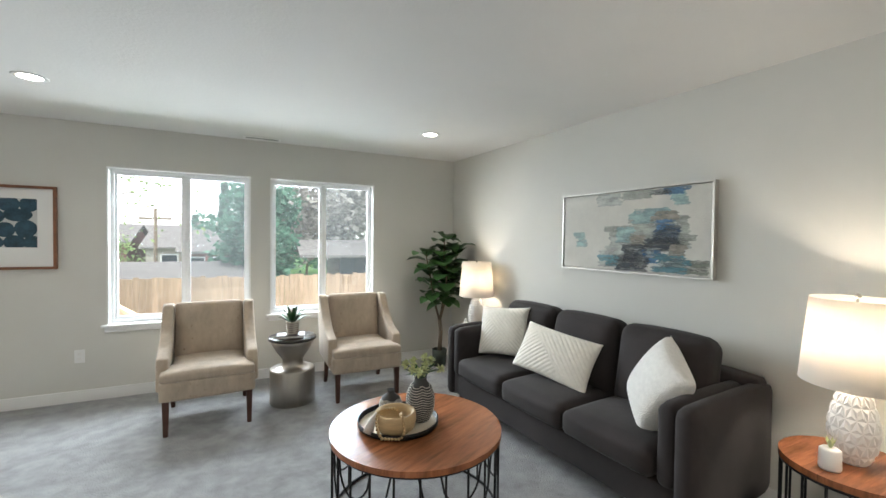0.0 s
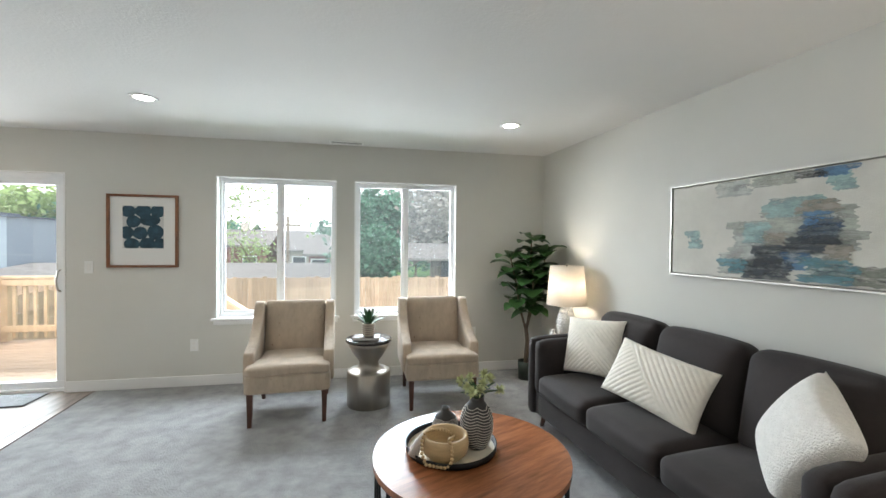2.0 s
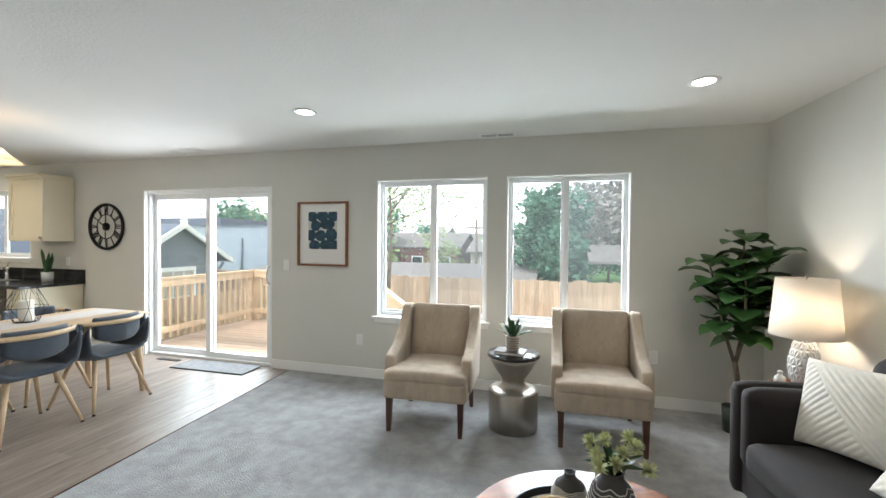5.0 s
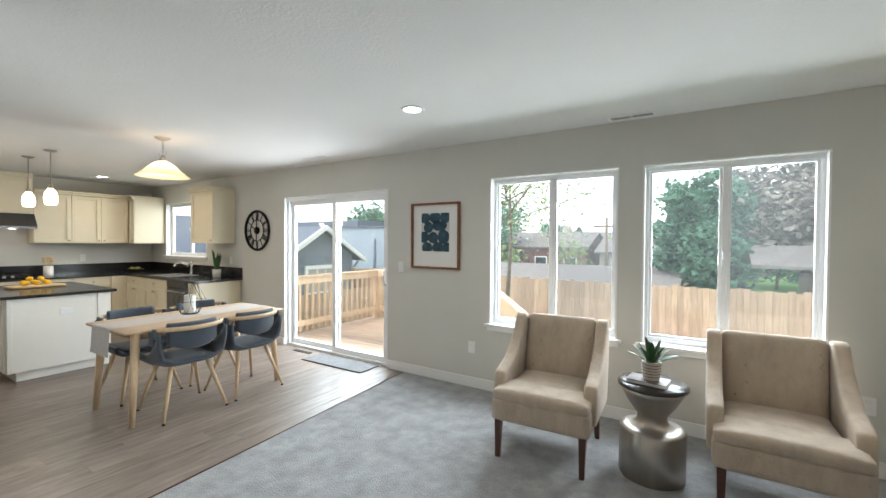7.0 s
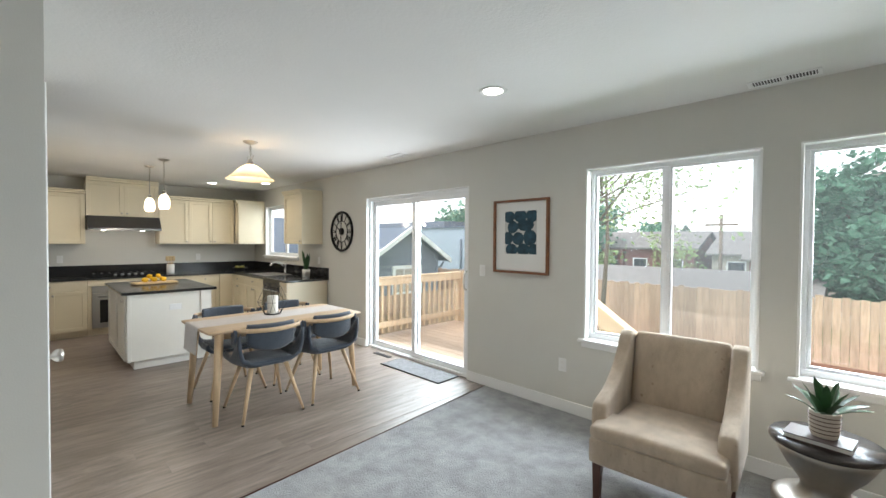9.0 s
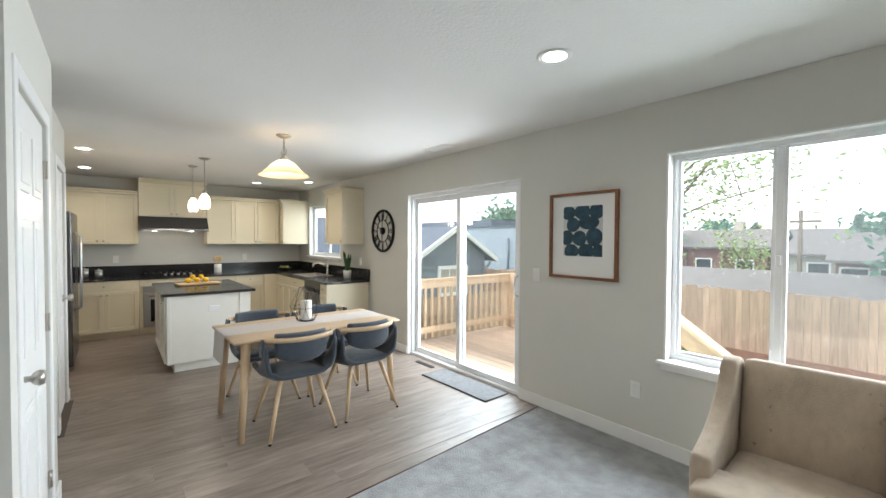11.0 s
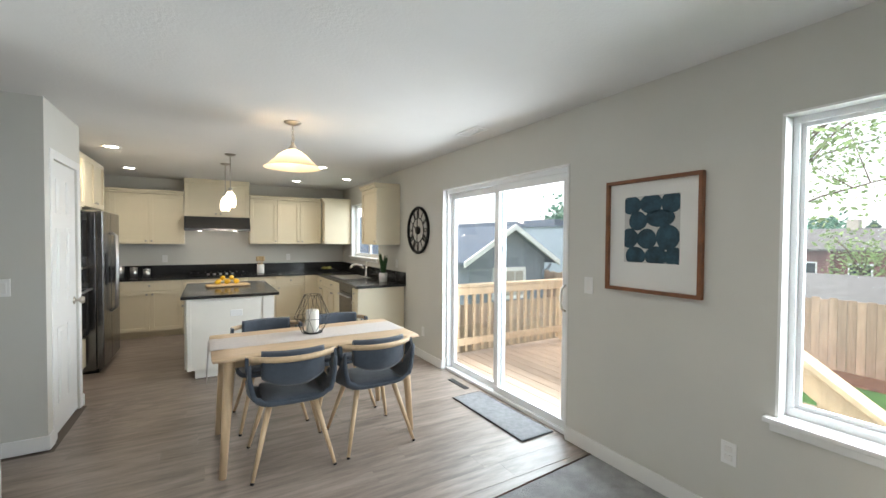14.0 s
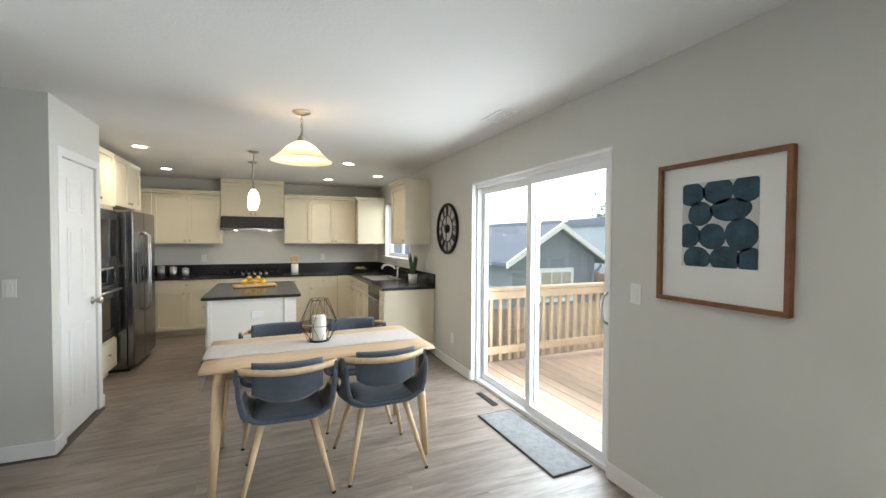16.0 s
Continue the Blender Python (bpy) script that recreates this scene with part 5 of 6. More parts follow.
def blade(bm, base, tip, width, curl=0.0, n=6):
    base, tip = Vector(base), Vector(tip)
    d = tip - base
    s = d.cross(Vector((0, 0, 1)))
    s = s.normalized() if s.length > 1e-4 else Vector((1, 0, 0))
    up = s.cross(d).normalized()
    rows = []
    for i in range(n + 1):
        u = i / n
        w = width * (0.55 + 1.2 * u) * (1 - u) ** 0.6 if u < 1 else 0.0005
        c = base + d * u + Vector((0, 0, curl * math.sin(math.pi * u)))
        rows.append([bm.verts.new(c + s * w), bm.verts.new(c - up * w * 0.35), bm.verts.new(c - s * w)])
    for a, b in zip(rows, rows[1:]):
        for k in range(2):
            f = bm.faces.new((a[k], a[k + 1], b[k + 1], b[k]))
            f.smooth = True


for k in range(9):
    bm = bmesh.new()
    a = k * 2.4
    blade(bm, (0.02 * math.cos(a), 0.02 * math.sin(a), 0.1), (0.07 * math.cos(a), 0.07 * math.sin(a), 0.32 + 0.12 * ((k * 7) % 5) / 4), 0.026)
    part("leaf", bm, SUCC, pl)
sg = thing("fruit_bowl", "dark bowl of green apples in the counter corner", "fruit bowl", pose(-7.05, 6.15, CT + 0.001))
bm = bmesh.new()
lathe(bm, [(0, 0), (0.06, 0), (0.13, 0.05), (0.125, 0.05), (0.06, 0.01), (0, 0.01)], 24)
part("bowl", bm, BLACKM, sg)
APPLE = mat("green_apple", (0.20, 0.19, 0.03), 0.4, vary=0.2)
for xx, yy in ((0.05, 0.0), (-0.03, 0.05), (-0.03, -0.05)):
    bm = bmesh.new()
    lathe(bm, [(0, 0.015), (0.03, 0.02), (0.042, 0.05), (0.03, 0.08), (0.006, 0.085), (0, 0.08)], 16, xx, yy)
    part("apple", bm, APPLE, sg)


# island pendants and dining pendant
def globe_pendant(x, y):
    t = thing("pendant_lamp", "small opal glass pendant lamp over the island, lit", "pendant lamp", pose(x, y, H), "island pendants")
    bm = bmesh.new()
    lathe(bm, [(0, -0.025), (0.03, -0.022), (0.06, -0.004), (0.06, -0.001), (0, -0.001)], 24)
    part("canopy", bm, NICKEL, t)
    bm = bmesh.new()
    tube(bm, [(0, 0, -0.02), (0, 0, -0.40)], 0.005)
    lathe(bm, [(0, -0.44), (0.022, -0.43), (0.022, -0.39), (0.008, -0.38), (0, -0.38)], 16)
    part("stem", bm, NICKEL, t)
    bm = bmesh.new()
    lathe(bm, [(0.042, -0.605), (0.056, -0.58), (0.061, -0.53), (0.052, -0.47), (0.028, -0.43), (0.02, -0.42)], 24)
    part("shade", bm, GLOBE, t, "glowing opal glass shade")
    bulb("pendant_bulb", x, y, H - 0.64, 4, 0.05)


globe_pendant(-4.67, 4.46)
globe_pendant(-5.36, 4.43)
t = thing("dining_pendant", "frosted glass bell pendant on a nickel chain, lit", "pendant lamp", pose(-2.95, 4.85, H))
bm = bmesh.new()
lathe(bm, [(0, -0.03), (0.02, -0.03), (0.065, -0.01), (0.07, -0.001), (0, -0.001)], 24)
part("canopy", bm, NICKEL, t)
for k in range(6):
    bm = bmesh.new()
    m4 = pose(0, 0, -0.045 - k * 0.022, 90, 0, 90 * (k % 2))
    tube(bm, [m4 @ Vector((0.008 * math.cos(a), 0.015 * math.sin(a), 0)) for a in [q * math.pi / 6 for q in range(12)]], 0.0028, seg=6, closed=True)
    part("chain_link", bm, NICKEL, t)
bm = bmesh.new()
lathe(bm, [(0, -0.24), (0.03, -0.235), (0.035, -0.21), (0.02, -0.19), (0.012, -0.17), (0, -0.165)], 20)
for s in (-1, 1):
    tube(bm, [(0, 0, -0.21), (s * 0.05, 0, -0.18), (s * 0.075, 0, -0.15), (s * 0.06, 0, -0.14)], 0.004)
part("socket_cap", bm, NICKEL, t, "nickel cap with scrolls")
bm = bmesh.new()
lathe(bm, [(0.225, -0.375), (0.195, -0.355), (0.15, -0.315), (0.11, -0.27), (0.06, -0.235), (0.03, -0.225)], 40)
part("shade", bm, MILK, t, "frosted glass bell shade")
bulb("dining_bulb", -2.95, 4.85, H - 0.33, 3.4, 0.05)


# ---- dining ----
t = thing("dining_table", "pale oak dining table with tapered legs", "dining table", pose(-2.57, 4.95, 0, 0, 0, 1.2))
bm = bmesh.new()
soft(bm, -0.375, 0.375, -0.70, 0.70, 0.722, 0.75, 0.013, n=8)
part("tabletop", bm, OAK, t)
boxpart("apron", (-0.28, 0.28, -0.60, -0.575, 0.665, 0.7215), OAK, t)
boxpart("apron", (-0.28, 0.28, 0.575, 0.60, 0.665, 0.7215), OAK, t)
boxpart("apron", (-0.30, -0.275, -0.57, 0.57, 0.665, 0.7215), OAK, t)
boxpart("apron", (0.275, 0.30, -0.57, 0.57, 0.665, 0.7215), OAK, t)
for sx in (-1, 1):
    for sy in (-1, 1):
        bm = bmesh.new()
        tube(bm, [(sx * 0.30, sy * 0.60, 0.7215), (sx * 0.335, sy * 0.645, 0.0)], 0.034, 0.021, 14)
        part("leg", bm, OAKLEG, t)
ru = thing("table_runner", "pale linen runner lying along the table, one end hanging", "table runner", pose(-2.60, 4.95, 0.7515, 0, 0, 1.2))
bm = bmesh.new()
prev = None
rng = random.Random(5)
path = [(0.68 - 1.38 * k / 40, 0.0) for k in range(41)] + [(-0.708, -0.004), (-0.712, -0.03), (-0.716, -0.10), (-0.72, -0.17), (-0.725, -0.22)]
rows = []
for yy, zz in path:
    rows.append([bm.verts.new((-0.17 + 0.34 * k / 10, yy, zz + 0.0012 * math.sin(yy * 43 + k) + 0.0012)) for k in range(11)])
for a, b in zip(rows, rows[1:]):
    for k in range(10):
        bm.faces.new((a[k], a[k + 1], b[k + 1], b[k])).smooth = True
part("cloth", bm, RUNNER, ru)
la = thing("wire_lantern", "black wire geometric lantern on the table", "lantern", pose(-2.64, 4.94, 0.7545))
RINGS = ((0.075, 0.0), (0.135, 0.12), (0.062, 0.29))
for rr, zz in RINGS:
    bm = bmesh.new()
    tube(bm, [(rr * math.cos(k * math.pi / 12), rr * math.sin(k * math.pi / 12), zz + 0.003) for k in range(24)], 0.002, seg=6, closed=True)
    part("ring", bm, BLACKM, la)
for k in range(8):
    a = k * math.pi / 4
    for b in (a - math.pi / 8, a + math.pi / 8):
        knee = (0.135 * math.cos(b), 0.135 * math.sin(b), 0.123)
        bm = bmesh.new()
        tube(bm, [(0.075 * math.cos(a), 0.075 * math.sin(a), 0.003), knee, (0.062 * math.cos(a), 0.062 * math.sin(a), 0.293)], 0.0016, seg=5)
        part("wire", bm, BLACKM, la)
bm = bmesh.new()
lathe(bm, [(0, 0.001), (0.064, 0.001), (0.064, 0.006), (0, 0.006)], 28)
part("base_plate", bm, BLACKM, la)
ca = thing("pillar_candle", "white pillar candle inside the wire lantern", "candle", pose(-2.64, 4.94, 0.761))
bm = bmesh.new()
lathe(bm, [(0, 0), (0.046, 0), (0.048, 0.004), (0.048, 0.165), (0.044, 0.17), (0, 0.163)], 28)
part("wax", bm, mat("candle_wax", (0.80, 0.77, 0.70), 0.5, vary=0.02), ca)
bm = bmesh.new()
tube(bm, [(0, 0, 0.163), (0.002, 0, 0.176)], 0.0015, seg=5)
part("wick", bm, BLACKM, ca)


def dining_chair(m, label):
    """Local front is -x... the sitter looks along -x; back at +x."""
    c = thing("dining_chair", label, "chair", m, "chairs round the dining table")
    # curved shell: seat that sweeps up into low arms
    bm = bmesh.new()
    NU, NV = 14, 18
    for lay, off in ((0, 0.0), (1, 0.022)):
        grid = []
        for i in range(NU + 1):
            u = -1 + 2 * i / NU
            row = []
            for j in range(NV + 1):
                v = -1 + 2 * j / NV
                x = 0.215 * u
                av = abs(v)
                back = max(0.0, (u + 0.1) / 1.1)
                phi = av * math.pi / 2
                rise = 0.075 + 0.215 * back ** 1.3
                y = math.copysign(0.27 * math.sin(phi) ** 0.85, v)
                z = 0.412 + rise * (1 - math.cos(phi)) ** 1.9
                if u > 0.55:
                    z += 0.03 * ((u - 0.55) / 0.45) ** 2 * (1 if av < 0.62 else 0)
                x *= 1 - 0.12 * max(0, av - 0.5) * (1 if u < 0 else 0)
                if lay:
                    y *= 0.92
                    z += off
                row.append(bm.verts.new((x + 0.01, y, z)))
            grid.append(row)
        for i in range(NU):
            for j in range(NV):
                bm.faces.new((grid[i][j], grid[i + 1][j], grid[i + 1][j + 1], grid[i][j + 1])).smooth = True
        if lay == 0:
            g0 = grid
    edge0 = [g0[0][j] for j in range(NV + 1)] + [g0[i][NV] for i in range(1, NU + 1)] + [g0[NU][j] for j in range(NV - 1, -1, -1)] + [g0[i][0] for i in range(NU - 1, 0, -1)]
    edge1 = [grid[0][j] for j in range(NV + 1)] + [grid[i][NV] for i in range(1, NU + 1)] + [grid[NU][j] for j in range(NV - 1, -1, -1)] + [grid[i][0] for i in range(NU - 1, 0, -1)]
    for k in range(len(edge0)):
        j = (k + 1) % len(edge0)
        bm.faces.new((edge0[k], edge0[j], edge1[j], edge1[k])).smooth = True
    part("seat_shell", bm, BLUEFELT, c)
    bm = bmesh.new()
    soft(bm, -0.19, 0.20, -0.185, 0.185, 0.441, 0.472, 0.016, (0, 0, 0.012), n=8)
    part("seat_pad", bm, BLUEFELT, c)
    # backrest pad and bent wood rail
    def arc(y, bend=0.10):
        return 0.245 - bend * (y / 0.27) ** 2
    bm = bmesh.new()
    rows = []
    for i in range(17):
        y = -0.19 + 0.38 * i / 16
        lo = 0.56 + 0.05 * (abs(y) / 0.19) ** 2.5
        rows.append([bm.verts.new((arc(y) + dx, y, z)) for dx, z in ((-0.004, lo), (-0.032, lo + 0.02), (-0.036, 0.68), (-0.03, 0.765), (-0.012, 0.785), (0.004, 0.765), (0.008, 0.68), (0.006, lo + 0.02))])
    for a, b in zip(rows, rows[1:]):
        for k in range(8):
            bm.faces.new((a[k], a[(k + 1) % 8], b[(k + 1) % 8], b[k])).smooth = True
    bm.faces.new(rows[0])
    bm.faces.new(rows[-1][::-1])
    part("backrest", bm, BLUEFELT, c)
    bm = bmesh.new()
    rows = []
    for i in range(21):
        y = -0.275 + 0.55 * i / 20
        x = arc(y, 0.12) + 0.012
        rows.append([bm.verts.new((x + dx, y, 0.735 + dz)) for dx, dz in ((0, -0.017), (0.016, -0.017), (0.018, 0.017), (0.0, 0.017))])
    for a, b in zip(rows, rows[1:]):
        for k in range(4):
            bm.faces.new((a[k], a[(k + 1) % 4], b[(k + 1) % 4], b[k])).smooth = k in (1, 3)
    bm.faces.new(rows[0])
    bm.faces.new(rows[-1][::-1])
    part("top_rail", bm, OAKLEG, c, "bent pale wood rail")
    for s in (-1, 1):
        bm = bmesh.new()
        y = s * 0.262
        pts = [(0.09, s * 0.262, 0.60), (0.12, s * 0.270, 0.68), (0.125, s * 0.268, 0.745)]
        for (x0, y0, z0), (x1, y1, z1) in zip(pts, pts[1:]):
            f0 = [bm.verts.new((x0 - 0.05, y0 - 0.010, z0)), bm.verts.new((x0 + 0.06, y0 - 0.010, z0)), bm.verts.new((x0 + 0.06, y0 + 0.010, z0)), bm.verts.new((x0 - 0.05, y0 + 0.010, z0))]
            k0 = 0.7
            f1 = [bm.verts.new((x1 - 0.05 * k0, y1 - 0.010, z1)), bm.verts.new((x1 + 0.05 * k0, y1 - 0.010, z1)), bm.verts.new((x1 + 0.05 * k0, y1 + 0.010, z1)), bm.verts.new((x1 - 0.05 * k0, y1 + 0.010, z1))]
            for q in range(4):
                bm.faces.new((f0[q], f0[(q + 1) % 4], f1[(q + 1) % 4], f1[q]))
            bm.faces.new(f0[::-1])
            bm.faces.new(f1)
        part("arm_panel", bm, BLUEFELT, c)
    for sx in (-1, 1):
        for sy in (-1, 1):
            bm = bmesh.new()
            tube(bm, [(sx * 0.12 + 0.01, sy * 0.14, 0.418), (sx * 0.245 + 0.01, sy * 0.245, 0.012)], 0.020, 0.011, 12)
            leg = part("leg", bm, OAKLEG, c)
            bm = bmesh.new()
            tube(bm, [(sx * 0.245 + 0.01, sy * 0.245, 0.013), (sx * 0.2485 + 0.01, sy * 0.248, 0.0)], 0.0115, 0.0115, 10)
            part("foot_cap", bm, BLACKM, leg, "black rubber foot")
    return c


LBL = "blue-grey upholstered dining chair with pale wood legs and rail"
ch = dining_chair(pose(-2.31, 4.72, 0, 0, 0, -2), LBL)
copy_thing(ch, pose(-2.33, 5.29, 0, 0, 0, 2))
copy_thing(ch, pose(-3.02, 4.68, 0, 0, 0, 182))
copy_thing(ch, pose(-3.02, 5.27, 0, 0, 0, 178))
dm = thing("door_mat", "grey woven door mat in front of the patio door", "door mat", pose(-2.15, 6.378, 0.001, 0, 0, 1.0))
bm = bmesh.new()
box(bm, -0.47, 0.47, -0.15, 0.15, 0, 0.012, 0.004)
part("mat_surface", bm, mat("grey_mat_pile", (0.24, 0.24, 0.25), 0.95, vary=0.2, scale=25, bump=1.0, bscale=150), dm)
bm = bmesh.new()
box(bm, -0.48, 0.48, -0.16, -0.1505, 0, 0.010, 0.003)
box(bm, -0.48, 0.48, 0.1505, 0.16, 0, 0.010, 0.003)
box(bm, -0.48, -0.4705, -0.1505, 0.1505, 0, 0.010, 0.003)
box(bm, 0.4705, 0.48, -0.1505, 0.1505, 0, 0.010, 0.003)
part("border", bm, BLACKM, dm)
fv = thing("floor_register", "dark slotted floor heating register by the patio door", "floor vent", pose(-2.92, 6.46, 0.0005))
boxpart("frame", (-0.16, 0.16, -0.03, 0.03, 0, 0.004), BLACKM, fv)

# ---- living room ----
SOFA_M = Matrix.Translation((EX(4.34) - 0.03, 4.34, 0)) @ Matrix.Rotation(radians(EAST_TURN), 4, "Z") @ Matrix.Translation((0, -0.13, 0))
so = thing("sofa", "charcoal velvet three-seat sofa with dark wooden feet", "sofa", SOFA_M)
HL, DP = 1.06, 0.82
bm = bmesh.new()
soft(bm, -DP + 0.03, -0.02, -HL + 0.02, HL - 0.02, 0.11, 0.30, 0.03, n=8)
part("base", bm, VELVET, so)
bm = bmesh.new()
soft(bm, -0.17, 0.0, -HL + 0.03, HL - 0.03, 0.25, 0.74, 0.05, n=8)
part("back_frame", bm, VELVET, so)
for s in (-1, 1):
    bm = bmesh.new()
    y0, y1 = sorted((s * (HL - 0.10), s * HL))
    soft(bm, -DP, -0.0, y0, y1, 0.10, 0.70, 0.045, (0, 0.008, 0.01), n=8)
    a = part("arm", bm, VELVET, so)
    bm = bmesh.new()
    y0, y1 = sorted((s * (HL - 0.19), s * (HL - 0.085)))
    soft(bm, -DP + 0.012, -0.1, y0, y1, 0.28, 0.692, 0.045, (0, 0.01, 0.012), n=8)
    part("inner_arm_pad", bm, VELVET, a)
CW = (2 * HL - 0.38) / 3
for k in range(3):
    y0 = -HL + 0.19 + k * CW
    bm = bmesh.new()
    soft(bm, -DP - 0.012, -0.15, y0 + 0.003, y0 + CW - 0.003, 0.295, 0.445, 0.045, (0.012, 0, 0.03), n=12)
    part("seat_cushion", bm, VELVET, so)
    bm = bmesh.new()
    soft(bm, -0.10, 0.10, y0 + 0.004, y0 + CW - 0.004, -0.27, 0.25, 0.07, (0.05, 0, 0.02), n=12, m=pose(-0.24, 0, 0.66, 0, 10, 0))
    part("back_cushion", bm, VELVET, so)
for sx in (-DP + 0.12, -0.1):
    for sy in (-1, 1):
        bm = bmesh.new()
        tube(bm, [(sx, sy * (HL - 0.10), 0.115), (sx - 0.02, sy * (HL - 0.075), 0.0)], 0.026, 0.015, 12)
        part("foot", bm, WALNUT, so, "dark wooden foot")


def pillow(m, w, h, t, material, label, ridges):
    p = thing("throw_pillow", label, "pillow", m, "sofa pillows")
    bm = bmesh.new()
    n = 110 if ridges else 30
    sheets = []
    for s in (1, -1):
        grid = []
        for i in range(n + 1):
            u = -1 + 2 * i / n
            row = []
            for j in range(n + 1):
                v = -1 + 2 * j / n
                e = max(0.0, (1 - abs(u) ** 2.2)) ** 0.5 * max(0.0, (1 - abs(v) ** 2.2)) ** 0.5
                pinch = 1 - 0.07 * (1 - u * u) * abs(v) ** 3
                pinch2 = 1 - 0.07 * (1 - v * v) * abs(u) ** 3
                z = s * t * 0.5 * e ** 0.75
                if ridges and s > 0:
                    d = (u * w + v * h) if u + v * 0.7 < 0.15 else (u * w - v * h)
                    z += 0.0045 * abs(math.sin(d * 38 / (w + h))) ** 0.7 * min(1, e * 3)
                row.append(bm.verts.new((u * w / 2 * pinch2, v * h / 2 * pinch, z)))
            grid.append(row)
        for i in range(n):
            for j in range(n):
                q = (grid[i][j], grid[i + 1][j], grid[i + 1][j + 1], grid[i][j + 1])
                bm.faces.new(q if s > 0 else q[::-1]).smooth = True
        sheets.append(grid)
    bmesh.ops.remove_doubles(bm, verts=bm.verts[:], dist=0.0004)
    part("cover", bm, material, p)
    return p


def on_sofa(x, y, z, rx=0, ry=0, rz=0):
    return SOFA_M @ pose(x, y, z, rx, ry, rz)


def lean(x, y, z, spin, tilt, yaw):
    """A pillow whose face looks away from the sofa's back, turned by spin, leaned back by tilt and turned by yaw."""
    return SOFA_M @ Matrix.Translation((x, y, z)) @ Matrix.Rotation(radians(yaw), 4, "Z") @ Matrix.Rotation(radians(-90 + tilt), 4, "Y") @ Matrix.Rotation(radians(90 + spin), 4, "Z")


pillow(lean(-0.46, 0.70, 0.68, 4, 18, 24), 0.45, 0.42, 0.16, IVORY, "ivory square pillow with stitched chevron ridges", True)
pillow(lean(-0.50, 0.07, 0.635, -8, 28, 16), 0.60, 0.36, 0.15, IVORY, "ivory lumbar pillow with ribbed geometric pattern", True)
pillow(lean(-0.50, -0.70, 0.66, -22, 24, -36), 0.43, 0.43, 0.22, FUZZY, "fluffy white square pillow against the sofa arm", False)


def armchair(m, label):
    c = thing("armchair", label, "armchair", m, "pair of armchairs")
    bm = bmesh.new()
    soft(bm, -0.32, 0.32, -0.36, 0.24, 0.25, 0.40, 0.025, n=8)
    part("seat_base", bm, LINEN, c)
    bm = bmesh.new()
    soft(bm, -0.315, 0.315, -0.362, -0.10, 0.385, 0.465, 0.03, (0, 0, 0.012), n=10)
    soft(bm, -0.255, 0.255, -0.20, 0.18, 0.386, 0.464, 0.03, (0, 0, 0.02), n=10)
    part("seat_cushion", bm, LINEN, c)
    bm = bmesh.new()
    soft(bm, -0.26, 0.26, -0.055, 0.055, 0, 0.525, 0.035, (0, 0.02, 0.0), n=10, m=pose(0, 0.21, 0.37, -11))
    part("backrest", bm, LINEN, c)
    for s in (-1, 1):
        prof = [(-0.25, 0.30), (-0.25, 0.50), (-0.235, 0.545), (-0.17, 0.565), (-0.06, 0.60), (0.06, 0.68), (0.15, 0.77), (0.22, 0.875), (0.27, 0.893), (0.315, 0.875), (0.30, 0.60), (0.25, 0.30)]
        bm = bmesh.new()
        x0, x1 = sorted((s * 0.262, s * 0.345))
        t = bmesh.new()
        prism(t, prof, "x", x0, x1)
        bmesh.ops.recalc_face_normals(t, faces=t.faces[:])
        bmesh.ops.bevel(t, geom=t.edges[:], offset=0.018, segments=3, profile=0.5, affect="EDGES")
        for f in t.faces:
            f.smooth = True
        merge(bm, t)
        part("arm", bm, LINEN, c)
    for sx in (-1, 1):
        for y0, y1, nm in ((-0.32, -0.33, "front_leg"), (0.20, 0.27, "back_leg")):
            bm = bmesh.new()
            t = bmesh.new()
            bmesh.ops.create_cube(t, size=1.0)
            for v in t.verts:
                top = v.co.z > 0
                wd = 0.044 if top else 0.03
                v.co = Vector((sx * 0.275 + v.co.x * wd, (y0 if top else y1) + v.co.y * wd, 0.255 if top else 0.0))
            merge(bm, t)
            part(nm, bm, WALNUT, c, "dark walnut tapered leg")
    return c


ac = armchair(pose(0.575, 5.835, 0, 0, 0, 3), "beige linen sloped-arm accent chair with dark wood legs")
copy_thing(ac, pose(1.85, 5.93, 0, 0, 0, 0))

# drum side table
dt = thing("drum_side_table", "brushed metal hourglass drum table with dark round top", "side table", pose(1.22, 5.83, 0))
bm = bmesh.new()
lathe(bm, [(0.0, 0), (0.188, 0), (0.19, 0.004), (0.19, 0.29), (0.182, 0.30), (0.15, 0.305), (0.10, 0.325), (0.086, 0.35), (0.086, 0.375), (0.10, 0.40), (0.14, 0.455), (0.175, 0.52), (0.19, 0.553), (0, 0.553)], 48)
part("drum", bm, mat("brushed_pewter", (0.42, 0.39, 0.35), 0.32, 1.0, vary=0.12, scale=10, stretch=(1, 1, 0.1)), dt)
bm = bmesh.new()
lathe(bm, [(0, 0.5535), (0.195, 0.5535), (0.203, 0.558), (0.203, 0.572), (0.197, 0.58), (0, 0.58)], 48)
part("tabletop", bm, mat("dark_espresso_top", (0.035, 0.028, 0.025), 0.22, vary=0.2, scale=8), dt)
bk = thing("book", "dark hardcover book lying on the drum table", "book", pose(1.20, 5.79, 0.581, 0, 0, -8))
boxpart("cover", (-0.115, 0.115, -0.075, 0.075, 0, 0.004), mat("dark_brown_cover", (0.06, 0.035, 0.03), 0.5), bk, bev=0.001)
boxpart("cover", (-0.115, 0.115, -0.075, 0.075, 0.022, 0.026), mat("grey_brown_cover", (0.10, 0.075, 0.07), 0.5), bk, bev=0.001)
boxpart("pages", (-0.11, 0.112, -0.071, 0.071, 0.0045, 0.0215), CERAMIC, bk, bev=0)
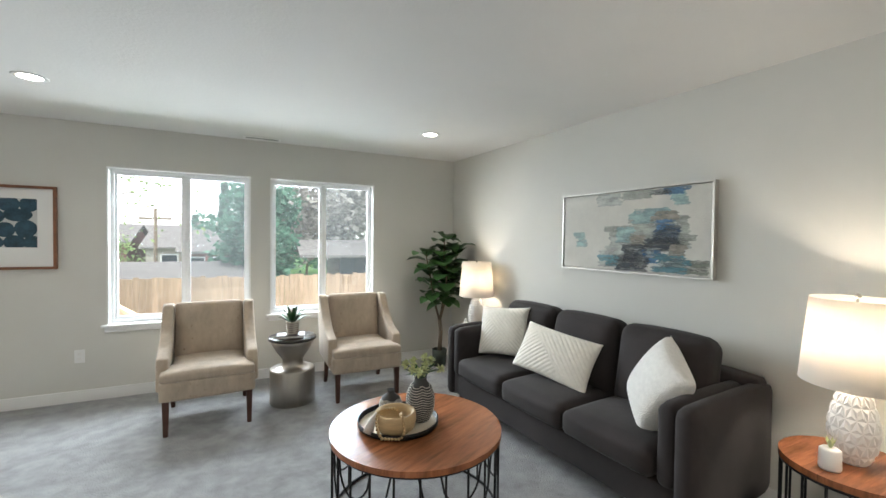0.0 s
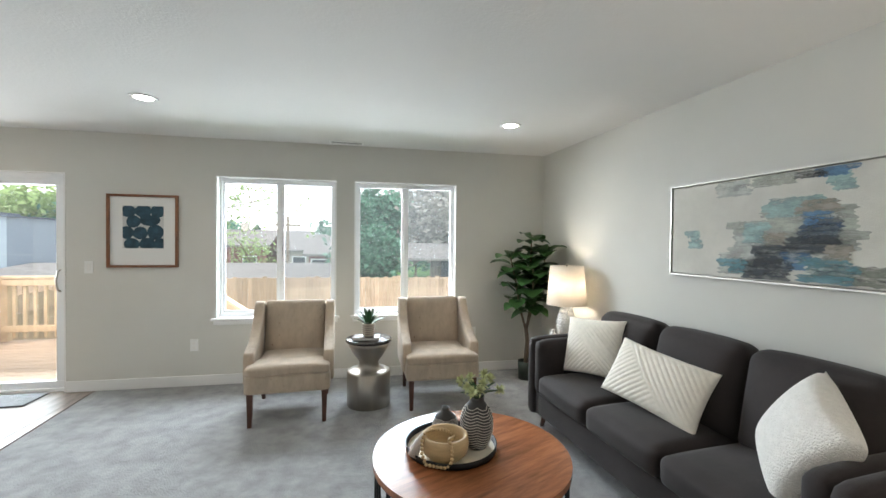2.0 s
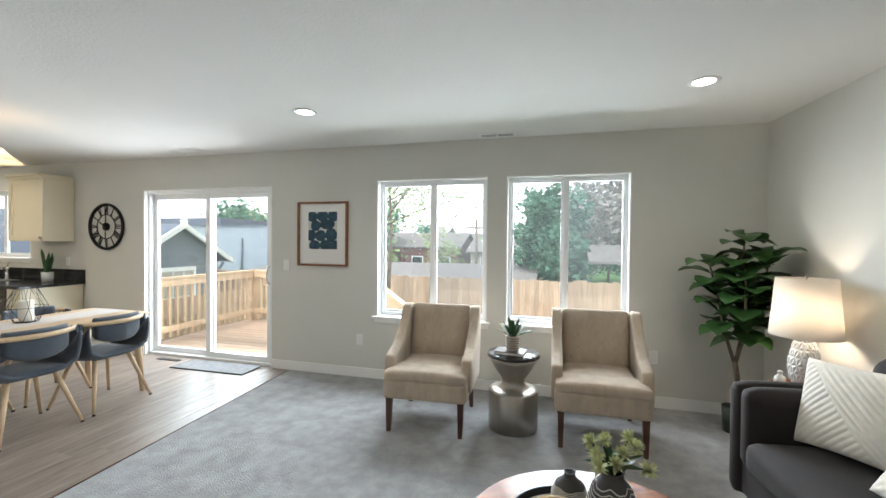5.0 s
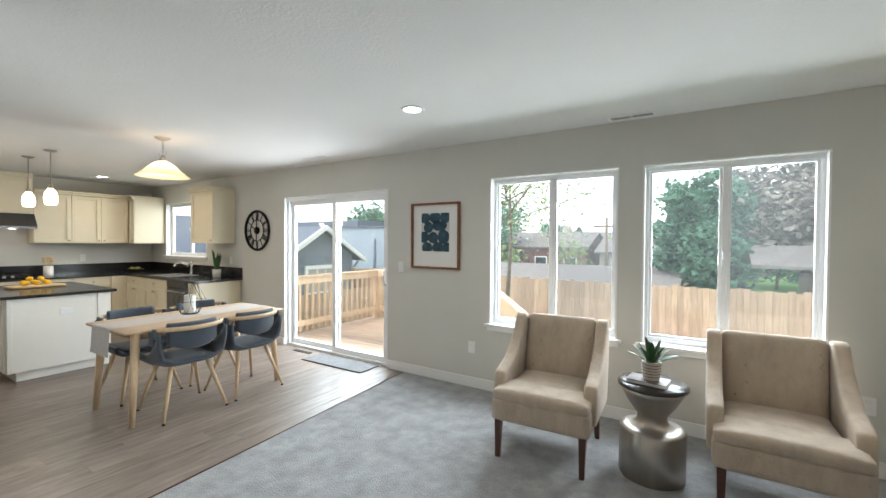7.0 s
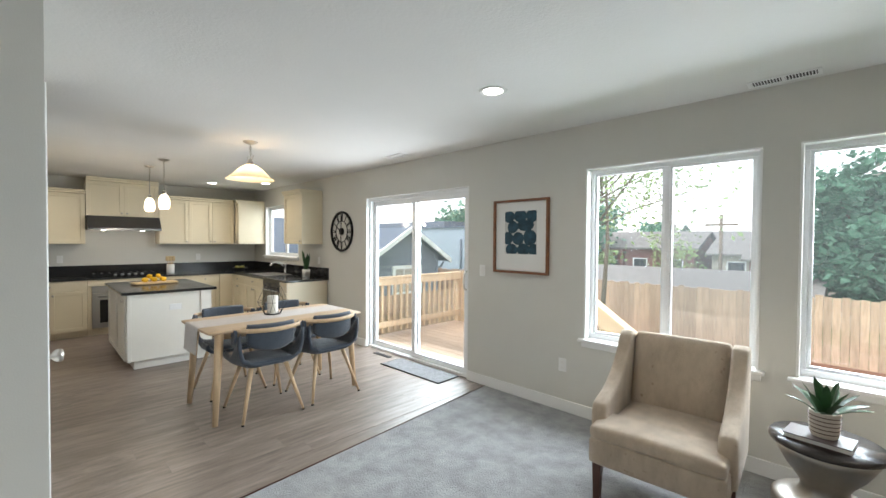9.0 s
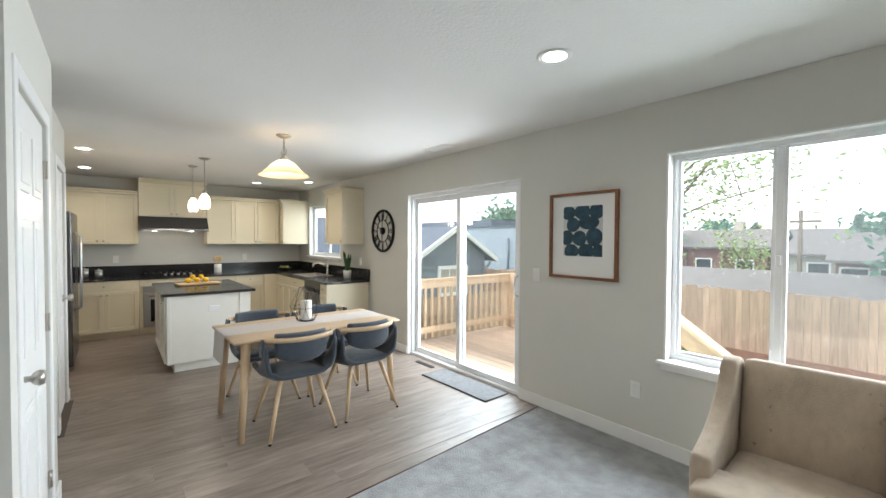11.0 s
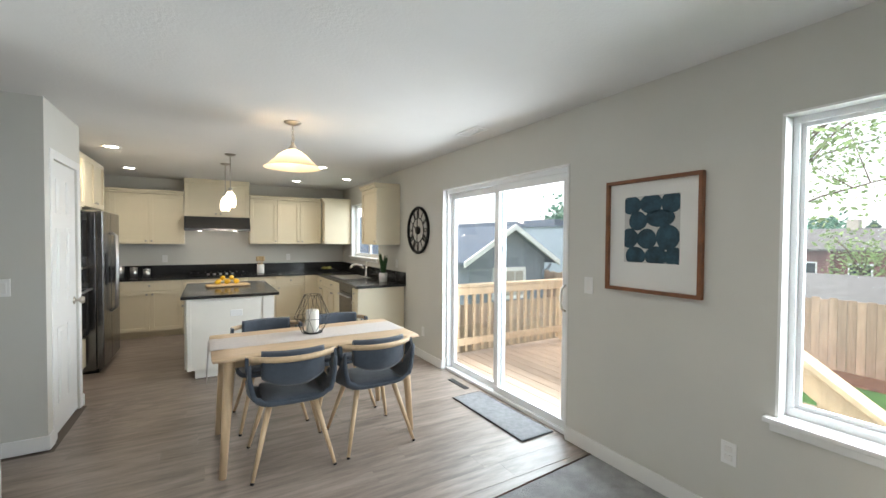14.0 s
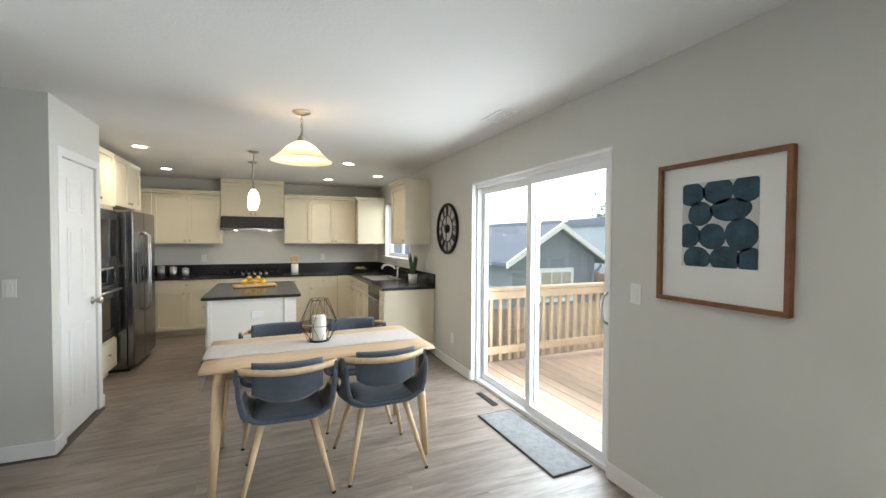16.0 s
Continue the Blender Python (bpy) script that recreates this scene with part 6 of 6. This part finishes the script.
sp = thing("succulent", "spiky green succulent in a ribbed white pot", "plant", pose(1.215, 5.80, 0.608))
bm = bmesh.new()
prof = [(0, 0), (0.045, 0)]
for k in range(14):
    prof.append((0.047 + 0.006 * k / 13 + (0.0025 if k % 2 else 0), 0.006 + k * 0.0078))
prof += [(0.052, 0.112), (0.047, 0.112), (0.045, 0.09), (0, 0.09)]
lathe(bm, prof, 28)
part("pot", bm, mat("ribbed_pot", (0.62, 0.56, 0.48), 0.6, vary=0.05), sp)
for k in range(5):
    bm = bmesh.new()
    zz = 0.022 + 0.018 * k
    rr = 0.0505 + 0.0065 * zz / 0.11
    tube(bm, [(rr * math.cos(q * math.pi / 14), rr * math.sin(q * math.pi / 14), zz) for q in range(28)], 0.0022, seg=5, closed=True)
    part("stripe", bm, WALNUT, sp, "dark brown painted stripe")
for k in range(17):
    bm = bmesh.new()
    a = k * 2.399
    q = k / 16
    rad, zz = 0.045 + 0.14 * q, 0.26 - 0.12 * q
    blade(bm, (0.012 * math.cos(a), 0.012 * math.sin(a), 0.09), (rad * math.cos(a), rad * math.sin(a), zz), 0.021, 0.015)
    part("leaf", bm, SUCC, sp)


# coffee table
def wire_table(name, label, m, r, h, bars, arcs):
    t = thing(name, label, "coffee table" if name == "coffee_table" else "side table", m)
    n = 9
    for k in range(n):
        bm = bmesh.new()
        y0, y1 = -r + 2 * r * k / n, -r + 2 * r * (k + 1) / n
        pts = []
        for s in range(9):
            y = y0 + (y1 - y0) * s / 8
            pts.append((math.sqrt(max(r * r - y * y, 0)), y))
        ring = pts + [(-x, y) for x, y in reversed(pts)]
        ring = [p for i, p in enumerate(ring) if (Vector(p) - Vector(ring[i - 1])).length > 1e-4]
        lo = [bm.verts.new((x, y, h - 0.028)) for x, y in ring]
        hi = [bm.verts.new((x, y, h)) for x, y in ring]
        bm.faces.new(lo[::-1])
        bm.faces.new(hi)
        for i in range(len(ring)):
            j = (i + 1) % len(ring)
            bm.faces.new((lo[i], lo[j], hi[j], hi[i]))
        part("top_board", bm, ACACIA, t, "warm acacia wood board")
    rr = r * 0.97
    for zz, nm in ((h - 0.036, "upper_ring"), (0.008, "lower_ring")):
        bm = bmesh.new()
        tube(bm, [(rr * math.cos(k * math.pi / 24), rr * math.sin(k * math.pi / 24), zz) for k in range(48)], 0.007, closed=True)
        part(nm, bm, BLACKM, t)
    for k in range(bars):
        a = 2 * math.pi * k / bars
        bm = bmesh.new()
        tube(bm, [(rr * math.cos(a), rr * math.sin(a), h - 0.036), (rr * math.cos(a), rr * math.sin(a), 0.008)], 0.0055)
        part("bar", bm, BLACKM, t)
    for k in range(arcs):
        for w in (0.42, 0.78):
            a0 = 2 * math.pi * (k + 0.5) / arcs
            half = math.pi / arcs * w
            bm = bmesh.new()
            pts = []
            for q in range(13):
                s = -1 + q / 6
                pts.append((rr * 0.985 * math.cos(a0 + half * s), rr * 0.985 * math.sin(a0 + half * s), h - 0.036 - (h - 0.09) * w * math.sqrt(max(0, 1 - s * s))))
            tube(bm, pts, 0.005)
            part("arch", bm, BLACKM, t)
    return t


CX, CY, CH = 1.665, 4.0, 0.46
wire_table("coffee_table", "round acacia coffee table on a black wire drum base", pose(CX, CY, 0, 0, 0, 25), 0.455, CH, 24, 5)
tx, ty = 1.58, 4.05
ty_ = thing("round_tray", "black-rimmed round tray with pale inside", "tray", pose(tx, ty, CH + 0.001))
bm = bmesh.new()
lathe(bm, [(0, 0), (0.205, 0), (0.215, 0.006), (0.217, 0.032), (0.211, 0.032), (0.207, 0.007), (0.205, 0.006)], 56)
part("rim", bm, BLACKM, ty_)
bm = bmesh.new()
lathe(bm, [(0, 0.0065), (0.206, 0.0065)], 56)
part("inlay", bm, mat("whitewashed_inlay", (0.74, 0.68, 0.57), 0.6, vary=0.08, scale=8), ty_)
TZ = CH + 0.0085
bw = thing("wooden_bowl", "chunky pale wooden bowl on the tray", "bowl", pose(1.535, 3.97, TZ))
bm = bmesh.new()
lathe(bm, [(0, 0), (0.08, 0), (0.10, 0.02), (0.108, 0.055), (0.104, 0.095), (0.098, 0.10), (0.088, 0.096), (0.085, 0.06), (0.07, 0.03), (0, 0.025)], 40)
part("bowl", bm, PALEWOOD, bw)
bd = thing("bead_garland", "pale wooden bead garland with tassel draped over the bowl", "bead garland", pose(1.535, 3.97, TZ))
path = [(0.05, 0.05, 0.055), (0.02, 0.07, 0.08), (-0.03, 0.06, 0.09), (-0.06, 0.03, 0.105), (-0.095, -0.01, 0.112), (-0.113, -0.035, 0.085), (-0.115, -0.06, 0.04), (-0.10, -0.085, 0.009), (-0.06, -0.108, 0.009),
        (-0.02, -0.125, 0.009), (0.005, -0.122, 0.03), (0.005, -0.115, 0.075), (0.0, -0.093, 0.112), (0.01, -0.05, 0.095), (0.03, 0.0, 0.07), (0.05, 0.04, 0.06)]
path = [Vector(p) for p in path]
bm = bmesh.new()
lathe(bm, [(0, -0.0085), (0.006, -0.006), (0.0085, 0), (0.006, 0.006), (0, 0.0085)], 10)
me = mesh_of("bead", bm, PALEWOOD)
run = 0.0
for a, b in zip(path, path[1:]):
    l = (b - a).length
    while run < l:
        piece("bead", me, bd, Matrix.Translation(a.lerp(b, run / l)))
        run += 0.0165
    run -= l
bm = bmesh.new()
tube(bm, [(-0.10, -0.01, 0.105), (-0.125, 0.0, 0.06), (-0.15, -0.01, 0.012)], 0.012, 0.026, 10)
part("tassel", bm, RUNNER, bd, "pale jute tassel")


def vase(name, label, m, prof, stripes):
    v = thing(name, label, "vase", m)
    bm = bmesh.new()
    lathe(bm, prof, 40)
    part("body", bm, GREYVASE, v)
    def rad(z):
        for (r0, z0), (r1, z1) in zip(prof, prof[1:]):
            if z0 <= z <= z1 and z1 > z0:
                return r0 + (r1 - r0) * (z - z0) / (z1 - z0)
        return prof[-1][0]
    zmax = stripes
    rows = 15
    for k in range(rows):
        bm = bmesh.new()
        pts = []
        for q in range(64):
            a = 2 * math.pi * q / 64
            fold = abs((a * 5 / (2 * math.pi)) % 1.0 - 0.5) * 2
            zz = 0.006 + (zmax - 0.02) * k / (rows - 1) + zmax * 0.09 * max(0.0, fold - 0.35)
            pts.append(((rad(zz) + 0.0003) * math.cos(a), (rad(zz) + 0.0003) * math.sin(a), zz))
        tube(bm, pts, 0.0011 + 0.004 * zmax, seg=4, closed=True)
        part("incised_line", bm, CREAMLINE, v)
    return v


vase("tall_vase", "tall dark grey vase with cream incised lines", pose(1.70, 4.03, TZ, 0, 0, 40), [(0, 0), (0.05, 0), (0.065, 0.03), (0.078, 0.08), (0.078, 0.13), (0.062, 0.18), (0.036, 0.21), (0.032, 0.225), (0.036, 0.235), (0.03, 0.235), (0.028, 0.2), (0, 0.19)], 0.2)
vase("small_vase", "small dark grey vase with cream incised lines", pose(1.575, 4.165, TZ, 0, 0, 10), [(0, 0), (0.045, 0), (0.062, 0.03), (0.064, 0.06), (0.05, 0.095), (0.022, 0.118), (0.018, 0.13), (0.022, 0.138), (0.017, 0.138), (0, 0.11)], 0.1)
fl = thing("flower_bunch", "bunch of pale green-white flowers in the tall vase", "flowers", pose(1.70, 4.03, TZ + 0.2))
rng = random.Random(9)
PETAL = mat("pale_green_petal", (0.52, 0.55, 0.30), 0.7, vary=0.2, scale=30, island=0.2)
for k in range(9):
    a = k * 2.4
    rr = 0.03 + 0.09 * ((k * 5) % 9) / 8
    e = Vector((rr * math.cos(a), rr * math.sin(a), 0.075 + 0.035 * rng.random()))
    bm = bmesh.new()
    tube(bm, [(0, 0, 0.0), (e.x * 0.4, e.y * 0.4, 0.06), e], 0.0025, seg=5)
    part("stem", bm, SUCC, fl)
    bm = bmesh.new()
    for q in range(34):
        u = Vector((rng.gauss(0, 1), rng.gauss(0, 1), rng.gauss(0, 0.8) + 0.3)).normalized()
        blade(bm, e, e + u * 0.032, 0.010, n=2)
    part("bloom", bm, PETAL, fl)
for k in range(12):
    a = k * 2.4 + 0.5
    bm = bmesh.new()
    blade(bm, (0, 0, 0.03), (0.09 * math.cos(a), 0.09 * math.sin(a), 0.06 + 0.02 * (k % 3)), 0.018, 0.01)
    part("leaf", bm, SUCC, fl)


# table lamps
def table_lamp(m, label):
    l = thing("table_lamp", label, "table lamp", m, "pair of table lamps")
    bm = bmesh.new()
    rows = []
    NA = 14
    prof = ((0.045, 0.0), (0.066, 0.045), (0.080, 0.10), (0.083, 0.15), (0.076, 0.20), (0.064, 0.25), (0.050, 0.30), (0.036, 0.34))
    for i, (r, z) in enumerate(prof):
        rows.append([bm.verts.new((r * math.cos(2 * math.pi * (k + 0.5 * (i % 2)) / NA), r * math.sin(2 * math.pi * (k + 0.5 * (i % 2)) / NA), z)) for k in range(NA)])
    def tri(a, b, c):
        cen = (a.co + b.co + c.co) / 3
        out = Vector((cen.x, cen.y, 0)).normalized()
        p = bm.verts.new(cen + out * 0.007)
        for q, w in ((a, b), (b, c), (c, a)):
            bm.faces.new((q, w, p))
    for i in range(len(rows) - 1):
        a, b = rows[i], rows[i + 1]
        for k in range(NA):
            j = (k + 1) % NA
            if i % 2 == 0:
                tri(a[k], a[j], b[k])
                tri(b[k], a[j], b[j])
            else:
                tri(a[k], b[j], b[k])
                tri(a[k], a[j], b[j])
    bm.faces.new(rows[0][::-1])
    bm.faces.new(rows[-1])
    part("base", bm, CERAMIC, l, "white faceted ceramic base")
    bm = bmesh.new()
    tube(bm, [(0, 0, 0.34), (0, 0, 0.705)], 0.006)
    lathe(bm, [(0, 0.70), (0.012, 0.705), (0.014, 0.715), (0, 0.725)], 14)
    part("stem", bm, NICKEL, l)
    bm = bmesh.new()
    lathe(bm, [(0.185, 0.335), (0.155, 0.70), (0.152, 0.70), (0.182, 0.335), (0.185, 0.335)], 48)
    part("shade", bm, SHADE, l, "ivory fabric drum shade, lit")
    return l


SH = 0.525
lamp = table_lamp(pose(3.17, 2.76, SH + 0.001), "white faceted ceramic table lamp with ivory drum shade, lit")
copy_thing(lamp, pose(3.06, 5.72, SH + 0.001))
bulb("lamp_bulb", 3.17, 2.76, SH + 0.57, 7, 0.03)
bulb("lamp_bulb", 3.06, 5.72, SH + 0.50, 5, 0.03)
wire_table("lamp_table", "round wooden side table on a black wire base by the sofa", pose(3.16, 2.75, 0), 0.25, SH, 18, 0)
wire_table("lamp_table", "round wooden side table on a black wire base by the sofa", pose(3.06, 5.72, 0), 0.18, SH, 16, 0)
bv = thing("bud_vase", "small white bud vase with a sprig on the lamp table", "vase", pose(3.01, 2.775, SH + 0.001))
bm = bmesh.new()
lathe(bm, [(0, 0), (0.034, 0), (0.038, 0.01), (0.036, 0.08), (0.028, 0.088), (0.01, 0.09), (0, 0.085)], 28)
part("body", bm, CERAMIC, bv)
for k in range(6):
    bm = bmesh.new()
    blade(bm, (0, 0, 0.085), (0.02 * math.cos(k * 1.1), 0.02 * math.sin(k * 1.1), 0.13), 0.008, n=3)
    part("sprig", bm, PETAL, bv)
jr = thing("small_jar", "small glass jar with white lid on the far lamp table", "jar", pose(2.93, 5.72, SH + 0.001))
bm = bmesh.new()
lathe(bm, [(0, 0), (0.03, 0), (0.03, 0.06), (0.012, 0.075), (0.012, 0.09), (0.018, 0.095), (0, 0.105)], 20)
part("body", bm, CERAMIC, jr)

# fiddle-leaf fig
fg = thing("fiddle_leaf_fig", "tall artificial fiddle-leaf fig with dark green leaves", "plant", pose(2.87, 6.22, 0))
bm = bmesh.new()
lathe(bm, [(0, 0), (0.075, 0), (0.085, 0.19), (0.078, 0.19), (0.075, 0.17), (0, 0.17)], 28)
part("pot", bm, POT, fg)
bm = bmesh.new()
tube(bm, [(0, 0, 0.16), (0.01, -0.01, 0.4), (-0.005, 0, 0.55)], 0.026, 0.02, 9)
LIMB = (((0, 0, 0.5), (-0.08, -0.02, 0.75), (-0.13, 0.0, 1.05), (-0.20, -0.03, 1.30)), ((0, 0, 0.5), (0.04, -0.03, 0.85), (0.02, -0.05, 1.25), (0.03, -0.04, 1.52)), ((0, 0, 0.55), (0.08, -0.02, 0.85), (0.16, -0.06, 1.10), (0.17, -0.08, 1.38)), ((0, 0, 0.52), (0.02, -0.12, 0.8), (-0.02, -0.2, 1.05), (-0.03, -0.22, 1.2)))
for l in LIMB:
    tube(bm, l, 0.014, 0.006, 7)
part("trunk", bm, BARK, fg)
rng = random.Random(13)


def fig_leaf(bm, base, tip, width):
    base, tip = Vector(base), Vector(tip)
    d = tip - base
    s = d.cross(Vector((0, 0, 1)))
    s = s.normalized() if s.length > 1e-3 else Vector((1, 0, 0))
    up = s.cross(d).normalized()
    shape = (0.05, 0.55, 0.62, 0.85, 1.0, 0.92, 0.6, 0.05)
    rows = []
    for i, f in enumerate(shape):
        u = i / (len(shape) - 1)
        c = base + d * u + Vector((0, 0, -0.03 * u * u + 0.02 * math.sin(math.pi * u)))
        w = width * f
        rows.append([bm.verts.new(c + s * w + up * w * 0.25), bm.verts.new(c), bm.verts.new(c - s * w + up * w * 0.25)])
    for a, b in zip(rows, rows[1:]):
        for k in range(2):
            bm.faces.new((a[k], a[k + 1], b[k + 1], b[k])).smooth = True


for li, l in enumerate(LIMB):
    pts = [Vector(p) for p in l]
    for k in range(27):
        u = 0.72 + 2.28 * k / 26
        i = min(2, int(u))
        b = pts[i].lerp(pts[i + 1], u - i)
        if b.z < 0.72:
            continue
        a = k * 2.399 + li
        ln = rng.uniform(0.17, 0.25)
        d = Vector((math.cos(a), math.sin(a), rng.uniform(-0.25, 0.75))).normalized()
        tip = b + d * ln
        tip.y = min(tip.y, 0.30)
        tip.x = min(tip.x, 0.34)
        bm = bmesh.new()
        fig_leaf(bm, b + d * 0.015, tip, rng.uniform(0.075, 0.115))
        part("leaf", bm, LEAF, fg)

# ---- floor planks, last ----
bm = bmesh.new()
box(bm, -0.0891, 0.0891, -0.6092, 0.6092, -0.006, 0.0)
PL = mesh_of("plank", bm, PLANK)
rng = random.Random(21)
x = -7.35
row = 0
while x < -1.2:
    y = 0.35 + rng.uniform(0, 1.2) - 1.2
    while y < NY:
        y0, y1 = max(y, 0.42 if -3.15 < x < -2.25 else 2.25), min(y + 1.22, NY + 0.04 if SD[0] < x < SD[1] else NY - 0.002)
        if -3.2 < x < -2.2:
            y0 = max(y, 0.42)
        elif x > -2.2 - 0.05:
            y0 = max(y, 3.36)
        elif x > -4.1:
            y0 = max(y, 3.31)
        if y1 - y0 > 0.05:
            keep = SEAM((y0 + y1) / 2) - x > 0.09
            if keep:
                cy, hy = (y0 + y1) / 2, (y1 - y0) / 2 - 0.001
                ob = piece("plank", PL, FLOOR, Matrix.Translation((x, cy, 0)) @ Matrix.Diagonal((1, hy / 0.6085, 1, 1)))
        y += 1.22
    x += 0.179
    row += 1
# cut planks along the slanting carpet seam
for k in range(3):
    ya, yb = (3.37, 4.43, 5.49)[k], (4.428, 5.488, NY)[k]
    bm = bmesh.new()
    xr = lambda q: SEAM(q) - 0.012
    xl = -1.44 + 0.0
    vs = [bm.verts.new(p) for p in ((xl, ya, -0.002), (xr(ya), ya, -0.002), (xr(yb), yb, -0.002), (xl, yb, -0.002))]
    bm.faces.new(vs)
    part("plank", bm, PLANK, FLOOR)
